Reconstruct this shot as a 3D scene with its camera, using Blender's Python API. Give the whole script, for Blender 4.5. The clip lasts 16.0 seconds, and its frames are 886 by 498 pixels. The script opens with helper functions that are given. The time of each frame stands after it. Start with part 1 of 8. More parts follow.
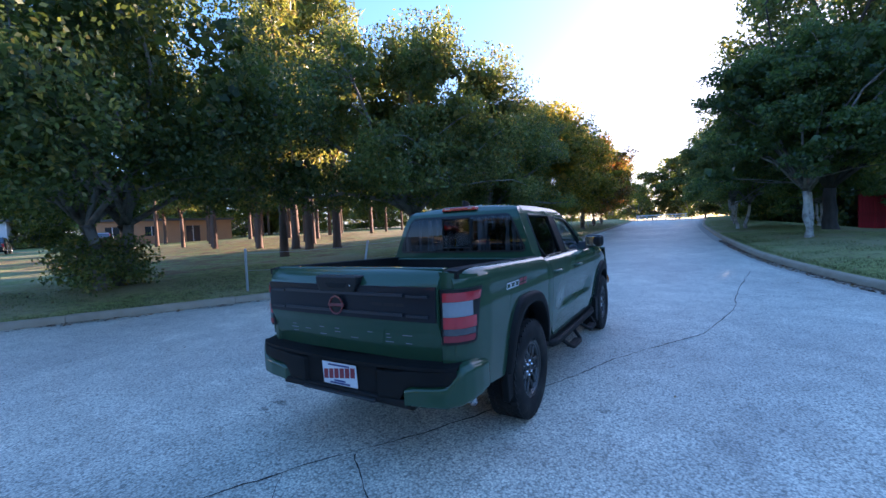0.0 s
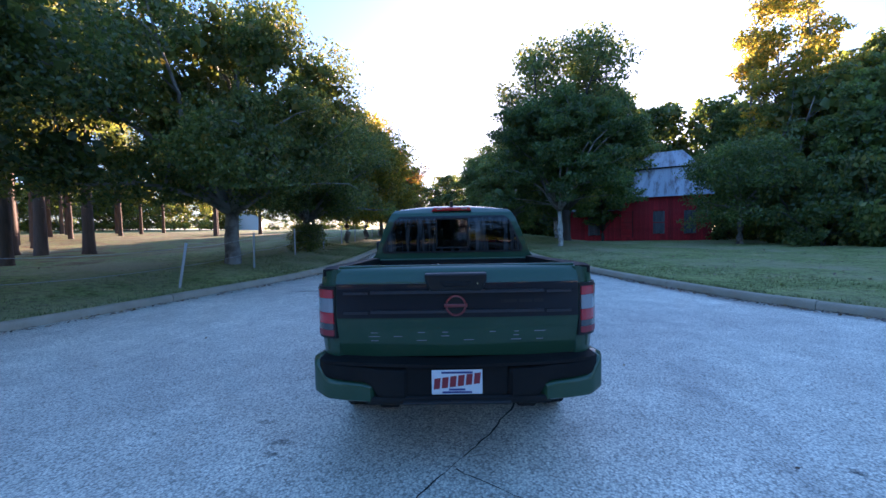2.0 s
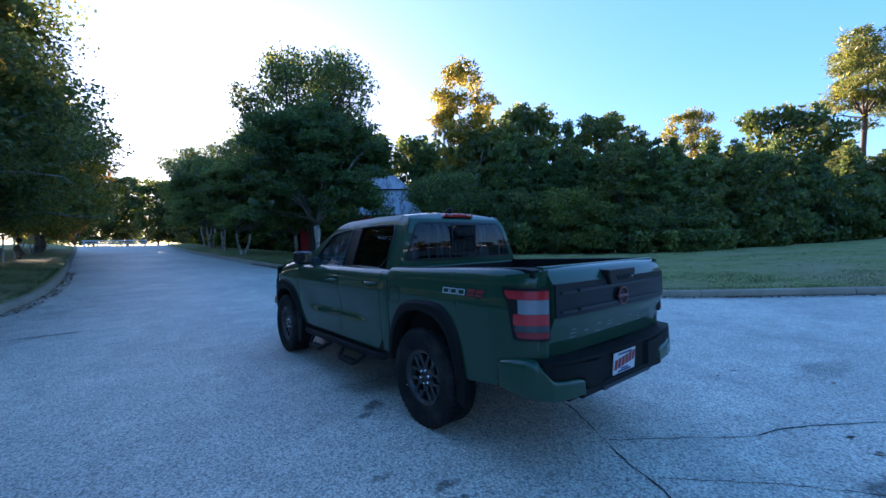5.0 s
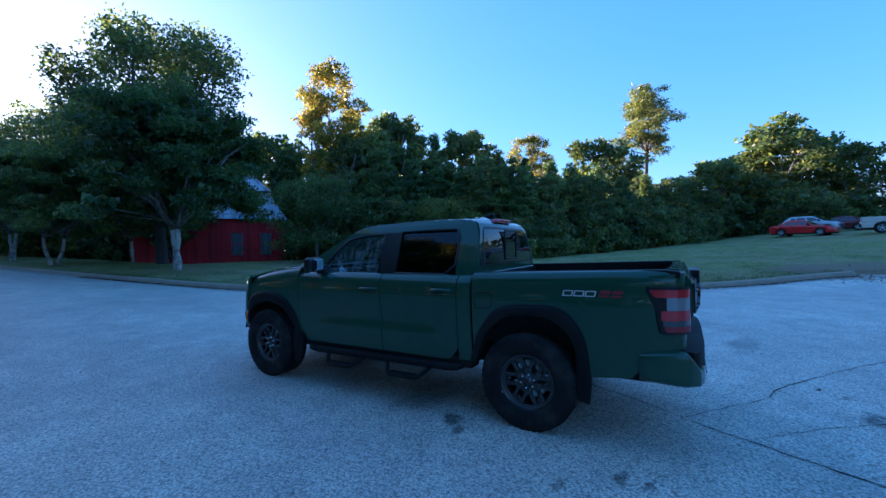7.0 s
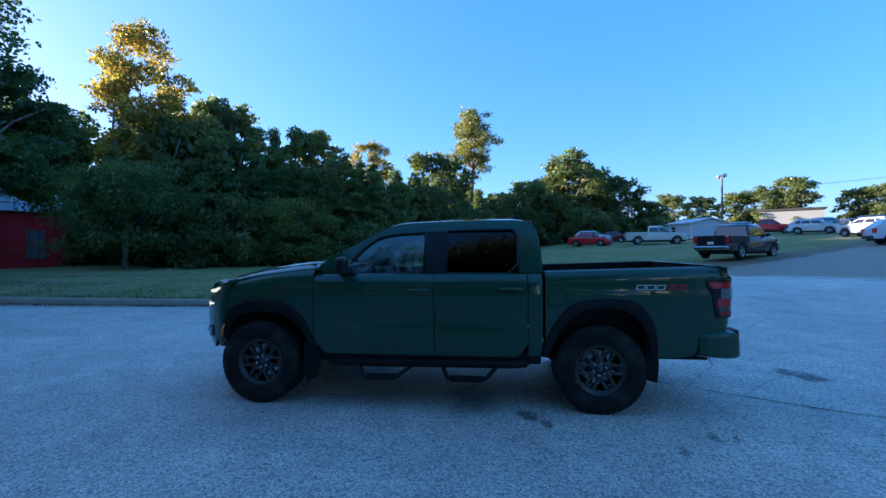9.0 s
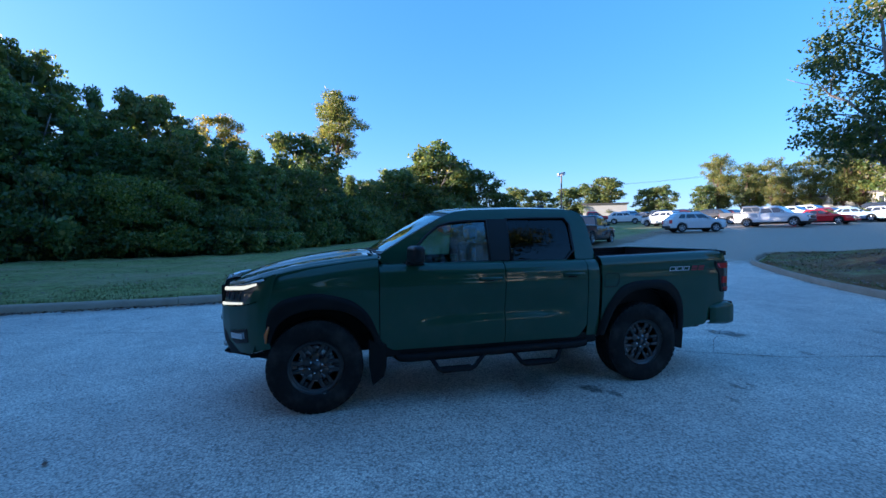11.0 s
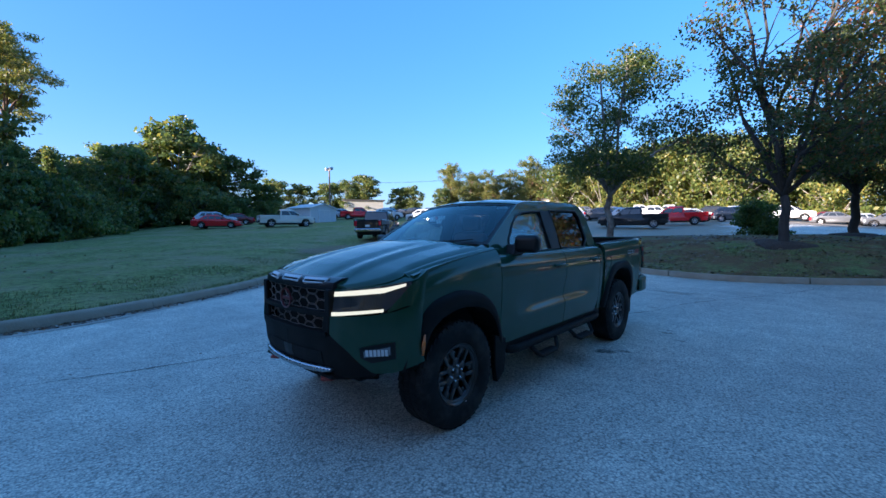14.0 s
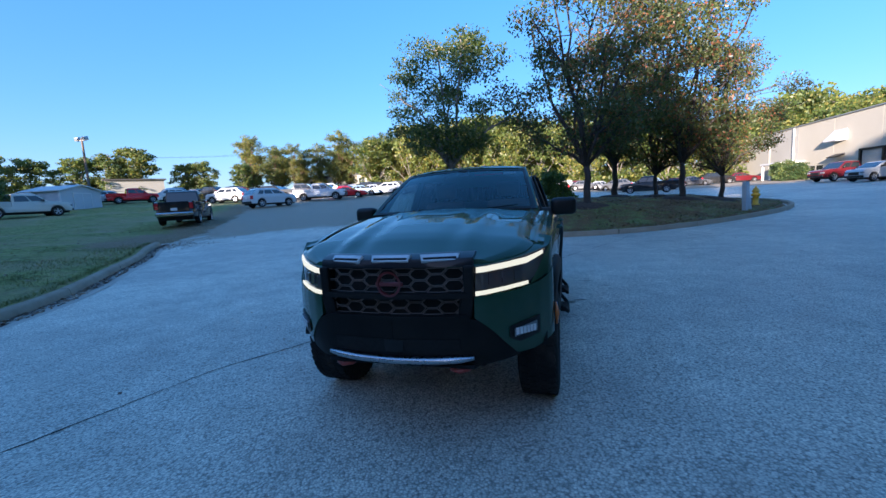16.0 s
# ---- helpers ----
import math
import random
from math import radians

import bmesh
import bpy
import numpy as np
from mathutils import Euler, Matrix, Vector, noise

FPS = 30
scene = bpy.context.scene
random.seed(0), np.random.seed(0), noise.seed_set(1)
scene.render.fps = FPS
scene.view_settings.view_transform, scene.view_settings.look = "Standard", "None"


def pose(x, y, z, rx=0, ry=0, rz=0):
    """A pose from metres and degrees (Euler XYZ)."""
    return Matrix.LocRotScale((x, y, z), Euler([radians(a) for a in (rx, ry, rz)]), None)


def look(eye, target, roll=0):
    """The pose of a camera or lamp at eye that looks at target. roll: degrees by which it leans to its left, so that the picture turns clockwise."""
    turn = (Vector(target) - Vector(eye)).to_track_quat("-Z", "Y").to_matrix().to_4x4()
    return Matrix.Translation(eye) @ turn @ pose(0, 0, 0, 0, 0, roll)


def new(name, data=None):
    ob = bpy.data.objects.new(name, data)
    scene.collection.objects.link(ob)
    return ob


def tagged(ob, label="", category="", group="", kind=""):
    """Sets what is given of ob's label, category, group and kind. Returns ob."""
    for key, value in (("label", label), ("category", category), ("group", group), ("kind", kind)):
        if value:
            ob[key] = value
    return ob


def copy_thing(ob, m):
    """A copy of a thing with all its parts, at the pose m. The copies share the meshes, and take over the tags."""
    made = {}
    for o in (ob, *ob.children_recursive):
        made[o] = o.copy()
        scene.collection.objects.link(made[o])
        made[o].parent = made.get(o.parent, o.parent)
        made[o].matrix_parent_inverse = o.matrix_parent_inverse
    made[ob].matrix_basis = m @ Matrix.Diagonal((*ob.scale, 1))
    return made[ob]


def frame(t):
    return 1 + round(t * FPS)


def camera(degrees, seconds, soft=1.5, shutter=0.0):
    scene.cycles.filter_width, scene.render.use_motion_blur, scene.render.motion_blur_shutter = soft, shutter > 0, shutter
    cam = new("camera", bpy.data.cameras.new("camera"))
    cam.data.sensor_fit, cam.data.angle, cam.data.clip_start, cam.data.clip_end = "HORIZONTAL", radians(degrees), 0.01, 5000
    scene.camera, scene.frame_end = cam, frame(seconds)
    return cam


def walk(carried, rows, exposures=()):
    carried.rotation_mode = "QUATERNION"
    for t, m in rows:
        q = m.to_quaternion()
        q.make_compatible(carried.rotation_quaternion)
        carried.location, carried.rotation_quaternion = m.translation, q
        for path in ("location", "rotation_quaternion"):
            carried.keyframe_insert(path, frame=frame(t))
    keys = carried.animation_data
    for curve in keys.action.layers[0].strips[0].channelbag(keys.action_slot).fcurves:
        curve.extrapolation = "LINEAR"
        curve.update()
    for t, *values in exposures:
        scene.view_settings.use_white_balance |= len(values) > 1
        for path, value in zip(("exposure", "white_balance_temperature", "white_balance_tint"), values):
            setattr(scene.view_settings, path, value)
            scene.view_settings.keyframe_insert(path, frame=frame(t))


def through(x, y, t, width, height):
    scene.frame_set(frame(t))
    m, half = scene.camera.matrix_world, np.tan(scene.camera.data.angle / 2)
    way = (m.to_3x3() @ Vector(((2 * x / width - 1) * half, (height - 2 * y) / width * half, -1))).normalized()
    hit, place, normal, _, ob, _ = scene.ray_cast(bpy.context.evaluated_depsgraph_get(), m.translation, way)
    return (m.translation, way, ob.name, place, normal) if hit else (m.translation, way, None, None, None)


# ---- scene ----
# ---- the camera and its walk ----
cam = camera(94.0, 16.0)
PATH = [
    (0, (1.988, -4.729, 1.543), (0.984, -3.002, 1.456), -2.5),
    (0.5, (1.461, -4.959, 1.517), (0.692, -3.114, 1.44), -2.2),
    (1, (0.909, -5.088, 1.492), (0.393, -3.157, 1.425), -1.8),
    (1.5, (0.38, -5.168, 1.511), (0.128, -3.185, 1.439), -1.2),
    (2, (-0.102, -5.214, 1.531), (-0.095, -3.216, 1.447), -1.0),
    (2.5, (-0.604, -5.152, 1.519), (-0.356, -3.169, 1.425), -0.8),
    (3, (-1.074, -5.124, 1.507), (-0.588, -3.186, 1.414), -0.7),
    (3.5, (-1.544, -4.997, 1.5), (-0.842, -3.126, 1.416), -0.7),
    (4, (-2.04, -4.767, 1.506), (-1.119, -2.993, 1.434), -0.8),
    (4.5, (-2.5, -4.51, 1.528), (-1.375, -2.857, 1.473), -1.0),
    (4.7, (-2.67, -4.374, 1.499), (-1.474, -2.771, 1.452), -1.1),
    (6.8, (-4.027, -2.728, 1.488), (-2.328, -1.673, 1.472), -1.2),
    (7, (-4.138, -2.559, 1.512), (-2.397, -1.576, 1.497), -1.1),
    (7.5, (-4.317, -2.056, 1.472), (-2.482, -1.261, 1.46), -0.7),
    (8, (-4.511, -1.536, 1.47), (-2.602, -0.939, 1.464), -0.3),
    (8.5, (-4.658, -1.03, 1.494), (-2.697, -0.639, 1.499), -0.3),
    (9, (-4.7, -0.47, 1.477), (-2.71, -0.27, 1.48), -0.4),
    (9.2, (-4.723, -0.276, 1.47), (-2.727, -0.148, 1.473), -0.6),
    (11.3, (-4.335, 1.784, 1.493), (-2.427, 1.19, 1.43), -0.6),
    (11.5, (-4.223, 1.972, 1.475), (-2.34, 1.301, 1.414), -0.7),
    (12, (-4.022, 2.411, 1.466), (-2.217, 1.553, 1.397), -0.6),
    (12.5, (-3.784, 2.852, 1.498), (-2.076, 1.815, 1.421), -0.5),
    (13, (-3.453, 3.267, 1.492), (-1.853, 2.071, 1.41), -0.3),
    (13.5, (-3.153, 3.668, 1.482), (-1.676, 2.323, 1.397), -0.3),
    (14, (-2.811, 4.023, 1.473), (-1.471, 2.541, 1.376), -0.6),
    (14.5, (-2.34, 4.34, 1.502), (-1.168, 2.724, 1.377), -1.1),
    (15, (-1.89, 4.593, 1.481), (-0.919, 2.852, 1.315), -1.8),
    (15.5, (-1.377, 4.683, 1.455), (-0.621, 2.843, 1.248), -2.6),
    (16, (-0.914, 4.75, 1.46), (-0.366, 2.842, 1.219), -3.3),
]
walk(cam, [(t, look(eye, target, roll)) for t, eye, target, roll in PATH], [(0, 3.35, 5600, 35), (3.5, 3.25, 5550, 35), (4.5, 3.05, 5350, 31), (7, 2.7, 4700, 24), (9, 2.6, 4750, 23), (12, 2.6, 4850, 23), (16, 2.5, 5050, 23)])

# ---- world, sun ----
SUN_EL, SUN_AZ = 9.0, 15.0          # degrees; azimuth from +y towards +x
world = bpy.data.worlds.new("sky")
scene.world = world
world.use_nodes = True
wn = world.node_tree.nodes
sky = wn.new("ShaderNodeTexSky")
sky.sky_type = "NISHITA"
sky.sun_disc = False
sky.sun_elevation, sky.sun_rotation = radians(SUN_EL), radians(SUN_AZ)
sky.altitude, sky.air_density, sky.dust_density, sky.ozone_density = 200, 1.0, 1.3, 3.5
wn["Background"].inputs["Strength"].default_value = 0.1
# gamma flattens the glow to lift the ground's share of light; saturation restores blue
whiten, blue = wn.new("ShaderNodeGamma"), wn.new("ShaderNodeHueSaturation")
whiten.inputs["Gamma"].default_value, blue.inputs["Saturation"].default_value = 0.5, 1.5
world.node_tree.links.new(sky.outputs[0], whiten.inputs["Color"])
world.node_tree.links.new(whiten.outputs[0], blue.inputs["Color"])
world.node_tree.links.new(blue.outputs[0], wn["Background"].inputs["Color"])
sun_dir = Vector((math.sin(radians(SUN_AZ)) * math.cos(radians(SUN_EL)), math.cos(radians(SUN_AZ)) * math.cos(radians(SUN_EL)), math.sin(radians(SUN_EL))))
sun = new("sun", bpy.data.lights.new("sun", "SUN"))
sun.data.energy, sun.data.angle, sun.data.color = 3.6, radians(0.53), (1.0, 0.76, 0.46)
sun.matrix_world = look(sun_dir * 200, (0, 0, 0))

# ---- small builders ----
def mesh_of(name, verts, faces, material=None, smooth=False):
    me = bpy.data.meshes.new(name)
    me.from_pydata([tuple(v) for v in verts], [], [tuple(f) for f in faces])
    if material:
        me.materials.append(material)
    if smooth:
        me.polygons.foreach_set("use_smooth", [True] * len(me.polygons))
    me.update()
    return me


def quads_mesh(name, v, material):
    """v: (n, 4, 3) corners of n loose quads."""
    n = len(v)
    me = bpy.data.meshes.new(name)
    me.vertices.add(4 * n)
    me.vertices.foreach_set("co", np.ascontiguousarray(v, dtype=np.float32).ravel())
    me.loops.add(4 * n)
    me.loops.foreach_set("vertex_index", np.arange(4 * n, dtype=np.int32))
    me.polygons.add(n)
    me.polygons.foreach_set("loop_start", np.arange(0, 4 * n, 4, dtype=np.int32))
    me.update(calc_edges=True)
    me.materials.append(material)
    return me


def tris_mesh(name, v, material):
    n = len(v)
    me = bpy.data.meshes.new(name)
    me.vertices.add(3 * n)
    me.vertices.foreach_set("co", np.ascontiguousarray(v, dtype=np.float32).ravel())
    me.loops.add(3 * n)
    me.loops.foreach_set("vertex_index", np.arange(3 * n, dtype=np.int32))
    me.polygons.add(n)
    me.polygons.foreach_set("loop_start", np.arange(0, 3 * n, 3, dtype=np.int32))
    me.update(calc_edges=True)
    me.materials.append(material)
    return me


def put(name, me, parent=None, label="", m=None):
    ob = new(name, me)
    if m is not None:
        ob.matrix_basis = m
    if parent:
        ob.parent = parent
    if label:
        ob["label"] = label
    return ob


def part(name, bm, material, parent, label="", smooth=None, m=None):
    """One mesh from a bmesh, as a part of parent. smooth: angle in degrees under which edges look round."""
    me = bpy.data.meshes.new(name)
    if smooth is not None:
        for f in bm.faces:
            f.smooth = True
        for e in bm.edges:
            if len(e.link_faces) == 2 and e.calc_face_angle(0) > radians(smooth):
                e.smooth = False
    bm.to_mesh(me)
    bm.free()
    me.materials.append(material)
    return put(name, me, parent, label, m)


def thing(name, label, category, at=(0, 0, 0), turn=0, group=""):
    ob = new(name)
    ob.empty_display_size = 0.2
    ob.matrix_basis = pose(*at, 0, 0, turn)
    return tagged(ob, label, category, group)


def box_bm(x0, x1, y0, y1, z0, z1, bevel=0.0, seg=2, bm=None):
    bm2 = bmesh.new()
    bmesh.ops.create_cube(bm2, size=1, matrix=Matrix.LocRotScale(((x0 + x1) / 2, (y0 + y1) / 2, (z0 + z1) / 2), None, (abs(x1 - x0), abs(y1 - y0), abs(z1 - z0))))
    if bevel:
        bmesh.ops.bevel(bm2, geom=bm2.edges[:], offset=bevel, segments=seg, profile=0.5, affect="EDGES")
    if bm is None:
        return bm2
    merge(bm, bm2)
    return bm


def merge(bm, other, m=None):
    """Adds the other bmesh to bm and frees it."""
    if m is not None:
        bmesh.ops.transform(other, matrix=m, verts=other.verts)
    me = bpy.data.meshes.new("tmp")
    other.to_mesh(me)
    other.free()
    bm.from_mesh(me)
    bpy.data.meshes.remove(me)
    return bm


def tube_bm(points, radii, sides=8, bm=None, cap=True):
    bm = bm or bmesh.new()
    pts = [Vector(p) for p in points]
    if not hasattr(radii, "__len__"):
        radii = [radii] * len(pts)
    rings = []
    ref = Vector((0, 0, 1))
    d0 = (pts[1] - pts[0]).normalized()
    if abs(d0.z) > 0.9:
        ref = Vector((1, 0, 0))
    for i, p in enumerate(pts):
        d = (pts[min(i + 1, len(pts) - 1)] - pts[max(i - 1, 0)]).normalized()
        u = d.cross(ref).normalized()
        w = u.cross(d)
        rings.append([bm.verts.new(p + (u * math.cos(a) + w * math.sin(a)) * radii[i]) for a in [2 * math.pi * k / sides for k in range(sides)]])
    for a, b in zip(rings, rings[1:]):
        for k in range(sides):
            bm.faces.new((a[k], a[(k + 1) % sides], b[(k + 1) % sides], b[k]))
    if cap:
        bm.faces.new(rings[0][::-1])
        bm.faces.new(rings[-1])
    return bm


def lathe_bm(profile, sides=32, axis="x", bm=None):
    """Turns a list of (radius, along) about an axis."""
    bm = bm or bmesh.new()
    rings = []
    for r, h in profile:
        ring = []
        for k in range(sides):
            a = 2 * math.pi * k / sides
            c, s = r * math.cos(a), r * math.sin(a)
            ring.append(bm.verts.new((h, c, s) if axis == "x" else (c, s, h) if axis == "z" else (c, h, s)))
        rings.append(ring)
    for a, b in zip(rings, rings[1:]):
        for k in range(sides):
            bm.faces.new((a[k], a[(k + 1) % sides], b[(k + 1) % sides], b[k]))
    return bm


def prism_bm(poly, axis, a, b, bevel=0.0, seg=2, bm=None):
    """A flat outline drawn out from a to b along an axis. The outline is in the two other axes, in order."""
    bm2 = bmesh.new()

    def at(p, h):
        return (h, p[0], p[1]) if axis == "x" else (p[0], h, p[1]) if axis == "y" else (p[0], p[1], h)
    lo = [bm2.verts.new(at(p, a)) for p in poly]
    hi = [bm2.verts.new(at(p, b)) for p in poly]
    n = len(poly)
    bm2.faces.new(lo)
    bm2.faces.new(hi[::-1])
    for i in range(n):
        bm2.faces.new((lo[i], hi[i], hi[(i + 1) % n], lo[(i + 1) % n]))
    bmesh.ops.recalc_face_normals(bm2, faces=bm2.faces[:])
    if bevel:
        bmesh.ops.bevel(bm2, geom=bm2.edges[:], offset=bevel, segments=seg, profile=0.5, affect="EDGES")
    if bm is None:
        return bm2
    return merge(bm, bm2)


def smooth01(a, b, v):
    u = np.clip((np.asarray(v, float) - a) / (b - a), 0, 1)
    return u * u * (3 - 2 * u)


def spline(points, step):
    """Catmull-Rom line through the points, sampled about every step metres."""
    p = [np.array(q, float) for q in points]
    p = [2 * p[0] - p[1]] + p + [2 * p[-1] - p[-2]]
    out = []
    for i in range(1, len(p) - 2):
        n = max(1, int(np.linalg.norm(p[i + 1] - p[i]) / step))
        for k in range(n):
            t = k / n
            out.append(0.5 * (2 * p[i] + (p[i + 1] - p[i - 1]) * t + (2 * p[i - 1] - 5 * p[i] + 4 * p[i + 1] - p[i + 2]) * t * t + (3 * p[i] - p[i - 1] - 3 * p[i + 1] + p[i + 2]) * t ** 3))
    out.append(p[-2])
    return np.array(out)


# ---- materials ----
def nodes_of(name):
    m = bpy.data.materials.new(name)
    m.use_nodes = True
    return m, m.node_tree.nodes, m.node_tree.links, m.node_tree.nodes["Principled BSDF"]


def noise_node(n, l, scale, detail=4.0, rough=0.6, coord="Object", stretch=None):
    tc = n.new("ShaderNodeTexCoord")
    t = n.new("ShaderNodeTexNoise")
    t.inputs["Scale"].default_value, t.inputs["Detail"].default_value, t.inputs["Roughness"].default_value = scale, detail, rough
    if stretch:
        mp = n.new("ShaderNodeMapping")
        mp.inputs["Scale"].default_value = stretch
        l.new(tc.outputs[coord], mp.inputs["Vector"])
        l.new(mp.outputs[0], t.inputs["Vector"])
    else:
        l.new(tc.outputs[coord], t.inputs["Vector"])
    return t


def ramp(n, l, src, stops):
    r = n.new("ShaderNodeValToRGB")
    e = r.color_ramp.elements
    while len(e) < len(stops):
        e.new(0.5)
    for el, (p, c) in zip(e, stops):
        el.position, el.color = p, (*c, 1) if len(c) == 3 else c
    l.new(src, r.inputs[0])
    return r


def mixc(n, l, fac, a, b, blend="MIX"):
    m = n.new("ShaderNodeMix")
    m.data_type, m.blend_type = "RGBA", blend
    for sock, v in ((m.inputs[0], fac), (m.inputs[6], a), (m.inputs[7], b)):
        if isinstance(v, (int, float)):
            sock.default_value = v
        elif isinstance(v, tuple):
            sock.default_value = (*v, 1)
        else:
            l.new(v, sock)
    return m.outputs[2]


def math_node(n, l, op, a, b=0.0):
    m = n.new("ShaderNodeMath")
    m.operation = op
    for sock, v in ((m.inputs[0], a), (m.inputs[1], b)):
        if isinstance(v, (int, float)):
            sock.default_value = v
        else:
            l.new(v, sock)
    return m.outputs[0]


def bump(n, l, bsdf, height, strength, distance):
    b = n.new("ShaderNodeBump")
    b.inputs["Strength"].default_value, b.inputs["Distance"].default_value = strength, distance
    l.new(height, b.inputs["Height"])
    l.new(b.outputs[0], bsdf.inputs["Normal"])


def surface(name, c, rough=0.5, metal=0.0, vary=0.15, coarse=1.5, fine=40.0, bumps=0.0, depth=0.002, coat=0.0, spec=None, dust=0.0):
    """A plain material with uneven colour at two scales, uneven gloss and fine relief."""
    m, n, l, b = nodes_of(name)
    t1, t2 = noise_node(n, l, coarse), noise_node(n, l, fine, 6.0)
    lo, hi = tuple(v * (1 - vary) for v in c), tuple(min(1, v * (1 + vary)) for v in c)
    c1 = mixc(n, l, t1.outputs["Fac"], lo, hi)
    c2 = mixc(n, l, math_node(n, l, "MULTIPLY", t2.outputs["Fac"], 0.5), c1, tuple(v * 0.75 for v in c))
    if dust:
        d = ramp(n, l, t1.outputs["Fac"], [(0.45, (0, 0, 0)), (0.75, (1, 1, 1))])
        c2 = mixc(n, l, math_node(n, l, "MULTIPLY", d.outputs[0], dust), c2, (0.3, 0.27, 0.22))
    l.new(c2, b.inputs["Base Color"])
    r = n.new("ShaderNodeMapRange")
    r.inputs["To Min"].default_value, r.inputs["To Max"].default_value = max(0.02, rough * 0.8), min(1, rough * 1.2)
    l.new(t2.outputs["Fac"], r.inputs["Value"])
    l.new(r.outputs[0], b.inputs["Roughness"])
    b.inputs["Metallic"].default_value = metal
    if coat:
        b.inputs["Coat Weight"].default_value, b.inputs["Coat Roughness"].default_value = coat, 0.03
    if spec is not None:
        b.inputs["Specular IOR Level"].default_value = spec
    if bumps:
        bump(n, l, b, t2.outputs["Fac"], bumps, depth)
    return m


def leaf_material(name, dark, light, odd, odd_share=0.12, through=0.42):
    """Leaves: each leaf its own tone, light shining through."""
    m, n, l, b = nodes_of(name)
    g, oi = n.new("ShaderNodeNewGeometry"), n.new("ShaderNodeObjectInfo")
    r = ramp(n, l, g.outputs["Random Per Island"], [(0.0, dark), (1 - odd_share - 0.03, light), (1 - odd_share, odd), (1.0, odd)])
    t = noise_node(n, l, 0.45, 2.0)
    patch = ramp(n, l, t.outputs["Fac"], [(0.3, (0.6, 0.6, 0.6)), (0.7, (1.25, 1.2, 1.1))])
    c = mixc(n, l, 1.0, r.outputs[0], patch.outputs[0], "MULTIPLY")
    tone = n.new("ShaderNodeHueSaturation")
    hue = n.new("ShaderNodeMapRange")
    hue.inputs["To Min"].default_value, hue.inputs["To Max"].default_value = 0.485, 0.515
    l.new(oi.outputs["Random"], hue.inputs["Value"])
    l.new(hue.outputs[0], tone.inputs["Hue"])
    val = n.new("ShaderNodeMapRange")
    val.inputs["To Min"].default_value, val.inputs["To Max"].default_value = 1.35, 0.85
    l.new(oi.outputs["Random"], val.inputs["Value"])
    l.new(val.outputs[0], tone.inputs["Value"])
    l.new(c, tone.inputs["Color"])
    l.new(tone.outputs[0], b.inputs["Base Color"])
    b.inputs["Roughness"].default_value = 0.42
    b.inputs["Specular IOR Level"].default_value = 0.5
    tr = n.new("ShaderNodeBsdfTranslucent")
    glow = mixc(n, l, 1.0, tone.outputs[0], (1.5, 1.35, 0.6), "MULTIPLY")
    l.new(glow, tr.inputs["Color"])
    mx = n.new("ShaderNodeMixShader")
    mx.inputs[0].default_value = through
    l.new(b.outputs[0], mx.inputs[1])
    l.new(tr.outputs[0], mx.inputs[2])
    l.new(mx.outputs[0], n["Material Output"].inputs["Surface"])
    return m


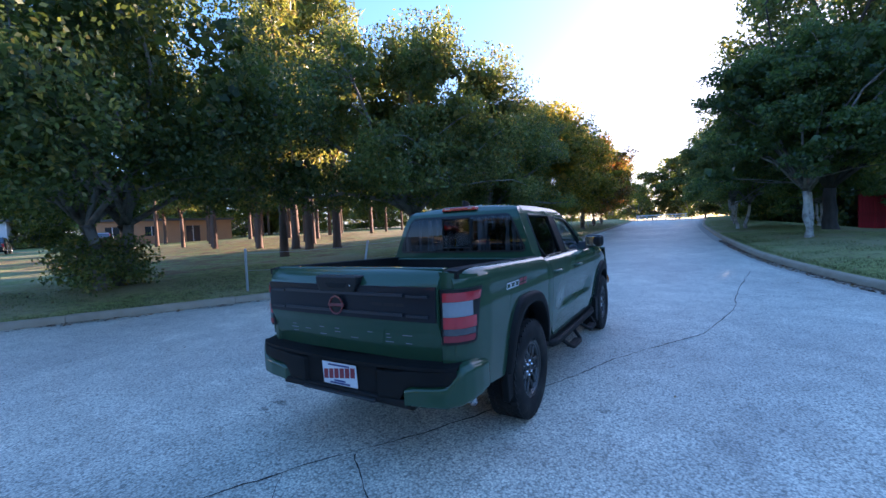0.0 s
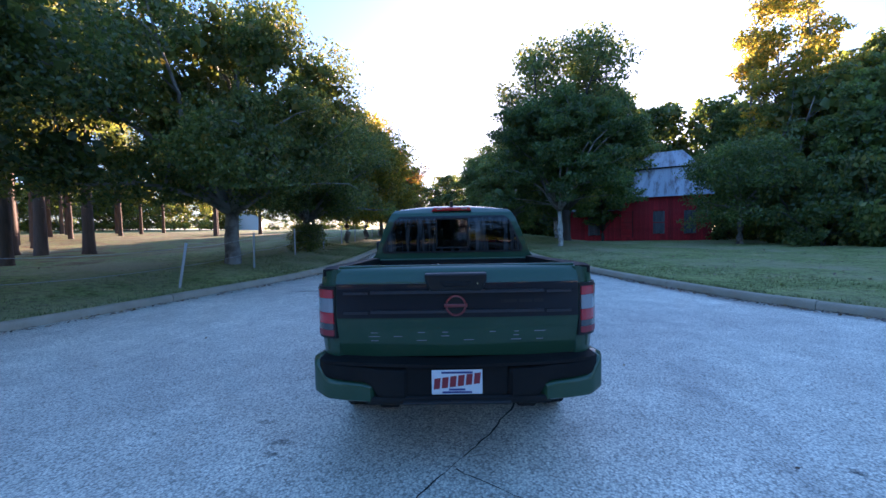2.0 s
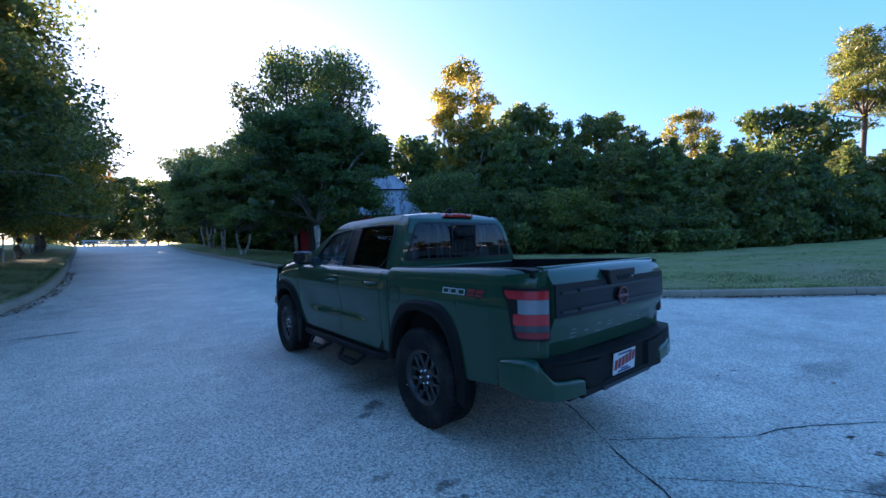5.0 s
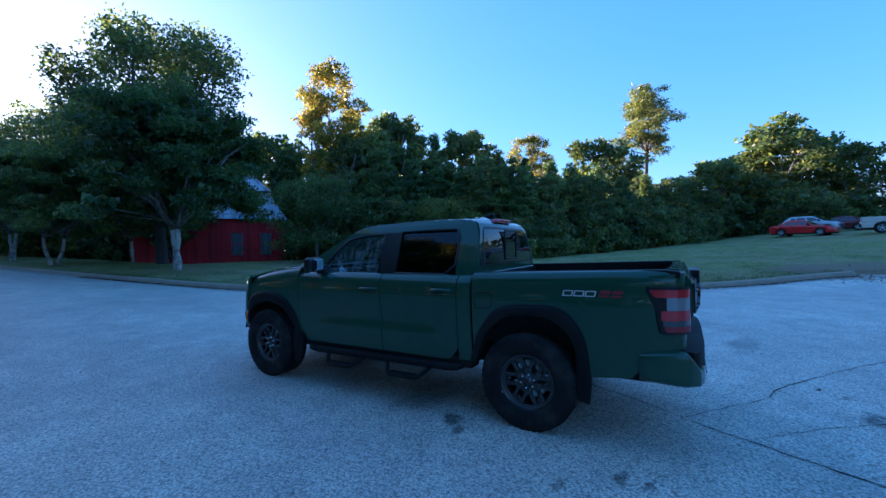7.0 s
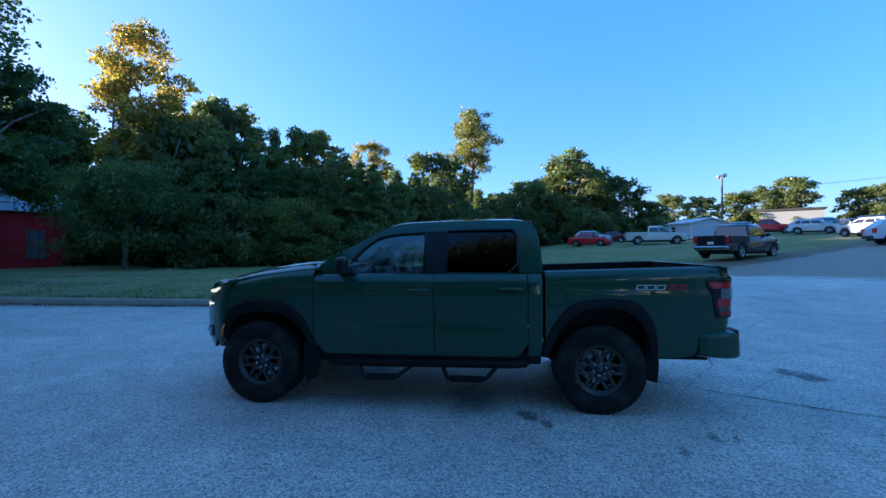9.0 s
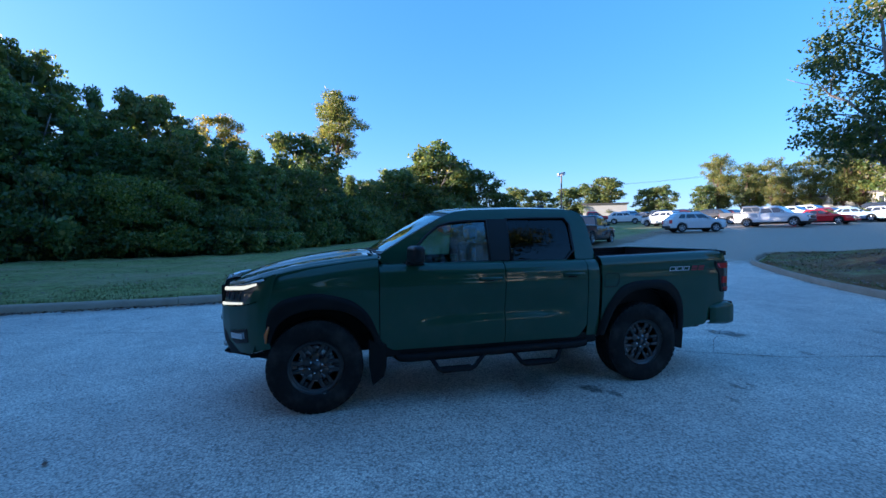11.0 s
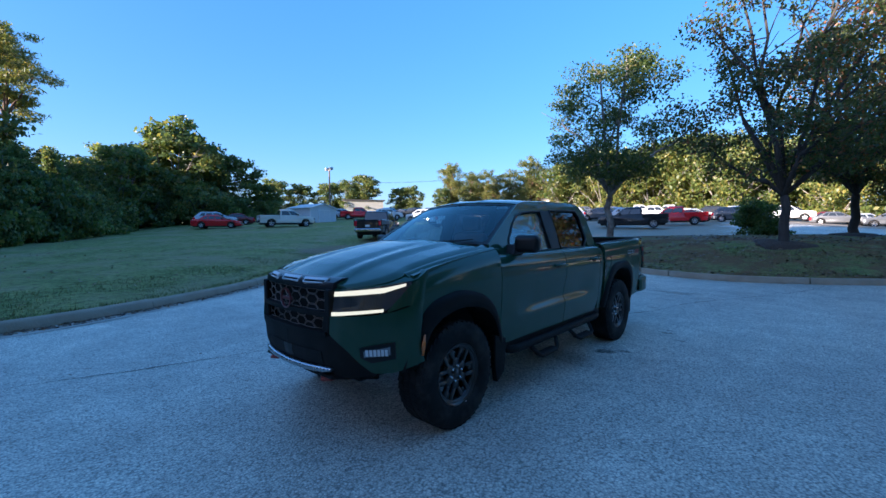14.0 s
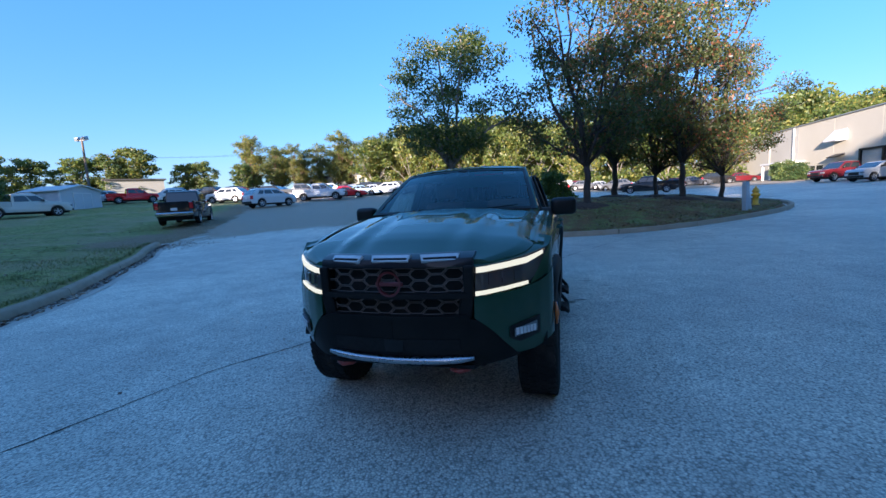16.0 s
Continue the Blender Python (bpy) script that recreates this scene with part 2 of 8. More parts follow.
def asphalt_material():
    m, n, l, b = nodes_of("asphalt")
    big, mid, fine = noise_node(n, l, 0.22, 4), noise_node(n, l, 2.2, 5), noise_node(n, l, 38, 3, 0.7)
    tc = n.new("ShaderNodeTexCoord")
    vo = n.new("ShaderNodeTexVoronoi")
    vo.inputs["Scale"].default_value = 66
    l.new(tc.outputs["Object"], vo.inputs["Vector"])
    stone = ramp(n, l, vo.outputs["Color"], [(0.0, (0.24, 0.22, 0.185)), (0.25, (0.55, 0.515, 0.43)), (0.5, (0.71, 0.67, 0.56)), (0.8, (0.83, 0.785, 0.66)), (1.0, (0.95, 0.91, 0.79))])
    gap = ramp(n, l, vo.outputs["Distance"], [(0.35, (1, 1, 1)), (0.9, (0.42, 0.42, 0.42))])
    c = mixc(n, l, 1.0, stone.outputs[0], gap.outputs[0], "MULTIPLY")
    worn = ramp(n, l, big.outputs["Fac"], [(0.35, (0.80, 0.80, 0.81)), (0.65, (1.12, 1.12, 1.10))])
    c = mixc(n, l, 1.0, c, worn.outputs[0], "MULTIPLY")
    blot = ramp(n, l, mid.outputs["Fac"], [(0.3, (0.82, 0.82, 0.82)), (0.7, (1.12, 1.12, 1.12))])
    c = mixc(n, l, 1.0, c, blot.outputs[0], "MULTIPLY")
    st = noise_node(n, l, 0.6, 6, 0.65, stretch=(1, 0.35, 1))
    stain = ramp(n, l, st.outputs["Fac"], [(0.60, (0, 0, 0)), (0.72, (1, 1, 1))])
    c = mixc(n, l, math_node(n, l, "MULTIPLY", stain.outputs[0], 0.35), c, (0.08, 0.08, 0.085))
    at = n.new("ShaderNodeAttribute")
    at.attribute_name = "gravel"
    grit = ramp(n, l, fine.outputs["Fac"], [(0.25, (0.13, 0.095, 0.055)), (0.5, (0.27, 0.21, 0.13)), (0.75, (0.43, 0.35, 0.24))])
    reach = math_node(n, l, "ADD", at.outputs["Fac"], math_node(n, l, "MULTIPLY", math_node(n, l, "SUBTRACT", st.outputs["Fac"], 0.5), 1.3))
    gm = ramp(n, l, reach, [(0.40, (0, 0, 0)), (0.62, (1, 1, 1))])
    c = mixc(n, l, gm.outputs[0], c, grit.outputs[0])
    l.new(c, b.inputs["Base Color"])
    b.inputs["Roughness"].default_value = 0.6
    b.inputs["Specular IOR Level"].default_value = 0.7
    h = math_node(n, l, "ADD", math_node(n, l, "MULTIPLY", vo.outputs["Distance"], -1.0), fine.outputs["Fac"])
    bump(n, l, b, h, 0.8, 0.007)
    return m


def ground_material():
    """Lawn with thin patches, dirt and pale gravel; the shares of dirt and gravel come from the sheet's own 'lot' value."""
    m, n, l, b = nodes_of("lawn")
    big, mid, fine = noise_node(n, l, 0.22, 7, 0.65), noise_node(n, l, 0.9, 6, 0.7), noise_node(n, l, 30, 4, 0.7)
    strand = noise_node(n, l, 60, 2, 0.5, stretch=(1, 0.4, 1))
    green = ramp(n, l, mid.outputs["Fac"], [(0.25, (0.15, 0.185, 0.055)), (0.55, (0.25, 0.27, 0.095)), (0.8, (0.35, 0.33, 0.16))])
    tuft = ramp(n, l, fine.outputs["Fac"], [(0.3, (0.55, 0.55, 0.5)), (0.7, (1.35, 1.35, 1.3))])
    c = mixc(n, l, 1.0, green.outputs[0], tuft.outputs[0], "MULTIPLY")
    clod = noise_node(n, l, 5.5, 5, 0.7)
    clump = ramp(n, l, clod.outputs["Fac"], [(0.36, (0.5, 0.46, 0.38)), (0.5, (1, 1, 1)), (0.68, (1.25, 1.22, 1.2))])
    c = mixc(n, l, 1.0, c, clump.outputs[0], "MULTIPLY")
    thin = ramp(n, l, big.outputs["Fac"], [(0.46, (0, 0, 0)), (0.64, (1, 1, 1))])
    c = mixc(n, l, math_node(n, l, "MULTIPLY", thin.outputs[0], 0.75), c, (0.31, 0.26, 0.15))
    at = n.new("ShaderNodeAttribute")
    at.attribute_name = "straw"
    straw = ramp(n, l, fine.outputs["Fac"], [(0.3, (0.10, 0.056, 0.024)), (0.7, (0.25, 0.155, 0.07))])
    sm = ramp(n, l, math_node(n, l, "ADD", at.outputs["Fac"], math_node(n, l, "MULTIPLY", math_node(n, l, "SUBTRACT", mid.outputs["Fac"], 0.5), 0.9)), [(0.45, (0, 0, 0)), (0.6, (1, 1, 1))])
    c = mixc(n, l, sm.outputs[0], c, straw.outputs[0])
    al = n.new("ShaderNodeAttribute")
    al.attribute_name = "lot"
    grav = ramp(n, l, fine.outputs["Fac"], [(0.25, (0.11, 0.078, 0.045)), (0.5, (0.23, 0.175, 0.105)), (0.75, (0.40, 0.33, 0.225))])
    edge = math_node(n, l, "ADD", al.outputs["Fac"], math_node(n, l, "MULTIPLY", math_node(n, l, "SUBTRACT", mid.outputs["Fac"], 0.5), 0.8))
    lm = ramp(n, l, edge, [(0.42, (0, 0, 0)), (0.62, (1, 1, 1))])
    c = mixc(n, l, lm.outputs[0], c, grav.outputs[0])
    l.new(c, b.inputs["Base Color"])
    b.inputs["Roughness"].default_value = 0.9
    b.inputs["Specular IOR Level"].default_value = 0.2
    h = math_node(n, l, "ADD", fine.outputs["Fac"], math_node(n, l, "MULTIPLY", strand.outputs["Fac"], 0.7))
    bump(n, l, b, h, 0.8, 0.03)
    return m


def bark_material(name, c, pale=None):
    m, n, l, b = nodes_of(name)
    t = noise_node(n, l, 6, 6, 0.7, stretch=(1, 1, 0.18))
    f = noise_node(n, l, 40, 4, 0.7, stretch=(1, 1, 0.4))
    r = ramp(n, l, t.outputs["Fac"], [(0.3, tuple(v * 0.45 for v in c)), (0.55, c), (0.8, tuple(v * 1.5 for v in c))])
    col = mixc(n, l, math_node(n, l, "MULTIPLY", f.outputs["Fac"], 0.5), r.outputs[0], tuple(v * 0.6 for v in c))
    if pale:
        s = noise_node(n, l, 2.5, 3)
        k = ramp(n, l, s.outputs["Fac"], [(0.4, (0, 0, 0)), (0.55, (1, 1, 1))])
        col = mixc(n, l, k.outputs[0], col, pale)
    l.new(col, b.inputs["Base Color"])
    b.inputs["Roughness"].default_value = 0.9
    bump(n, l, b, t.outputs["Fac"], 0.9, 0.04)
    return m


M_ASPHALT, M_LAWN = asphalt_material(), ground_material()
M_KERB = surface("kerb_concrete", (0.36, 0.29, 0.205), 0.95, vary=0.5, coarse=2.2, fine=28, bumps=0.9, depth=0.012, dust=0.35)
M_GUTTER = surface("gutter_concrete", (0.44, 0.41, 0.35), 0.85, vary=0.25, coarse=0.8, fine=60, bumps=0.4, depth=0.003)
M_CRACK = surface("crack_dirt", (0.035, 0.033, 0.03), 0.95, vary=0.4, fine=20)
M_BARK = bark_material("bark_grey", (0.14, 0.115, 0.095), (0.24, 0.22, 0.19))
M_BARK_PINE = bark_material("bark_pine", (0.13, 0.075, 0.05))
M_BARK_PALE = bark_material("bark_pale", (0.33, 0.31, 0.28), (0.5, 0.48, 0.44))
M_BARK_DARK = bark_material("bark_dark", (0.07, 0.058, 0.05))
L_ELM = leaf_material("leaf_elm", (0.045, 0.082, 0.028), (0.15, 0.195, 0.062), (0.24, 0.215, 0.065), 0.09, 0.48)
L_DARK = leaf_material("leaf_dark", (0.055, 0.10, 0.042), (0.14, 0.21, 0.075), (0.19, 0.21, 0.065), 0.1, 0.5)
L_WOOD = leaf_material("leaf_wood", (0.065, 0.11, 0.045), (0.17, 0.23, 0.08), (0.24, 0.23, 0.075), 0.14, 0.5)
L_YELLOW = leaf_material("leaf_yellow", (0.085, 0.115, 0.028), (0.25, 0.24, 0.05), (0.36, 0.27, 0.05), 0.2, 0.62)
L_ORANGE = leaf_material("leaf_orange", (0.0672, 0.0672, 0.0224), (0.20, 0.15, 0.04), (0.30, 0.14, 0.04), 0.2, 0.5)
L_MAPLE = leaf_material("leaf_maple", (0.04, 0.068, 0.026), (0.13, 0.155, 0.05), (0.26, 0.11, 0.05), 0.13)
L_LIGHT = leaf_material("leaf_light", (0.07, 0.11, 0.028), (0.17, 0.22, 0.055), (0.26, 0.25, 0.06), 0.2, 0.5)
L_PINE = leaf_material("needles", (0.06, 0.09, 0.03), (0.18, 0.215, 0.065), (0.28, 0.25, 0.085), 0.14, 0.55)

# ---- the lie of the land ----
def base_z(x, y):
    """Height of the paved level."""
    x, y = np.asarray(x, float), np.asarray(y, float)
    e = np.maximum(0, x - 8)
    e = np.where(e > 55, 55 + (e - 55) * 0.35, e)
    s = smooth01(10, -14, y)
    z = 0.042 * e * s + 0.006 * e * (1 - s) + 0.012 * np.clip(x - 3, 0, 6)
    z = z + 0.028 * np.clip(y - 3, 0, 65) * (1 - smooth01(7, 15, x))
    sth = np.maximum(0, -y - 9)
    sth = np.where(sth > 60, 60 + (sth - 60) * 0.5, sth)
    z = z + sth * (0.02 + 0.025 * smooth01(-12, 6, x))
    return z + 0.018 * np.clip(-x - 14, 0, 110)


KERB_WEST = [(-5.0, 74), (-4.5, 60), (-4.2, 44), (-4.0, 30), (-3.85, 22), (-3.9, 14), (-4.12, 10.6), (-4.6, 8.1), (-5.45, 6.0), (-6.05, 4.8), (-6.85, 3.1), (-7.35, 1.65), (-8.1, 0), (-9.4, -2.4), (-12, -7), (-16, -14), (-24, -26), (-40, -46)]
KERB_EAST = [(14.0, -7.6), (12.8, -6.2), (11.2, -4.6), (9.8, -2.9), (8.2, -1.0), (7.3, 0.25), (6.6, 1.6), (6.05, 2.9), (5.5, 4.5), (4.95, 6.5), (4.55, 8.4), (4.2, 10.7), (3.95, 14), (3.75, 19), (3.6, 26), (3.6, 40), (4.5, 60), (6, 74)]
KERB_ISLE = [(9.8, -16.8), (8.3, -14.4), (5.6, -12.3), (3.0, -10.7), (0.6, -9.6), (-1.2, -9.3), (-3.0, -9.8), (-4.8, -10.8), (-7.1, -12.8), (-9.8, -15.9), (-11.6, -19.2), (-12.2, -23), (-10.5, -26.6), (-6, -27), (0, -25), (5.5, -21.6), (9, -18.6)]
LINE_WEST, LINE_EAST = spline(KERB_WEST, 0.4), spline(KERB_EAST, 0.4)
LINE_ISLE = spline(KERB_ISLE + KERB_ISLE[:1], 0.4)
FAR_ROAD = [(6, 74), (40, 78), (40, 90), (-40, 90), (-40, 80), (-5, 74)]
LOT = [(-40, -46), (-46, -75), (-20, -78), (20, -62), (34, -54), (36, -44), (29, -32), (21, -20.5), (15.5, -11.5), (14.0, -7.6)]


def road_outline():
    return np.vstack([LINE_WEST, np.array(LOT), LINE_EAST, np.array(FAR_ROAD)])


def inside(poly, x, y):
    hit = np.zeros(x.shape, bool)
    px, py = poly[:, 0], poly[:, 1]
    qx, qy = np.roll(px, -1), np.roll(py, -1)
    for a, b, c, d in zip(px, py, qx, qy):
        if b == d:
            continue
        hit ^= ((b > y) != (d > y)) & (x < (c - a) * (y - b) / (d - b) + a)
    return hit


def distance(line, x, y, closed=False):
    best = np.full(x.shape, 1e9)
    pts = np.vstack([line, line[:1]]) if closed else line
    for (a, b), (c, d) in zip(pts[:-1], pts[1:]):
        L = (c - a) ** 2 + (d - b) ** 2
        if L < 1e-9:
            continue
        t = np.clip(((x - a) * (c - a) + (y - b) * (d - b)) / L, 0, 1)
        best = np.minimum(best, (x - a - t * (c - a)) ** 2 + (y - b - t * (d - b)) ** 2)
    return np.sqrt(best)


OUTLINE = road_outline()


def ground_z(x, y):
    """Height of the lawn (sunk under the paving), and the distance from the paving's edge: negative on the paving."""
    x, y = np.asarray(x, float), np.asarray(y, float)
    on = inside(OUTLINE, x, y) & ~inside(LINE_ISLE, x, y)
    dk = np.minimum(np.minimum(distance(LINE_WEST, x, y), distance(LINE_EAST, x, y)), distance(LINE_ISLE, x, y))
    d = np.minimum(dk, distance(OUTLINE, x, y, True))
    d = np.where(on, -d, d)
    kerbed = smooth01(3.0, 0.5, dk - np.abs(d))          # 1 beside a kerb, 0 along the open edge of the lot
    west = smooth01(2, -2, x) * smooth01(-12, -4, y + 0.9 * x + 8)
    isle = inside(LINE_ISLE, x, y)
    lift = 0.125 * kerbed + 0.015 + 0.24 * west * smooth01(0.2, 3.2, d) + np.where(isle, 0.5 * smooth01(0.3, 5.0, d), 0.06 * smooth01(0.2, 4, d) * kerbed)
    z = base_z(x, y) + np.where(d > 0.06, lift, -0.12)
    return z, d


def land(x, y):
    """The height to stand things on."""
    a, d = ground_z(np.array([x]), np.array([y]))
    return float(a[0]) if d[0] > 0.06 else float(base_z(x, y))


def axis(lo, hi, step, far):
    core = list(np.arange(lo, hi + step / 2, step))
    up, down, s = [], [], step
    v = hi
    while v < far:
        s *= 1.16
        v += s
        up.append(v)
    s, v = step, lo
    while v > -far:
        s *= 1.16
        v -= s
        down.append(v)
    return np.array(down[::-1] + core + up)


def sheet(name, xs, ys, z, keep, material, attributes=()):
    nx, ny = len(xs), len(ys)
    gx, gy = np.meshgrid(xs, ys)
    verts = np.stack([gx, gy, z], -1).reshape(-1, 3)
    i = np.arange(nx * ny).reshape(ny, nx)
    f = np.stack([i[:-1, :-1], i[:-1, 1:], i[1:, 1:], i[1:, :-1]], -1).reshape(-1, 4)
    k = keep.reshape(-1)
    f = f[k[f].any(1)]
    used = np.unique(f)
    remap = np.full(nx * ny, -1)
    remap[used] = np.arange(len(used))
    me = mesh_of(name, verts[used], remap[f], material, True)
    for key, values in attributes:
        at = me.attributes.new(key, "FLOAT", "POINT")
        at.data.foreach_set("value", values.reshape(-1)[used].astype(np.float32))
    return me


XS, YS = axis(-14, 20, 0.28, 2600), axis(-16, 26, 0.28, 2600)
GX, GY = np.meshgrid(XS, YS)
GZ, GD = ground_z(GX, GY)
GZ = np.where((GD > 0.06) & (GD < 0.22), base_z(GX, GY) - 0.12, GZ)
GZ = GZ + np.where((GD > 0.5) & (GD < 60), 0.02 * (np.sin(GX * 1.7 + GY * 0.9) + np.sin(GY * 2.3 - GX * 0.6)), 0)
lot_share = smooth01(6, -1, distance(np.array(LOT[2:]), GX, GY)) * smooth01(6, 14, GX + 0.2 * GY)
lot_share = np.maximum(lot_share, smooth01(1.2, 0.0, np.abs(GD)) * 0.35)
straw_share = smooth01(-9, -13.5, GX) * smooth01(-4, 4, GY) * smooth01(70, 40, GY) * smooth01(-60, -40, GX) * 0.52
straw_share = np.maximum(straw_share, np.where(inside(LINE_ISLE, GX, GY), 0.56, 0))
ground = put("ground", sheet("ground", XS, YS, GZ, np.ones_like(GX, bool), M_LAWN, (("lot", lot_share), ("straw", straw_share))))
tagged(ground, "short lawn with thin patches and pale gravel edges", "ground", kind="structure")
RX, RY = axis(-14, 20, 0.5, 110), axis(-16, 26, 0.5, 110)
QX, QY = np.meshgrid(RX, RY)
on_road = (ground_z(QX, QY)[1] < 0.0)
gravel_share = smooth01(12, 22, np.hypot(QX, QY)) * smooth01(-4, 4, QX + 0.15 * (QY + 20)) * smooth01(-5, -9, QY)
road = put("road", sheet("road", RX, RY, base_z(QX, QY), on_road, M_ASPHALT, (("gravel", gravel_share),)))
tagged(road, "worn pale grey asphalt with coarse stone", "road", kind="structure")

# ---- kerbs ----
def kerb(name, line, side, label, gutter, near=(0, 0), stone_len=3.05):
    """Concrete kerb cast in lengths. side: +1 if the lawn lies to the left of the line's direction."""
    top = tagged(put(name, None), label, "kerb", kind="structure")
    seg = np.linalg.norm(np.diff(line, axis=0), axis=1)
    s = np.r_[0, np.cumsum(seg)]
    rk = random.Random(len(line))
    a = 0.0
    while a < s[-1] - 0.6:
        b = min(a + stone_len + rk.uniform(-0.1, 0.1), s[-1])
        n = max(3, int((b - a) / 0.6))
        us = np.linspace(a + 0.006, b - 0.006, n)
        px, py = np.interp(us, s, line[:, 0]), np.interp(us, s, line[:, 1])
        if min(np.hypot(px - near[0], py - near[1])) > 75:
            a = b
            continue
        bm = bmesh.new()
        rings = []
        dz = rk.uniform(-0.008, 0.008)
        for i in range(n):
            tx, ty = px[min(i + 1, n - 1)] - px[max(i - 1, 0)], py[min(i + 1, n - 1)] - py[max(i - 1, 0)]
            L = math.hypot(tx, ty)
            nx, ny = -ty / L * side, tx / L * side
            z = float(base_z(px[i], py[i]))
            w = rk.uniform(-0.006, 0.006)
            prof = [(-0.02, -0.1), (-0.012 + w, 0.0), (0.012 + w, 0.115 + dz), (0.045 + w, 0.15 + dz), (0.16, 0.155 + dz), (0.18, 0.13 + dz), (0.18, -0.1)]
            rings.append([bm.verts.new((px[i] + nx * d, py[i] + ny * d, z + h)) for d, h in prof])
        for r0, r1 in zip(rings, rings[1:]):
            for k in range(len(r0) - 1):
                bm.faces.new((r0[k], r0[k + 1], r1[k + 1], r1[k]))
        bm.faces.new(rings[0][::-1])
        bm.faces.new(rings[-1])
        bmesh.ops.recalc_face_normals(bm, faces=bm.faces[:])
        part("kerb_stone", bm, M_KERB, top, smooth=50)
        a = b
    if gutter:
        verts, faces = [], []
        for i in range(len(line)):
            t = line[min(i + 1, len(line) - 1)] - line[max(i - 1, 0)]
            t = t / np.linalg.norm(t)
            for k, d in enumerate((0.02, -gutter)):
                x, y = line[i] + np.array((-t[1], t[0])) * side * d
                verts.append((x, y, float(base_z(x, y)) + 0.006 + 0.004 * math.sin(i * 0.7) * k))
            if i:
                faces.append((2 * i - 2, 2 * i - 1, 2 * i + 1, 2 * i))
        put("gutter", mesh_of("gutter", verts, faces, M_GUTTER, True), top, "pale concrete gutter strip")
    return top


kerb("kerb_west", LINE_WEST, -1, "old stained concrete kerb cast in long lengths", 0)
kerb("kerb_east", LINE_EAST, -1, "old concrete kerb with a pale gutter", 0.38)
kerb("kerb_island", LINE_ISLE, -1, "concrete kerb round a lawn island", 0, near=(0, -8))

# ---- cracks and spots on the asphalt ----
def crack(points, width, seed):
    rk = random.Random(seed)
    line = spline(points, 0.07)
    verts, faces = [], []
    ox = 0.0
    for i, p in enumerate(line):
        t = line[min(i + 1, len(line) - 1)] - line[max(i - 1, 0)]
        t = t / np.linalg.norm(t)
        nrm = np.array((-t[1], t[0]))
        ox = 0.8 * ox + rk.uniform(-0.012, 0.012)
        w = width * rk.uniform(0.25, 1.0) * (0.5 + 0.5 * math.sin(i * 0.13 + seed) ** 2)
        for d in (-w, w):
            x, y = p + nrm * (ox + d)
            verts.append((x, y, float(base_z(x, y)) + 0.003))
        if i:
            faces.append((2 * i - 2, 2 * i - 1, 2 * i + 1, 2 * i))
    put("crack", mesh_of("crack", verts, faces, M_CRACK), road, "dark open crack")


crack([(3.5, 8.5), (3.1, 6.4), (2.85, 4.9), (2.75, 3.8), (2.5, 2.8), (2.15, 1.7), (1.75, 1.05), (1.37, 0.4), (0.89, -0.73), (0.4, -1.85), (0.0, -2.5), (-0.32, -3.0), (-0.62, -3.5), (-0.78, -3.9), (-1.1, -5.1), (-2.4, -7.6), (-3.0, -9.3)], 0.013, 1)
crack([(-0.04, -2.62), (0.39, -2.98), (0.76, -3.27), (1.13, -3.45), (1.9, -4.0), (2.97, -4.87), (4.5, -6.3)], 0.009, 2)
crack([(5.0, 4.6), (3.9, 4.9), (2.9, 5.1)], 0.007, 3)
crack([(-3.9, 5.1), (-3.45, 5.35), (-3.2, 5.3)], 0.02, 4)
crack([(-3.1, 8.3), (-2.7, 8.5), (-2.4, 8.45)], 0.02, 5)
crack([(-0.32, -3.0), (0.2, -3.6), (0.9, -4.6)], 0.005, 6)


def spot_material():
    m, n, l, b = nodes_of("oil_spot")
    at = n.new("ShaderNodeAttribute")
    at.attribute_name = "dark"
    t = noise_node(n, l, 9, 5, 0.7)
    k = math_node(n, l, "MULTIPLY", at.outputs["Fac"], ramp(n, l, t.outputs["Fac"], [(0.3, (0.1, 0.1, 0.1)), (0.6, (1, 1, 1))]).outputs[0])
    b.inputs["Base Color"].default_value = (0.03, 0.03, 0.032, 1)
    b.inputs["Roughness"].default_value = 0.6
    tr, mx = n.new("ShaderNodeBsdfTransparent"), n.new("ShaderNodeMixShader")
    l.new(k, mx.inputs[0])
    l.new(tr.outputs[0], mx.inputs[1])
    l.new(b.outputs[0], mx.inputs[2])
    l.new(mx.outputs[0], n["Material Output"].inputs["Surface"])
    return m


M_SPOT = spot_material()


def oil_spot(x, y, rx, ry, seed, dark=0.5):
    rk = random.Random(seed)
    ph = [rk.uniform(0, 6.28) for _ in range(4)]
    verts, faces, val = [(x, y, float(base_z(x, y)) + 0.004)], [], [dark]
    n = 26
    for ring, f in ((1, 0.6), (2, 1.0)):
        for k in range(n):
            a = 2 * math.pi * k / n
            r = f * (1 + 0.22 * math.sin(2 * a + ph[0]) + 0.15 * math.sin(3 * a + ph[1]) + 0.12 * math.sin(5 * a + ph[2]))
            px, py = x + rx * r * math.cos(a), y + ry * r * math.sin(a)
            verts.append((px, py, float(base_z(px, py)) + 0.004))
            val.append(dark if ring == 1 else 0.0)
    for k in range(n):
        j = (k + 1) % n
        faces.append((0, 1 + k, 1 + j))
        faces.append((1 + k, 1 + n + k, 1 + n + j, 1 + j))
    me = mesh_of("oil_spot", verts, faces, M_SPOT)
    at = me.attributes.new("dark", "FLOAT", "POINT")
    at.data.foreach_set("value", val)
    put("oil_spot", me, road, "dark dried oil spot")


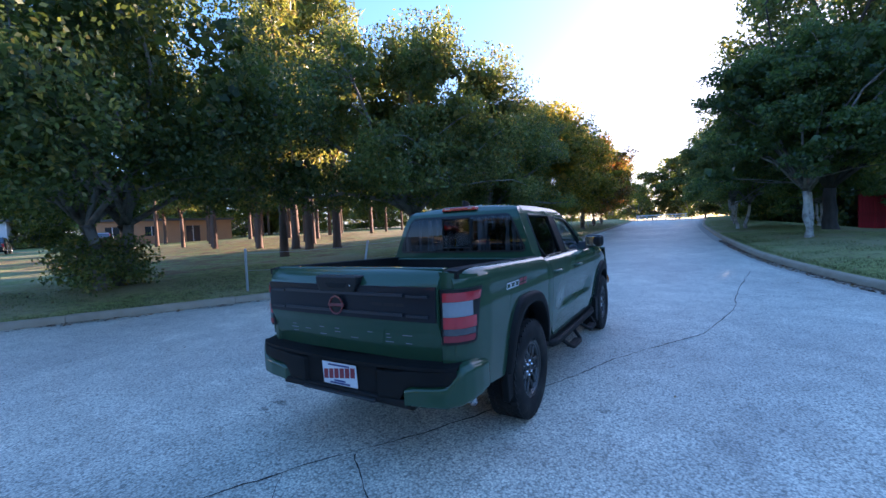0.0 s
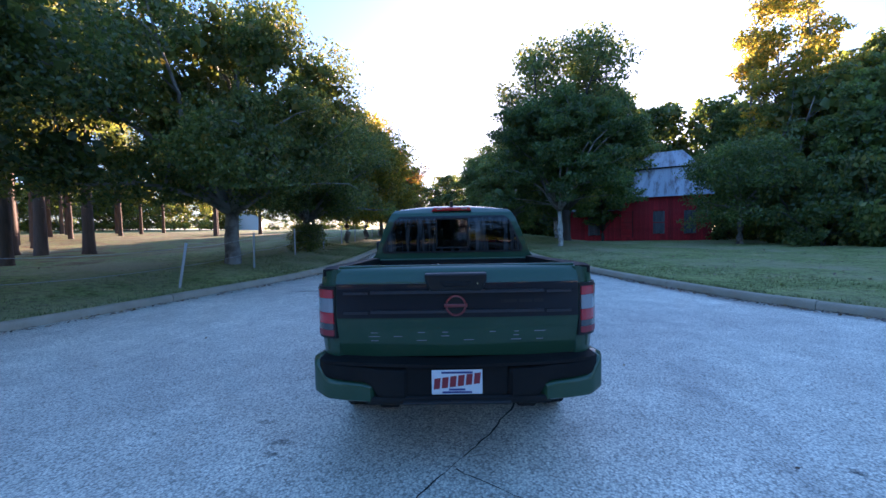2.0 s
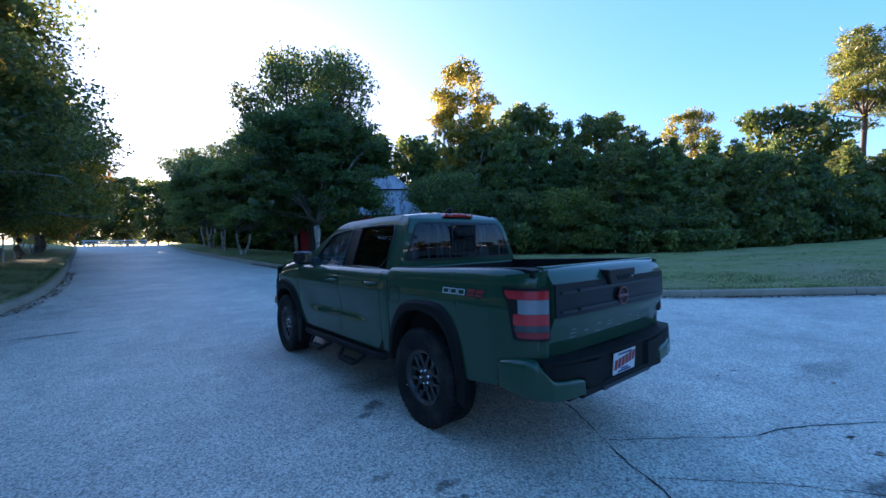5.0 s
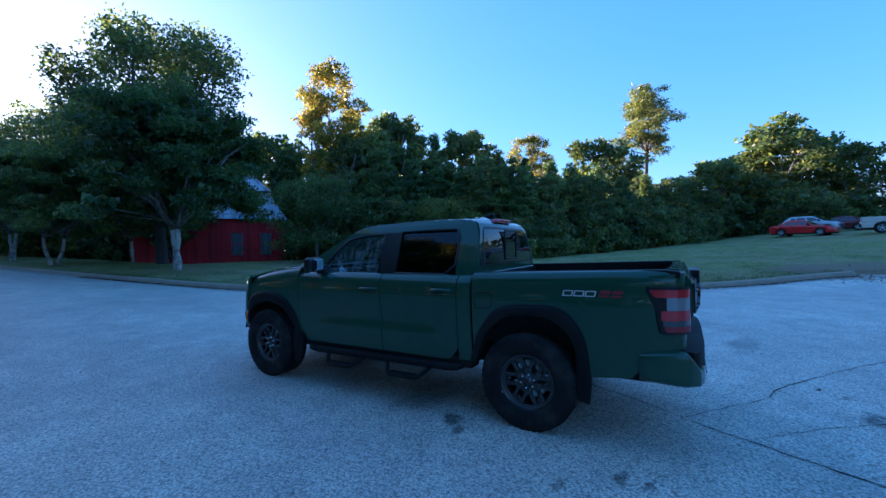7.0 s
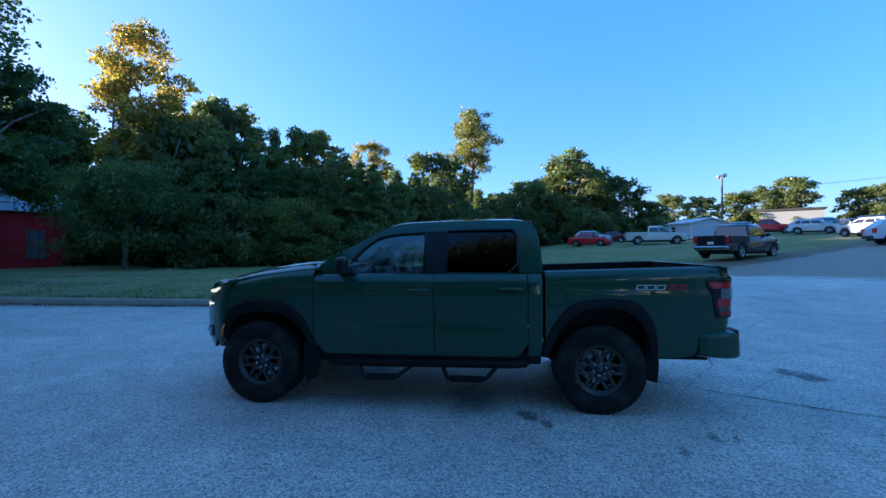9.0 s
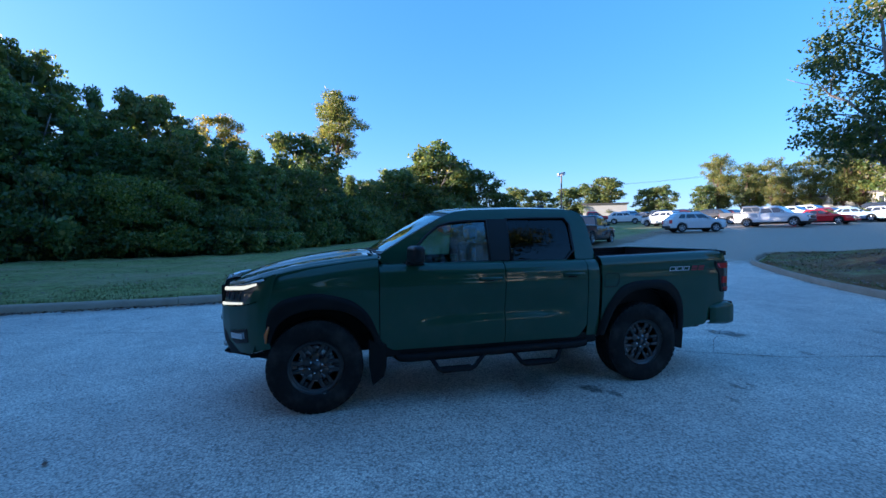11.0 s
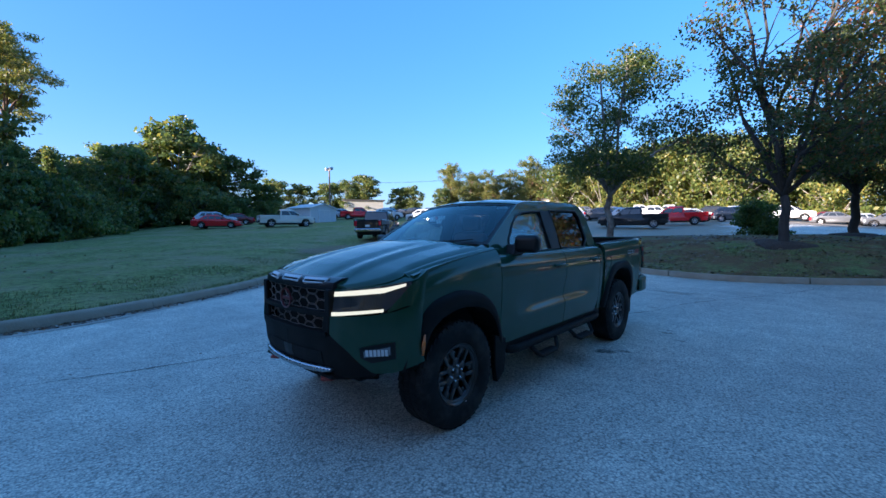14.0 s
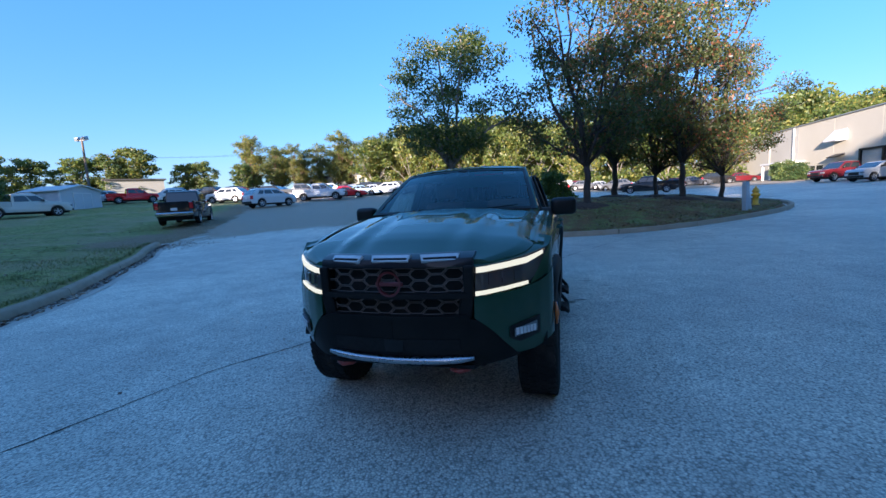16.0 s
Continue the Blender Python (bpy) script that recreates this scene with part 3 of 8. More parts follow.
for k, (x, y, rx, ry, d) in enumerate([(-0.99, -0.85, 0.16, 0.10, 0.9), (-1.15, -0.98, 0.09, 0.07, 0.8), (0.44, -4.08, 0.30, 0.22, 0.85), (-1.3, -2.23, 0.09, 0.06, 0.8), (-1.32, -2.4, 0.05, 0.05, 0.7), (2.44, -2.74, 0.05, 0.05, 0.9), (1.4, -1.2, 0.06, 0.05, 0.7), (-1.55, -1.9, 0.08, 0.05, 0.6), (-0.55, -0.35, 0.5, 0.35, 0.45), (-0.65, -4.07, 0.10, 0.07, 0.6), (-2.3, -1.57, 0.05, 0.04, 0.5), (3.2, -3.4, 0.5, 0.25, 0.35), (0.3, 1.2, 0.5, 0.8, 0.5), (-3.5, 5.33, 0.5, 0.14, 0.5), (5.2, -7.2, 0.6, 0.3, 0.2), (7.4, -8.2, 0.8, 0.4, 0.18), (-0.5, -6.2, 0.5, 0.3, 0.4)]):
    oil_spot(x, y, rx, ry, k, 0.7 * d)

# ---- trees ----
def leaves(centres, radii, counts, size, rk, slim=0.5, shell=0.45, droop=0.0):
    """Loose leaf quads gathered in uneven clumps."""
    c = np.repeat(centres, counts, axis=0)
    r = np.repeat(radii, counts, axis=0)
    n = len(c)
    d = rk.normal(size=(n, 3))
    d /= np.linalg.norm(d, axis=1)[:, None]
    q = shell + (1 - shell) * rk.random(n) ** 0.6
    lump = 1 + 0.25 * np.sin(d[:, 0] * 5 + c[:, 0] * 3) * np.sin(d[:, 1] * 5 + c[:, 1] * 3) + 0.2 * np.sin(d[:, 2] * 6 + c[:, 2] * 4)
    p = c + d * r * (q * lump)[:, None]
    a = rk.normal(size=(n, 3))
    a[:, 2] -= droop
    a /= np.linalg.norm(a, axis=1)[:, None]
    b = np.cross(a, rk.normal(size=(n, 3)))
    b /= np.linalg.norm(b, axis=1)[:, None] + 1e-9
    L = (size * (0.6 + 0.8 * rk.random(n)))[:, None]
    return np.stack([p - a * L * 0.5, p + b * L * slim * 0.5, p + a * L * 0.5, p - b * L * slim * 0.5], 1)


def limb(bm, p0, p1, r0, r1, rk, bend=0.15, n=5, sides=6):
    p0, p1 = np.array(p0, float), np.array(p1, float)
    L = np.linalg.norm(p1 - p0)
    off = rk.normal(size=3) * bend * L * 0.5
    off[2] += 0.12 * L
    pts = [p0 + (p1 - p0) * t + off * math.sin(math.pi * t) * 0.6 + rk.normal(size=3) * 0.015 * L * (0 < t < 1) for t in np.linspace(0, 1, n)]
    tube_bm(pts, [r0 + (r1 - r0) * t ** 0.8 for t in np.linspace(0, 1, n)], sides, bm)
    return pts


def make_tree(name, label, category, seed, height, width, crown_base, trunk_r, clumps, n_leaves, leaf, leaf_mat, bark, stems=1, fork=None, flat_top=0.0, profile="round", clump=0.16, lean=(0, 0), group="", stretch=0.7, droop=0.4, bare=0.0, core=0.0):
    """A trunk with limbs and a crown of many leaves. The tree stands at the origin until it is placed."""
    rk = np.random.default_rng(seed)
    ob = thing(name, label, category, group=group)
    fork = fork or crown_base * 0.8
    ch = height - crown_base
    cs = []
    tries = 0
    while len(cs) < clumps and tries < 6000:
        tries += 1
        t = rk.random()
        if profile == "round":
            w = math.sin(math.pi * (0.12 + 0.80 * t)) ** 0.6
        elif profile == "vase":
            w = (0.35 + 0.75 * t ** 0.7) * (1 if t < 0.72 else math.sqrt(max(0, 1 - ((t - 0.72) / 0.30) ** 2)))
        elif profile == "cone":
            w = (1 - t) ** 0.75 * (0.5 + 0.5 * min(1, t * 5))
        elif profile == "pine":
            w = (0.62 + 0.38 * math.sin(t * 19)) * (1 - 0.62 * t ** 1.5) * (0.55 + 0.45 * min(1, t * 3))
        else:
            w = 1.0 if t < 0.6 else math.sqrt(max(0, 1 - ((t - 0.6) / 0.45) ** 2))
        a = rk.random() * 2 * math.pi
        wob = 1 + 0.22 * math.sin(2 * a + seed) + 0.12 * math.sin(5 * a + 2 * seed + 6 * t)
        q = rk.random() ** 0.45
        r = 0.5 * width * w * q * wob * (1 - clump)
        p = np.array((r * math.cos(a) + lean[0] * t, r * math.sin(a) + lean[1] * t, crown_base + ch * (0.04 + 0.9 * t)))
        if all(np.linalg.norm((p - o) / (1, 1, 0.8)) > width * clump * 0.55 for o in cs):
            cs.append(p)
    cs = np.array(cs)
    sz = width * clump * (0.6 + 0.8 * rk.random(len(cs)))
    rad = np.stack([sz, sz, sz * stretch], 1)
    bm = bmesh.new()
    tips = []
    for k in range(stems):
        a = 2 * math.pi * k / stems + rk.random()
        sp = 0.0 if stems == 1 else trunk_r * 1.3
        foot = np.array((sp * math.cos(a), sp * math.sin(a), -0.15))
        top = np.array((lean[0] * 0.25 + (0 if stems == 1 else fork * 0.30 * math.cos(a)), lean[1] * 0.25 + (0 if stems == 1 else fork * 0.30 * math.sin(a)), fork))
        rr = trunk_r if stems == 1 else trunk_r * 0.62
        pts = [foot + (top - foot) * t + rk.normal(size=3) * ((0.003 if profile == 'pine' else 0.03) * fork * (0 < t < 1)) * (1, 1, 0) for t in (0, 0.06, 0.25, 0.5, 0.75, 1)]
        tube_bm(pts, [rr * 1.55, rr * 1.15, rr, rr * 0.92, rr * 0.86, rr * 0.8], 10, bm)
        tips.append((top, rr * 0.8))
    if bark is M_BARK_PALE:
        part("trunk", bm, bark, ob, smooth=60)
        bm, bark = bmesh.new(), M_BARK
    if profile in ("pine", "cone"):
        top, rr = tips[0]
        crest = np.array((lean[0], lean[1], height * 0.97))
        pts = limb(bm, top, crest, rr, 0.03, rk, 0.03, 8, 8)
        for c in cs:
            z = max(fork, c[2] - 0.12 * width - 0.3)
            u = (z - fork) / max(0.1, height * 0.97 - fork)
            limb(bm, top + (crest - top) * u, c, max(0.02, rr * 0.4 * (1 - u)), 0.012, rk, 0.08, 3, 4)
    else:
        order = rk.permutation(len(cs))
        mains = []
        for k, i in enumerate(order[: max(5, len(cs) // 7)]):
            p, rr = tips[k % stems]
            mains.append((limb(bm, p, cs[i], rr * 0.62, 0.03, rk, 0.16, 6, 6), rr * 0.6))
        for i in order[max(5, len(cs) // 7):]:
            best = min(((np.linalg.norm(q - cs[i]) + (2.0 if q[2] > cs[i][2] else 0), q, rr * (1 - j / 8)) for pts, rr in mains for j, q in enumerate(pts[1:6])), key=lambda o: o[0])
            limb(bm, best[1], cs[i], max(0.014, best[2] * 0.45), 0.01, rk, 0.18, 4, 4)
    part("branchwork" if ob.children else "trunk", bm, bark, ob, smooth=60)
    keep = rk.random(len(cs)) >= bare
    share = sz[keep] ** 2
    counts = np.maximum(8, (n_leaves * share / share.sum()).astype(int))
    slim = 0.2 if leaf_mat is L_PINE else 0.6
    quads = [leaves(cs[keep], rad[keep], counts, leaf, rk, slim, 0.35, droop)]
    if core:
        heart = cs[keep] - (cs[keep] - cs[keep].mean(0)) * 0.14
        quads.append(leaves(heart, rad[keep] * 0.7, np.maximum(3, (counts * core).astype(int)), leaf * 2.6, rk, 0.8, 0.1, droop))
    put("crown", quads_mesh("crown", np.concatenate(quads), leaf_mat), ob)
    return ob


def place(ob, x, y, turn=0, s=1.0, tall=1.0, sink=0.02):
    ob.matrix_basis = pose(x, y, land(x, y) - sink, 0, 0, turn) @ Matrix.Diagonal((s, s, s * tall, 1))
    return ob


def again(ob, x, y, turn=0, s=1.0, tall=1.0, label=""):
    keep = ob.matrix_basis.copy()
    ob.matrix_basis = Matrix()
    c = copy_thing(ob, pose(x, y, land(x, y) - 0.02, 0, 0, turn) @ Matrix.Diagonal((s, s, s * tall, 1)))
    ob.matrix_basis = keep
    if label:
        c["label"] = label
    return c


# the row along the road's western kerb
elm = make_tree("street_tree", "broad dark green street tree with several pale stems", "tree", 11, 8.6, 11.4, 2.1, 0.24, 130, 112000, 0.105, L_ELM, M_BARK, stems=4, fork=1.6, profile="dome", clump=0.095, group="street trees", core=0.10)
place(elm, -11.3, 0.3, 20, 1.05)
elm2 = make_tree("street_tree", "broad dark green street tree with a pale trunk", "tree", 12, 8.3, 9.2, 1.9, 0.25, 120, 98000, 0.105, L_ELM, M_BARK, stems=1, fork=1.7, profile="dome", clump=0.095, group="street trees", core=0.10)
place(elm2, -7.2, 8.9, 0)
again(elm2, -6.6, 14.8, 130, 0.86, 0.95, "dark green street tree beside a wire fence")
gold = make_tree("street_tree", "street tree turning yellow and orange", "tree", 13, 8.6, 8.6, 1.6, 0.2, 90, 40000, 0.16, L_YELLOW, M_BARK, stems=1, fork=1.6, profile="round", clump=0.11, group="street trees", core=0.08)
place(gold, -6.1, 21.2, 0, 0.98)
again(gold, -6.0, 27.2, 150, 0.92)
rust = make_tree("street_tree", "street tree with orange autumn leaves", "tree", 14, 9.0, 8.2, 1.6, 0.2, 90, 34000, 0.17, L_ORANGE, M_BARK, stems=1, fork=1.6, profile="round", clump=0.11, group="street trees", core=0.08)
place(rust, -5.8, 34.0, 0, 0.95)
again(gold, -6.0, 40.5, 90, 1.0)
again(gold, -6.4, 47.5, 200, 0.95)
# shrubby sprouts at the feet of the row
bush = make_tree("sprout_bush", "low leafy bush of sprouts at a tree's foot", "bush", 15, 1.35, 3.0, 0.15, 0.03, 34, 6500, 0.10, L_ELM, M_BARK, stems=4, fork=0.3, profile="dome", clump=0.15, group="sprout bushes")
place(bush, -11.2, 0.1, 0, 0.95)
again(bush, -6.4, 14.4, 120, 0.7, 1.3)

# the pine grove in the field
pines = [make_tree("pine_tree", "tall pine with a bare lower trunk", "tree", 30 + k, 13.5 + k, 6.0, 4.2 + 0.7 * k, 0.2, 60, 8500, 0.42, L_PINE, M_BARK_PINE, profile="pine", fork=3.4 + 0.7 * k, clump=0.14, stretch=0.45, group="pine grove", droop=0) for k in range(3)]
spots = [(-17.5, 12.8), (-16.6, 14.2), (-19.6, 13.6)]
for k, (x, y) in enumerate(spots):
    place(pines[k], x, y, 50 * k, 1.15)
rk = random.Random(5)
taken = list(spots)
for x, y in [(-22.4, 17.6), (-23, 13.4), (-25.3, 15.0), (-26.5, 20.5), (-27.5, 13), (-31, 15)]:
    taken.append((x, y))
    again(pines[rk.randrange(3)], x, y, rk.uniform(0, 360), rk.uniform(0.85, 1.1), rk.uniform(0.9, 1.1))
while len(taken) < 40:
    x, y = rk.uniform(-58, -13), rk.uniform(4, 46)
    if y < 0.34 * (-x) + 1 or (math.atan2(2 - x, y + 4.7) < 0.73 and y < 34) or any(math.hypot(x - a, y - b) < 3.8 for a, b in taken):
        continue
    taken.append((x, y))
    again(pines[rk.randrange(3)], x, y, rk.uniform(0, 360), rk.uniform(0.8, 1.05), rk.uniform(0.9, 1.1))

# the eastern side of the road
pale = make_tree("shade_tree", "dense dark tree with a pale forked trunk", "tree", 41, 8.4, 7.8, 1.9, 0.19, 130, 60000, 0.14, L_DARK, M_BARK_PALE, stems=2, fork=1.9, profile="dome", clump=0.095, stretch=0.45, core=0.10)
place(pale, 6.55, 17.7, 30)
tall = make_tree("tall_tree", "tall broadleaf tree with open uneven branches", "tree", 42, 13.6, 11.6, 2.6, 0.3, 170, 46000, 0.19, L_WOOD, M_BARK_DARK, profile="round", clump=0.085, group="woodland", bare=0.12)
place(tall, 8.3, 22.6, 0)
again(pale, 5.2, 27.5, 140, 0.8)
again(pale, 5.6, 35.5, 230, 0.85, 1.1)
again(pale, 6.2, 43, 80, 0.9, 1.2)
again(pale, 9.0, 27.5, 20, 0.72, 1.0)
again(pale, 7.2, 51, 300, 0.95, 1.3)
# added as a sun blocker, to keep the truck and road in shade
again(tall, 14, 46, 60, 1.2)
again(tall, 9, 58, 100, 1.0)
holly = make_tree("evergreen_tree", "low dense evergreen beside the barn", "tree", 43, 7.0, 7.6, 1.3, 0.22, 80, 26000, 0.17, L_DARK, M_BARK, fork=2.2, profile="dome", clump=0.13)
place(holly, 20.7, 23.4, 0)

# the wood east of the lawn
woods = [make_tree("woodland_tree", "dense woodland tree in full leaf", "tree", 50 + k, 12 + 0.8 * k, 8.0, 0.8 + 0.5 * (k % 2), 0.18, 150, 17000, 0.27, (L_WOOD, L_DARK, L_ELM, L_DARK)[k], (M_BARK, M_BARK_DARK, M_BARK_PALE, M_BARK_DARK)[k], profile=("round", "cone", "round", "cone")[k], clump=0.085, group="woodland", bare=0.08, stretch=0.5, core=0.06) for k in range(4)]
gilt = make_tree("woodland_tree", "tall tree with yellowing top beside the wood", "tree", 56, 20.5, 9.0, 5.0, 0.28, 80, 19000, 0.28, L_YELLOW, M_BARK_PALE, profile="round", clump=0.11, lean=(0.4, 0), group="woodland", bare=0.1)
place(gilt, 27.5, 28.1, 0)
first = [True] * 4
far_woods = [make_tree("woodland_tree", "dense woodland tree in full leaf", "tree", 150 + k, 12, 8.0, 0.8, 0.18, 110, 8000, 0.44, (L_WOOD, L_ELM)[k], M_BARK, profile="round", clump=0.11, group="woodland") for k in range(2)]
place(far_woods[0], 58, 10)
place(far_woods[1], 66, 4)


def wood(x, y, top, kind=None, turn=None, wide=1.0):
    k = rk.randrange(4) if kind is None else kind
    s = (top - land(x, y)) / (12 + 0.8 * k)
    turn = rk.uniform(0, 360) if turn is None else turn
    if math.hypot(x, y) > 52:
        s = (top - land(x, y)) / 12
        return again(far_woods[k % 2], x, y, turn, s * wide, 1 / wide)
    if first[k]:
        first[k] = False
        return place(woods[k], x, y, turn, s * wide, 1 / wide)
    return again(woods[k], x, y, turn, s * wide, 1 / wide)


# low trees in front, then the middle, then the tops that stand out, then those behind the barn; added as sun blockers:
# (8.5, 40) for the truck, (18.6, 40) and (16.2, 36.5), out of sight, for the island maple
for x, y, top in [(25.2, 20.0, 10.5), (26.5, 17.6, 9.5), (27.2, 15.6, 9.0), (27.8, 13.6, 8.8), (28.3, 11.6, 9.2), (29.0, 10.2, 8.6), (29.8, 8.7, 8.4), (32.5, 7.4, 8.0), (35.2, 5.6, 8.2), (38.2, 4.0, 8.5), (41.2, 2.2, 8.7), (44.2, 0.2, 8.8), (47.2, -1.6, 8.5), (51.5, -3.4, 8.6),
                  (26.8, 29.3, 12.0), (26.5, 24.5, 13.0), (29.5, 21.5, 12.5), (31.5, 18.0, 10.8), (32.5, 13.5, 10.4), (37, 11.5, 10.8), (42, 7.5, 10.8), (43.5, 13.0, 11.5), (44.2, 10.1, 11.4), (47.5, 5.5, 11.2), (50.3, 0.8, 9.6), (31, 27, 15.0),
                  (24.5, 46, 16.2), (33, 44, 17.8), (19, 53, 15.5), (38, 36, 17.8), (28.5, 49, 17.3), (30, 38, 15.0), (17, 47, 13.5), (8.5, 40, 11), (18.6, 40, 17.0), (16.2, 36.5, 14.5)]:
    wood(x, y, top)
for x, y, top, kind, wide in [(36.8, 27.0, 18.6, 0, 0.75), (34.5, 30.5, 17.0, 2, 0.7), (37.5, 21.8, 15.0, 1, 0.6), (37.4, 18.2, 15.0, 0, 0.75), (39.5, 16.0, 13.6, 2, 0.7), (54.9, 6.8, 15.9, 1, 1.0), (55.3, -6.7, 11.8, 0, 1.1), (57, -2.5, 10.4, 2, 1.1)]:
    wood(x, y, top, kind, wide=wide)
# a crown in sunlight, its light put in by using the yellow leaves
again(gilt, 61.5, 17.6, 70, 0.95, 0.97, "broad tree with yellow leaf colour for its sunlit top")
for x, y, top in [(63.9, -14.5, 17.6), (66, -8, 13.4), (62, -20.5, 13.0), (69, -17, 16.4), (60.5, -25, 8.8), (73, -12, 15), (59.5, -9, 10.6)]:
    wood(x, y, top, wide=1.2)
# undergrowth along the wood's edge
under = make_tree("undergrowth_bush", "rough leafy undergrowth at the wood's edge", "bush", 61, 3.0, 4.6, 0.1, 0.05, 60, 4400, 0.22, L_WOOD, M_BARK_DARK, stems=3, fork=0.4, profile="dome", clump=0.11, group="undergrowth")
place(under, 21.8, 18.4)
lime = make_tree("undergrowth_bush", "light green rounded bush at the wood's edge", "bush", 62, 5.2, 6.0, 0.1, 0.06, 60, 13000, 0.17, L_LIGHT, M_BARK_DARK, stems=3, fork=0.5, profile="dome", clump=0.13, group="undergrowth")
place(lime, 25.0, 13.9)
EDGE = spline([(22.3, 20.5), (23.2, 16.0), (24.6, 11.8), (25.6, 8.8), (29.5, 6.6), (33.5, 5.2), (37.5, 2.0), (41.5, -1.0), (47.0, -4.0), (52.0, -5.6)], 0.85)
for x, y in EDGE:
    again(under, x + rk.uniform(0.2, 1.6), y + rk.uniform(0.2, 1.6), rk.uniform(0, 360), rk.uniform(0.7, 1.25), rk.uniform(0.8, 1.5))
for k in range(16):
    again(under, rk.uniform(9, 19), rk.uniform(39, 46), rk.uniform(0, 360), rk.uniform(0.9, 1.5))
for k in range(16):
    again(under, rk.uniform(56, 66), rk.uniform(-28, -4), rk.uniform(0, 360), rk.uniform(1.0, 1.7))
lone = make_tree("lone_pine", "tall lone pine with a high open crown", "tree", 63, 27, 11.5, 14.5, 0.34, 60, 16000, 0.62, L_PINE, M_BARK_PINE, profile="dome", fork=15.5, clump=0.13, stretch=0.45, droop=0)
place(lone, 75.3, 1.6, 0, 1.0)

# trees on the island
maple = make_tree("maple_tree", "young maple with a thin dark green crown", "tree", 71, 8.3, 6.2, 2.7, 0.15, 85, 20000, 0.12, L_ELM, M_BARK, profile="round", clump=0.11, fork=2.2, group="island maples", bare=0.12, stretch=0.6)
place(maple, 4.0, -14.6, 0)
maple2 = make_tree("maple_tree", "maple with dark green and russet leaves", "tree", 72, 10.0, 7.6, 1.9, 0.15, 120, 20000, 0.125, L_MAPLE, M_BARK_DARK, profile="round", clump=0.105, fork=1.6, group="island maples", bare=0.34, stretch=0.55)
place(maple2, -2.0, -13.5, 0)
again(maple2, -4.05, -21.4, 120, 1.12)
again(maple2, -5.9, -20.0, 220, 0.72, 1.0)
again(maple2, -6.75, -18.4, 310, 1.0, 1.08)
again(maple2, -8.9, -19.6, 60, 0.78, 0.98)
shrub = make_tree("boxwood_bush", "dark clipped evergreen bush", "bush", 73, 1.9, 2.6, 0.05, 0.04, 34, 9000, 0.13, L_DARK, M_BARK_DARK, stems=3, fork=0.3, profile="dome", clump=0.17)
place(shrub, -0.6, -22.5)

# distant trees round the car lot and the hill behind
for x, y, top, k in [(87, -39.6, 13.4, 0), (85, -45, 12.5, 2), (82, -50, 13.0, 0), (77.8, -57, 14.8, 1), (79.5, -54, 13.5, 2), (73, -64, 12.0, 0), (71, -66, 12.3, 2), (66, -72, 12.0, 0), (95, -30, 12, 2), (98, -22, 12, 0)]:
    wood(x, y, top, k, wide=1.3)
farpine = make_tree("far_pine", "full sunlit pine at the edge of the lot", "tree", 76, 12, 7.0, 1.6, 0.22, 60, 6500, 0.5, L_PINE, M_BARK_PINE, profile="round", clump=0.13, stretch=0.6, group="far pines", droop=0)
place(farpine, 40, -84)
for k in range(44):
    again(farpine, 74 - 1.75 * k + rk.uniform(-1.5, 1.5), -82 - 0.25 * k + rk.uniform(-5, 5), rk.uniform(0, 360), rk.uniform(0.75, 1.1), rk.uniform(0.85, 1.15))
bright = make_tree("hill_tree", "sunlit yellow-green tree on the slope", "tree", 75, 11, 9, 0.6, 0.2, 60, 3600, 0.46, L_LIGHT, M_BARK, profile="dome", clump=0.12, group="hill trees")
place(bright, 14, -88)
for k in range(26):
    again(bright, 26 - 4.2 * k + rk.uniform(-2, 2), -104 + rk.uniform(-5, 5), rk.uniform(0, 360), rk.uniform(1.5, 1.9), rk.uniform(0.75, 0.95))
for k in range(34):
    x = 38 - 2.6 * k + rk.uniform(-2, 2)
    again(bright, x, -84 + rk.uniform(-8, 8), rk.uniform(0, 360), rk.uniform(0.85, 1.25), rk.uniform(0.8, 1.2))
# far trees beyond the end of the road and over the field
for x, y, top in [(-7.5, 86, 9), (-3.0, 85, 11.5), (1.5, 87, 14.2), (5.5, 82, 13.4), (9.5, 86, 14), (13.5, 80, 14), (17, 74, 14), (-11, 90, 8)]:
    wood(x, y, top, wide=1.15)
for x, y in [(-5.2, 80), (3.4, 79), (8.2, 77), (-10.5, 82), (0.2, 92)]:
    again(bright, x, y, rk.uniform(0, 360), rk.uniform(0.5, 0.75), rk.uniform(0.9, 1.1), "yellow-green tree at the road's end")
for k in range(10):
    wood(20 + 7 * k, 92 - 2.2 * k + rk.uniform(-4, 4), rk.uniform(13, 16), wide=1.3)
for k in range(44):
    t = k / 43
    again(bright, -98 + 74 * t + rk.uniform(-4, 4), -25 + 140 * t + rk.uniform(-4, 4), rk.uniform(0, 360), rk.uniform(0.55, 0.8), rk.uniform(0.7, 1.0), "sunlit yellow-green tree beyond the field")
for k in range(9):
    wood(-108 + 5 * k + rk.uniform(-4, 4), -26 + 9 * k, rk.uniform(12, 15), wide=1.3)
# young growth behind the pines, catching the low sun
for k in range(46):
    a, d = radians(-30 - 52 * k / 45 + rk.uniform(-1, 1)), rk.uniform(72, 96)
    again(bright, d * math.sin(a), d * math.cos(a), rk.uniform(0, 360), rk.uniform(0.5, 0.75), rk.uniform(0.8, 1.1), "young yellow-green tree behind the pines")
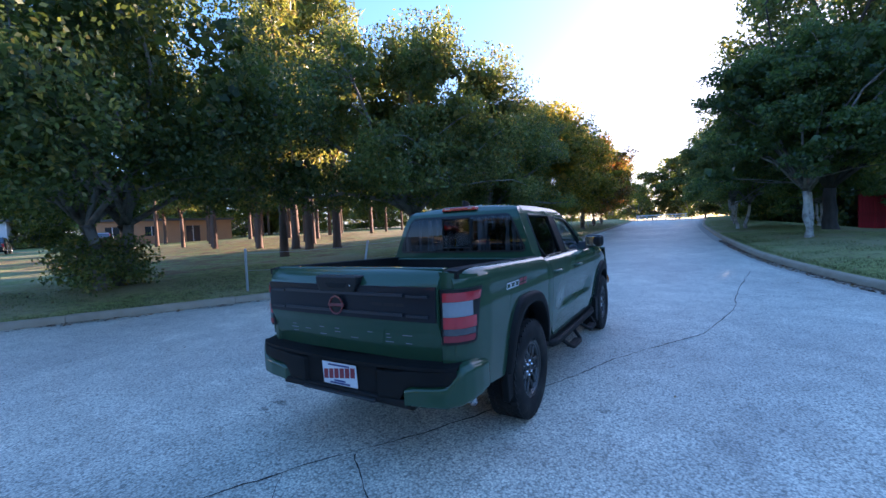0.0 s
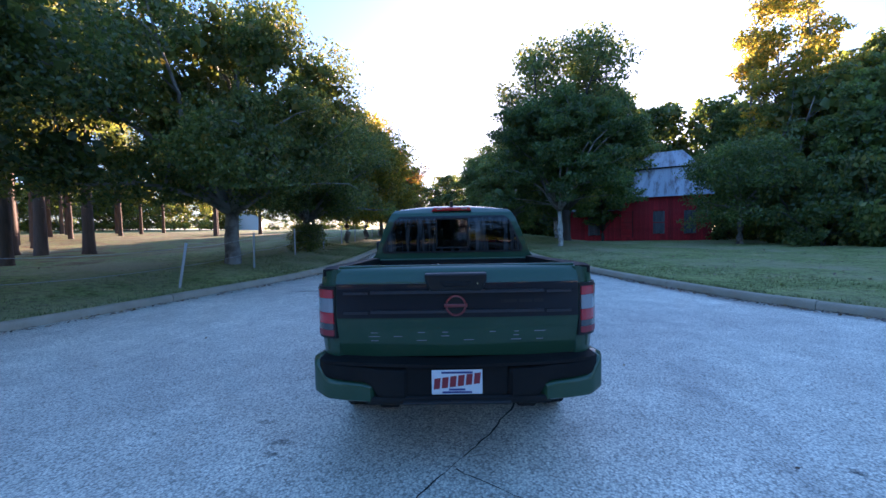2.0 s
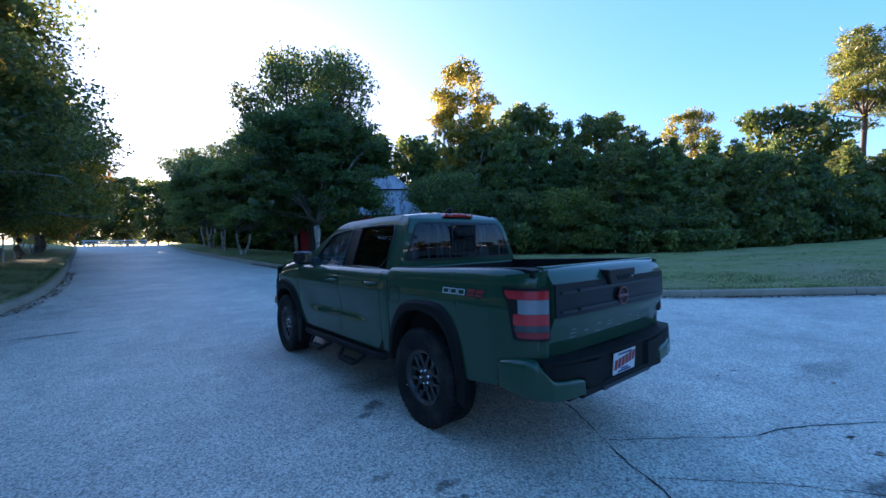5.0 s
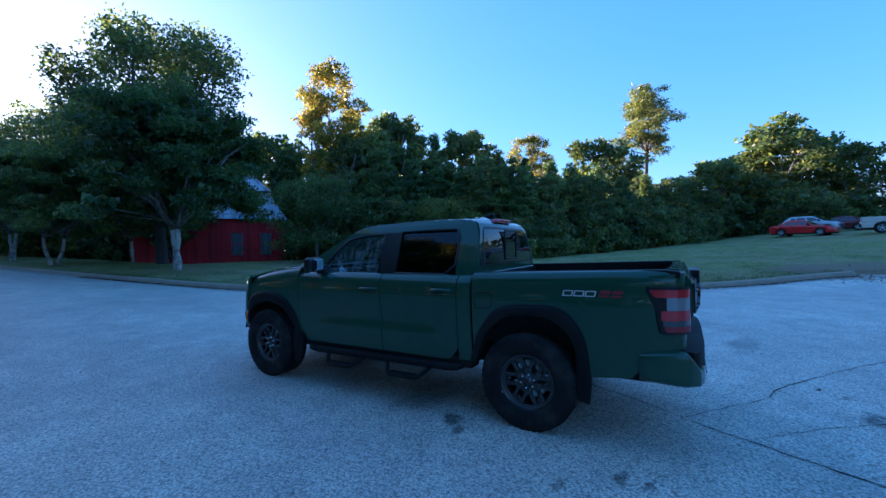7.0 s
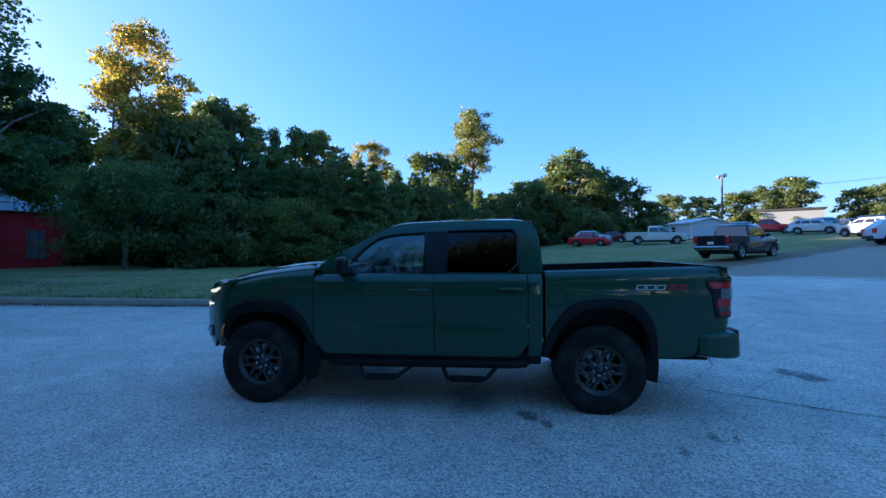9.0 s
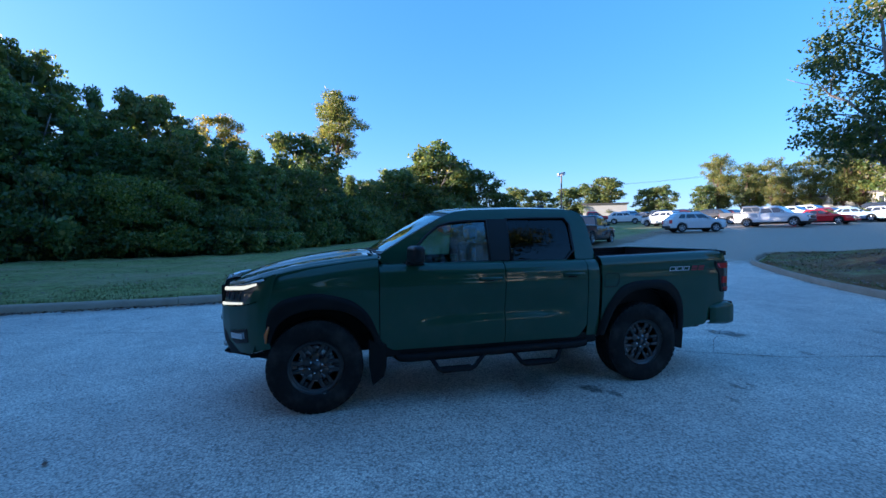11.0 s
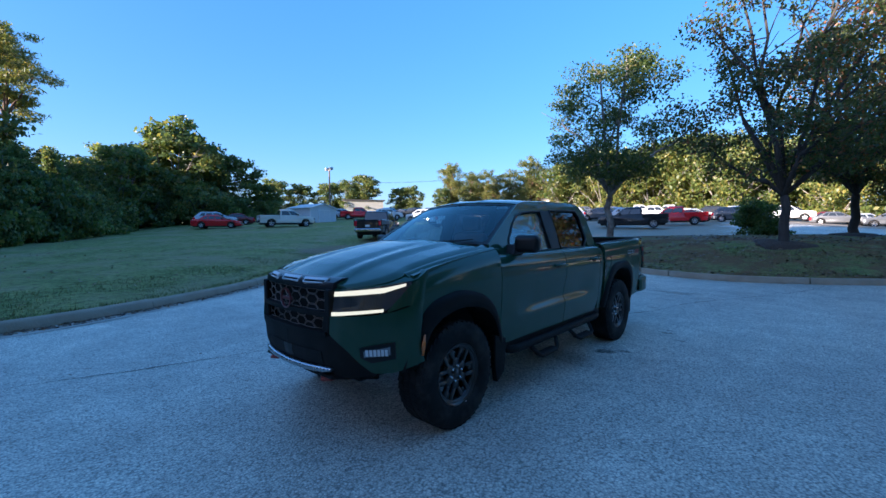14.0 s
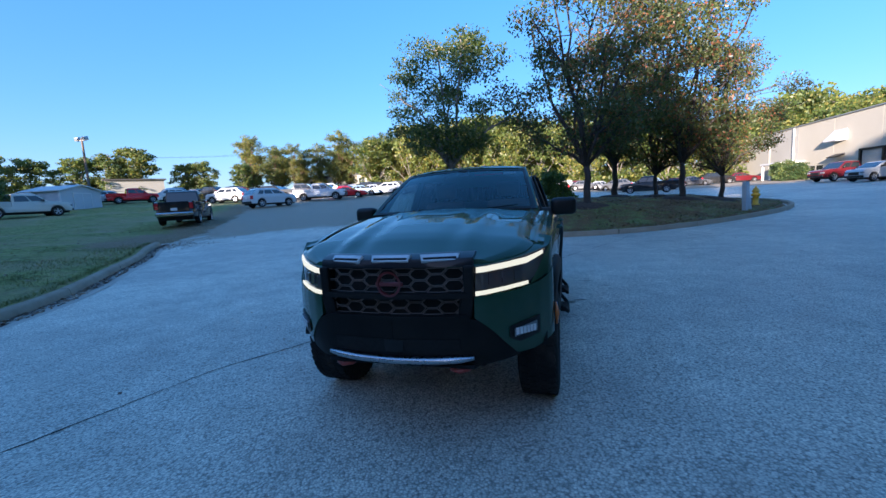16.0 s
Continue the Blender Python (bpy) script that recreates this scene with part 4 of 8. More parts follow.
# undergrowth beside the barn
for x, y in [(27, 33.5), (29, 31), (31, 29), (26.6, 27.5), (28.5, 25.5), (33, 27), (30.5, 34), (25.5, 24.2), (27.5, 22.6), (34, 31), (24.6, 21.5), (26.0, 30.6)]:
    again(under, x, y, rk.uniform(0, 360), rk.uniform(0.9, 1.3), rk.uniform(0.9, 1.3))
# ---- materials of vehicles ----
def paint_material(name, c, flake=0.35, rough=0.35):
    m, n, l, b = nodes_of(name)
    t = noise_node(n, l, 900, 2)
    d = noise_node(n, l, 1.6, 5, 0.65)
    k = mixc(n, l, t.outputs["Fac"], tuple(v * 0.8 for v in c), tuple(v * 1.25 for v in c))
    film = ramp(n, l, d.outputs["Fac"], [(0.5, (0, 0, 0)), (0.8, (1, 1, 1))])
    k = mixc(n, l, math_node(n, l, "MULTIPLY", film.outputs[0], 0.06), k, (0.3, 0.28, 0.25))
    l.new(k, b.inputs["Base Color"])
    b.inputs["Metallic"].default_value, b.inputs["Roughness"].default_value = flake, rough
    b.inputs["Coat Weight"].default_value, b.inputs["Coat Roughness"].default_value = 0.9, 0.015
    b.inputs["Specular IOR Level"].default_value = 0.1
    f = noise_node(n, l, 3.0, 2)
    bump(n, l, b, f.outputs["Fac"], 0.02, 0.01)
    return m


def glass_material(name, tint, gloss_tint=(1, 1, 1), whiten=0.0, ior=1.62):
    """Car glass: tinted see-through with a mirror film that grows at a slant."""
    m, n, l, b = nodes_of(name)
    tr, gl, mx = n.new("ShaderNodeBsdfTransparent"), n.new("ShaderNodeBsdfGlossy"), n.new("ShaderNodeMixShader")
    tr.inputs["Color"].default_value = (*tint, 1)
    gl.inputs["Color"].default_value = (*gloss_tint, 1)
    gl.inputs["Roughness"].default_value = 0.02
    lw = n.new("ShaderNodeLayerWeight")
    lw.inputs["Blend"].default_value = 0.5
    f0 = ((ior - 1) / (ior + 1)) ** 2
    slant = math_node(n, l, "MULTIPLY", math_node(n, l, "POWER", lw.outputs["Facing"], 4.0), 1 - f0)
    l.new(math_node(n, l, "ADD", slant, f0), mx.inputs[0])
    l.new(tr.outputs[0], mx.inputs[1])
    l.new(gl.outputs[0], mx.inputs[2])
    out = mx.outputs[0]
    if whiten:
        # pale streaks: dried water on the rear glass, painted sky reflection on the front
        df, m2 = n.new("ShaderNodeBsdfDiffuse"), n.new("ShaderNodeMixShader")
        df.inputs["Color"].default_value = (0.55, 0.6, 0.62, 1)
        streak = noise_node(n, l, 22, 3, 0.6, stretch=(1, 1, 0.05))
        k = ramp(n, l, streak.outputs["Fac"], [(0.42, (0, 0, 0)), (0.68, (whiten, whiten, whiten))])
        l.new(k.outputs[0], m2.inputs[0])
        l.new(out, m2.inputs[1])
        l.new(df.outputs[0], m2.inputs[2])
        out = m2.outputs[0]
    l.new(out, n["Material Output"].inputs["Surface"])
    return m


def glow_material(name, c, strength):
    m, n, l, b = nodes_of(name)
    b.inputs["Base Color"].default_value = (0.42, 0.40, 0.33, 1)
    b.inputs["Emission Color"].default_value = (*c, 1)
    b.inputs["Emission Strength"].default_value = strength
    b.inputs["Roughness"].default_value = 0.2
    return m


P_GREEN = paint_material("paint_green", (0.021, 0.064, 0.034), 0.05, 0.5)
P_TRIM = surface("black_trim", (0.012, 0.0125, 0.013), 0.42, spec=0.35, vary=0.2, fine=300, bumps=0.25, depth=0.0008)
P_MATT = surface("matt_black", (0.010, 0.0102, 0.0105), 0.6, spec=0.16, vary=0.25, fine=250, bumps=0.3, depth=0.001, dust=0.03)
P_SLATE = surface("slate_applique", (0.011, 0.013, 0.018), 0.4, spec=0.2, vary=0.15, fine=300, bumps=0.1, depth=0.0005, coat=0.3)
# near-black for black parts, and for shade painted where openings and hollows go
P_DARK = surface("near_black", (0.006, 0.006, 0.006), 0.9)
P_RUBBER = surface("tyre_rubber", (0.013, 0.013, 0.0135), 0.75, spec=0.2, vary=0.3, coarse=6, fine=90, bumps=0.3, depth=0.001, dust=0.12)
P_RIM = surface("rim_black", (0.022, 0.021, 0.021), 0.3, spec=0.5, vary=0.2, coat=0.4)
P_CHROME = surface("chrome", (0.75, 0.76, 0.78), 0.12, metal=1.0, vary=0.05)
P_STEEL = surface("brushed_steel", (0.5, 0.52, 0.55), 0.28, metal=1.0, vary=0.1)
P_RED = surface("lamp_red", (0.55, 0.02, 0.03), 0.12, vary=0.12, coarse=12, fine=160, coat=1.0)
P_CLEAR = surface("lamp_clear", (0.30, 0.32, 0.35), 0.12, metal=0.35, vary=0.15, coarse=14, fine=150, coat=1.0)
P_SMOKE = surface("lamp_smoke", (0.06, 0.062, 0.07), 0.15, vary=0.2, coat=1.0)
P_AMBER = surface("lamp_amber", (0.6, 0.17, 0.03), 0.2, vary=0.1, coat=0.8)
P_WHITE = surface("white_paint", (0.75, 0.76, 0.78), 0.4, vary=0.05)
P_DECRED = surface("decal_red", (0.30, 0.03, 0.04), 0.4, vary=0.1)
P_BADGE = surface("badge_dark", (0.14, 0.02, 0.02), 0.3, vary=0.15, coat=0.5)
P_BADGE2 = surface("badge_dark_red", (0.20, 0.03, 0.03), 0.35, vary=0.15, coat=0.4)
P_HOOK = surface("hook_red", (0.30, 0.05, 0.035), 0.4, vary=0.2)
P_SLOT = surface("slot_silver", (0.78, 0.79, 0.80), 0.25, metal=0.1, vary=0.08)
P_WIRE = surface("grille_wire", (0.17, 0.13, 0.105), 0.4, vary=0.2)
# ribs lighter than their panel: light caught on the ledges is in the colour
P_RIB_LIT = surface("panel_rib", (0.026, 0.029, 0.036), 0.4, vary=0.15, fine=200)
P_SEAT = surface("seat_cloth", (0.13, 0.13, 0.13), 0.85, vary=0.2, fine=120)
P_NAVY = surface("print_blue", (0.05, 0.06, 0.2), 0.5)
# front door glass: its pale film puts the reflected sky into the colour
G_FRONT = glass_material("glass_front", (0.55, 0.68, 0.68), (0.8, 0.97, 1.0), whiten=0.22, ior=2.1)
G_SCREEN = glass_material("glass_windscreen", (0.80, 0.88, 0.88), (0.8, 0.97, 1.0), ior=1.5)
G_PRIVACY = glass_material("glass_privacy", (0.05, 0.055, 0.065), ior=1.42)
G_REAR = glass_material("glass_rear", (0.012, 0.013, 0.014), whiten=0.10, ior=1.45)
G_PANE = glass_material("glass_pane", (0.35, 0.38, 0.40), ior=1.45)
P_DRL = glow_material("daytime_light", (1.0, 0.86, 0.48), 0.17)
# ---- the green pickup ----
def grid_bm(fn, nu, nv, bm=None):
    bm = bm or bmesh.new()
    v = [[bm.verts.new(fn(i / nu, j / nv)) for j in range(nv + 1)] for i in range(nu + 1)]
    for i in range(nu):
        for j in range(nv):
            bm.faces.new((v[i][j], v[i + 1][j], v[i + 1][j + 1], v[i][j + 1]))
    return bm


def skirt(bm, off):
    """Turns the open edges inwards, so that a panel shows its thickness."""
    edges = [e for e in bm.edges if len(e.link_faces) == 1]
    made = bmesh.ops.extrude_edge_only(bm, edges=edges)["geom"]
    bmesh.ops.translate(bm, verts=[g for g in made if isinstance(g, bmesh.types.BMVert)], vec=off)
    bmesh.ops.recalc_face_normals(bm, faces=bm.faces[:])
    return bm


def lerp(v, xs, ys):
    return float(np.interp(v, xs, ys))


def hood_edge(y):
    return lerp(y, [1.1, 1.15, 1.35, 1.577, 1.75, 1.917, 2.1, 2.25, 2.36, 2.5], [1.335, 1.33, 1.312, 1.285, 1.262, 1.232, 1.19, 1.145, 1.115, 1.09])


def rail_top(y):
    return lerp(y, [-2.6, -2.5, -1.0], [1.30, 1.312, 1.272])


def side_low(y, z):
    x = lerp(z, [0.42, 0.50, 0.60, 0.70, 0.80, 0.9, 1.0, 1.12], [0.862, 0.88, 0.895, 0.905, 0.913, 0.92, 0.922, 0.917])
    w = float(smooth01(-0.80, -0.35, y) * smooth01(0.98, 0.55, y))
    zc = 0.735 - 0.03 * max(0.0, y - 0.2)
    x -= 0.034 * w * lerp(z - zc, [-0.03, -0.02, 0.03, 0.05, 0.12, 0.26], [0, 0.05, 0.95, 1.0, 0.75, 0])
    x += 0.006 * math.exp(-(((z - 1.06) / 0.03) ** 2)) * float(smooth01(2.2, 1.2, y))
    x -= 0.03 * max(0.0, (y - 1.35) / 0.75) ** 2
    x -= lerp(-y, [2.28, 2.39, 2.44, 2.50, 2.56, 2.605], [0.0, 0.013, 0.020, 0.031, 0.053, 0.09])
    return x


def side_x(y, z, top, roll, drop):
    x = side_low(y, z)
    t = (z - (top - roll)) / roll
    if t > 0:
        x -= drop * (1 - math.sqrt(max(0.0, 1 - min(1, t) ** 2)))
    return x


def green_x(z):
    return lerp(z, [1.22, 1.25, 1.40, 1.55, 1.66, 1.72, 1.77], [0.805, 0.795, 0.748, 0.693, 0.648, 0.615, 0.575])


def roof_edge(y):
    return lerp(y, [-1.02, -1.0, -0.975, -0.94, -0.88, -0.77, -0.3, 0.24, 0.38, 0.46, 0.60, 0.77, 0.95, 1.14], [1.30, 1.56, 1.66, 1.722, 1.752, 1.764, 1.766, 1.748, 1.733, 1.712, 1.645, 1.553, 1.45, 1.335])


def front_window_top(y):
    return lerp(y, [0.09, 0.3, 0.46, 0.58, 0.70, 0.82, 0.89], [1.645, 1.638, 1.622, 1.592, 1.50, 1.375, 1.25])


def rear_window_top(y):
    return lerp(y, [-0.80, -0.785, -0.75, -0.11], [1.60, 1.655, 1.668, 1.660])


ARCH_F = [(1.128, 0.48), (1.20, 0.64), (1.285, 0.775), (1.40, 0.895), (1.53, 0.945), (1.66, 0.955), (1.80, 0.95), (1.95, 0.905), (2.03, 0.80), (2.085, 0.67), (2.12, 0.60)]
ARCH_R = [(-2.62, 0.80), (-2.47, 0.76), (-2.34, 0.60), (-2.28, 0.53), (-2.02, 0.50), (-1.955, 0.52), (-1.94, 0.74), (-1.88, 0.85), (-1.76, 0.955), (-1.60, 0.985), (-1.42, 0.98), (-1.28, 0.935), (-1.14, 0.79), (-1.03, 0.575), (-1.01, 0.50)]


def arch(pts, y):
    return lerp(y, [p[0] for p in pts], [p[1] for p in pts])


def outward(ob):
    """Turns every face of a pane to look away from the cab's middle."""
    me = ob.data
    bm = bmesh.new()
    bm.from_mesh(me)
    flip = [f for f in bm.faces if f.normal.dot(f.calc_center_median() - Vector((0, 0, 1.0))) < 0]
    bmesh.ops.reverse_faces(bm, faces=flip)
    bm.to_mesh(me)
    bm.free()


truck = thing("pickup_truck", "dark green crew cab pickup truck with black trim", "pickup truck")


def between(name, y0, y1, lo, hi, xf, material, s, nu=30, nv=14, depth=0.022, parent=None, label="", rows=None):
    bm = bmesh.new()
    rows = rows or (lambda v: v)

    def at(u, v):
        y = y0 + (y1 - y0) * u
        z = lo(y) + (hi(y) - lo(y)) * rows(v)
        return (s * xf(y, z), y, z)
    grid_bm(at, nu, nv, bm)
    skirt(bm, (-s * depth, 0, 0))
    return part(name, bm, material, parent or truck, label, smooth=38)


def flare(name, s, outer, inner, x0):
    """Black wheel arch moulding: a rounded lip between two curves."""
    o, i = spline(outer, 0.05), spline(inner, 0.05)
    n = 48
    so, si = np.linspace(0, len(o) - 1, n + 1), np.linspace(0, len(i) - 1, n + 1)

    def at(u, v):
        k = u * n
        a = np.array([np.interp(so[int(k)], range(len(o)), o[:, c]) for c in (0, 1)])
        b = np.array([np.interp(si[int(k)], range(len(i)), i[:, c]) for c in (0, 1)])
        p = a + (b - a) * min(1.0, v * 1.15)
        prof = lerp(v, [0, 0.06, 0.25, 0.6, 0.85, 0.93, 1.0], [-0.01, 0.018, 0.034, 0.040, 0.034, 0.015, -0.09])
        return (s * (side_low(p[0], min(p[1], 1.0)) + prof), p[0], p[1])
    bm = grid_bm(at, n, 12)
    bmesh.ops.recalc_face_normals(bm, faces=bm.faces[:])
    return part(name, bm, P_MATT, truck, "black plastic wheel arch moulding", smooth=50)


FLARE_R = [(-0.985, 0.50), (-1.03, 0.66), (-1.10, 0.81), (-1.227, 0.965), (-1.38, 1.02), (-1.57, 1.032), (-1.764, 1.022), (-1.894, 0.926), (-1.973, 0.756), (-2.002, 0.50)]
FLARE_RI = [(-1.05, 0.50), (-1.10, 0.64), (-1.173, 0.781), (-1.31, 0.905), (-1.45, 0.94), (-1.58, 0.943), (-1.73, 0.91), (-1.85, 0.80), (-1.90, 0.66), (-1.915, 0.50)]
FLARE_F = [(2.125, 0.60), (2.11, 0.75), (2.065, 0.885), (1.965, 0.975), (1.80, 1.016), (1.646, 1.022), (1.41, 0.96), (1.255, 0.83), (1.172, 0.645), (1.10, 0.479)]
FLARE_FI = [(2.06, 0.58), (2.045, 0.66), (1.99, 0.77), (1.92, 0.83), (1.77, 0.882), (1.60, 0.888), (1.43, 0.85), (1.30, 0.75), (1.22, 0.62), (1.17, 0.479)]

for s in (-1, 1):
    between("front_fender", 1.163, 2.118, lambda y: arch(ARCH_F, y), lambda y: hood_edge(y) - 0.012, lambda y, z: side_x(y, z, hood_edge(y), 0.17, 0.145), P_GREEN, s, 40, 18, rows=lambda v: 1 - (1 - v) ** 1.5)
    fd = between("front_door", -0.006, 1.155, lambda y: 0.487 + 0.10 * max(0, (y - 1.02) / 0.13) ** 2, lambda y: 1.25, lambda y, z: side_x(y, z, 1.26, 0.13, 0.125), P_GREEN, s, 40, 34, rows=lambda v: v)
    rd = between("rear_door", -0.866, -0.014, lambda y: 0.487 + 0.12 * max(0, (-y - 0.74) / 0.126) ** 2, lambda y: 1.25, lambda y, z: side_x(y, z, 1.26, 0.13, 0.125), P_GREEN, s, 32, 34)
    between("cab_corner", -1.0, -0.874, lambda y: 0.50, lambda y: 1.25, lambda y, z: side_x(y, z, 1.26, 0.13, 0.125) - 0.01 * ((-y - 0.874) / 0.126) ** 3, P_GREEN, s, 6, 26)
    between("bed_side", -2.60, -1.025, lambda y: arch(ARCH_R, y), rail_top, lambda y, z: side_x(y, z, rail_top(y) + 0.002, 0.10, 0.075), P_GREEN, s, 64, 22, rows=lambda v: 1 - (1 - v) ** 1.5)
    # pillars and roof rail
    def low_edge(y):
        if y > 0.89 or y < -0.801:
            return 1.252
        if y > 0.085:
            return front_window_top(y)
        return rear_window_top(y) if y < -0.105 else 1.655
    ys = sorted(set([round(v, 4) for v in np.linspace(-1.018, 1.135, 90)] + [-0.802, -0.800, -0.106, -0.104, 0.084, 0.086]))
    bm = bmesh.new()
    cols = []
    for y in ys:
        a, b = low_edge(y), max(roof_edge(y), low_edge(y) + 0.004)
        cols.append([bm.verts.new((s * (green_x(a + (b - a) * v) + 0.004), y, a + (b - a) * v)) for v in np.linspace(0, 1, 9)])
    for c0, c1 in zip(cols, cols[1:]):
        for j in range(8):
            bm.faces.new((c0[j], c1[j], c1[j + 1], c0[j + 1]))
    skirt(bm, (-s * 0.03, 0, 0))
    part("cab_frame", bm, P_GREEN, truck, smooth=35)
    between("b_pillar", -0.118, 0.096, lambda y: 1.255, lambda y: 1.657, lambda y, z: green_x(z) + 0.006, P_TRIM, s, 4, 8, 0.012, label="gloss black door pillar")
    between("front_door_glass", 0.10, 0.885, lambda y: 1.25, lambda y: max(1.256, front_window_top(y)), lambda y, z: green_x(z) - 0.012, G_FRONT, s, 24, 10, 0.003, fd, "clear glass with a pale film painted for reflected sky")
    between("rear_door_glass", -0.795, -0.112, lambda y: 1.25 + 0.09 * max(0, (-y - 0.70) / 0.095), rear_window_top, lambda y, z: green_x(z) - 0.012, G_PRIVACY, s, 20, 10, 0.003, rd, "dark privacy glass")

    def rim_line(pts, r, parent, material=P_TRIM):
        loop = [Vector((s * (green_x(z) + 0.004), y, z)) for y, z in pts]
        part("window_trim", tube_bm(loop + [loop[0]], r, 6), material, parent, smooth=60)
    rim_line([(0.098, 1.25), (0.3, 1.246), (0.6, 1.240), (0.885, 1.235), (0.82, 1.375), (0.70, 1.50), (0.58, 1.592), (0.46, 1.622), (0.3, 1.638), (0.098, 1.645)], 0.013, fd)
    rim_line([(-0.115, 1.25), (-0.4, 1.248), (-0.69, 1.246), (-0.795, 1.34), (-0.797, 1.60), (-0.75, 1.668), (-0.4, 1.666), (-0.115, 1.660)], 0.013, rd)
    # quarter bars and handles
    for y0, y1, z, door in ((0.025, 0.245, 1.098, fd), (-0.83, -0.61, 1.113, rd)):
        yc = (y0 + y1) / 2
        x = side_low(yc, z)
        bm = tube_bm([(s * (x - 0.01), y0, z), (s * (x + 0.028), y0 + 0.02, z + 0.002), (s * (x + 0.036), yc, z + 0.003), (s * (x + 0.028), y1 - 0.02, z + 0.002), (s * (x - 0.01), y1, z)], [0.014, 0.015, 0.016, 0.015, 0.014], 8)
        part("door_handle", bm, P_GREEN, door, smooth=60)
        # flat disc, coloured near-black for the shade in the handle cup
        bm = bmesh.new()
        bmesh.ops.create_circle(bm, cap_ends=True, radius=1, segments=20, matrix=Matrix.Translation((s * (x + 0.0045), yc + 0.02, z - 0.012)) @ Matrix.Rotation(radians(90), 4, "Y") @ Matrix.Diagonal((0.026, 0.055, 1, 1)))
        part("handle_recess", bm, P_DARK, door, "near-black disc for the shaded recess behind the handle")
    flare("fender_flare", s, FLARE_F, FLARE_FI, 0.9)
    flare("fender_flare", s, FLARE_R, FLARE_RI, 0.9)
    # side marker in the front moulding
    part("side_marker", tube_bm([(s * 0.925, 2.085, 0.63), (s * 0.93, 2.083, 0.70), (s * 0.922, 2.062, 0.765)], [0.008, 0.015, 0.006], 8), P_AMBER, truck, "amber side marker lamp", smooth=60)
    # dark wheel wells
    for yc in (1.70, -1.50):
        bm = bmesh.new()
        prof = [(0.505, s * 0.87), (0.505, s * 0.45), (0.1, s * 0.44)]
        rings = []
        for r, x in prof:
            rings.append([bm.verts.new((x, yc + r * math.cos(a), 0.44 + r * math.sin(a))) for a in np.linspace(0.17, math.pi - 0.17, 20)])
        for a, b in zip(rings, rings[1:]):
            for k in range(19):
                bm.faces.new((a[k], a[k + 1], b[k + 1], b[k]))
        part("wheel_well", bm, P_DARK, truck, "black wheel arch liner")
    # mud flaps
    for pts, x in (([(1.255, 0.60), (1.10, 0.55), (1.105, 0.36), (1.13, 0.27), (1.225, 0.20), (1.255, 0.35)], 0.88), ([(-1.885, 0.66), (-1.985, 0.70), (-2.0, 0.45), (-1.985, 0.29), (-1.905, 0.31), (-1.885, 0.50)], 0.86)):
        part("mud_flap", prism_bm(pts, "x", s * (x - 0.012), s * (x + 0.04), 0.006, 1), P_MATT, truck, "black mud flap")
    # step bar with two hoops
    bm = tube_bm([(s * 0.80, 1.02, 0.43), (s * 0.885, 0.98, 0.415), (s * 0.90, 0.9, 0.412), (s * 0.90, -0.75, 0.425), (s * 0.885, -0.84, 0.43), (s * 0.80, -0.88, 0.44)], 0.036, 10)
    sb = part("step_bar", bm, P_MATT, truck, "black tubular step bar", smooth=60)
    for a, b, c, d in ((0.71, 0.64, 0.34, 0.20), (-0.08, -0.15, -0.475, -0.58)):
        bm = tube_bm([(s * 0.90, a, 0.405), (s * 0.985, b + 0.01, 0.315), (s * 0.995, b - 0.02, 0.298), (s * 0.995, c + 0.02, 0.303), (s * 0.985, c - 0.02, 0.32), (s * 0.90, d, 0.40)], 0.019, 8)
        part("step_hoop", bm, P_MATT, sb, smooth=60)
        bm = box_bm(s * 0.925, s * 0.99, c + 0.0, b - 0.0, 0.300, 0.322, 0.006, 1)
        part("step_tread", bm, P_MATT, sb, "ribbed black step plate")
    # rocker and chassis side
    part("rocker", box_bm(s * 0.70, s * 0.868, -0.99, 1.15, 0.42, 0.53, 0.02, 2), P_MATT, truck)
    # mirror
    bm = bmesh.new()
    bmesh.ops.create_cube(bm, size=1, matrix=Matrix.LocRotScale((s * 0.975, 0.845, 1.335), Euler((0, 0, s * radians(-10))), (0.225, 0.115, 0.155)))
    bmesh.ops.bevel(bm, geom=bm.edges[:], offset=0.05, segments=5, profile=0.55, affect="EDGES")
    mir = part("wing_mirror", bm, P_TRIM, truck, "gloss black wing mirror", smooth=50)
    part("mirror_glass", box_bm(s * 0.885, s * 1.065, 0.787, 0.793, 1.275, 1.395, 0.002, 1), P_CHROME, mir, "mirror glass")
    part("mirror_arm", prism_bm([(0.74, 1.235), (0.92, 1.235), (0.88, 1.33), (0.80, 1.33)], "x", s * 0.775, s * 0.88, 0.015, 2), P_TRIM, mir, "black mirror arm")

# roof
def roof_at(u, v):
    y = -0.985 + (0.46 + 0.985) * v
    e = roof_edge(y)
    xe = green_x(e) - 0.0
    q = (u * 2 - 1)
    bowl = 0.038 * float(smooth01(-1.0, -0.80, y)) * (1 if y < 0.2 else 1)
    z = e + bowl * (1 - q * q) ** 0.8 + (0.006 if 0.25 < abs(q) < 0.32 else 0)
    return (q * xe, y + (0.07 * (1 - q * q) * float(smooth01(0.1, 0.46, y)) if y > 0 else -0.015 * (1 - q * q) * float(smooth01(-0.8, -1.0, y))), z)


bm = grid_bm(roof_at, 40, 40)
skirt(bm, (0, 0, -0.03))
part("roof", bm, P_GREEN, truck, smooth=40)
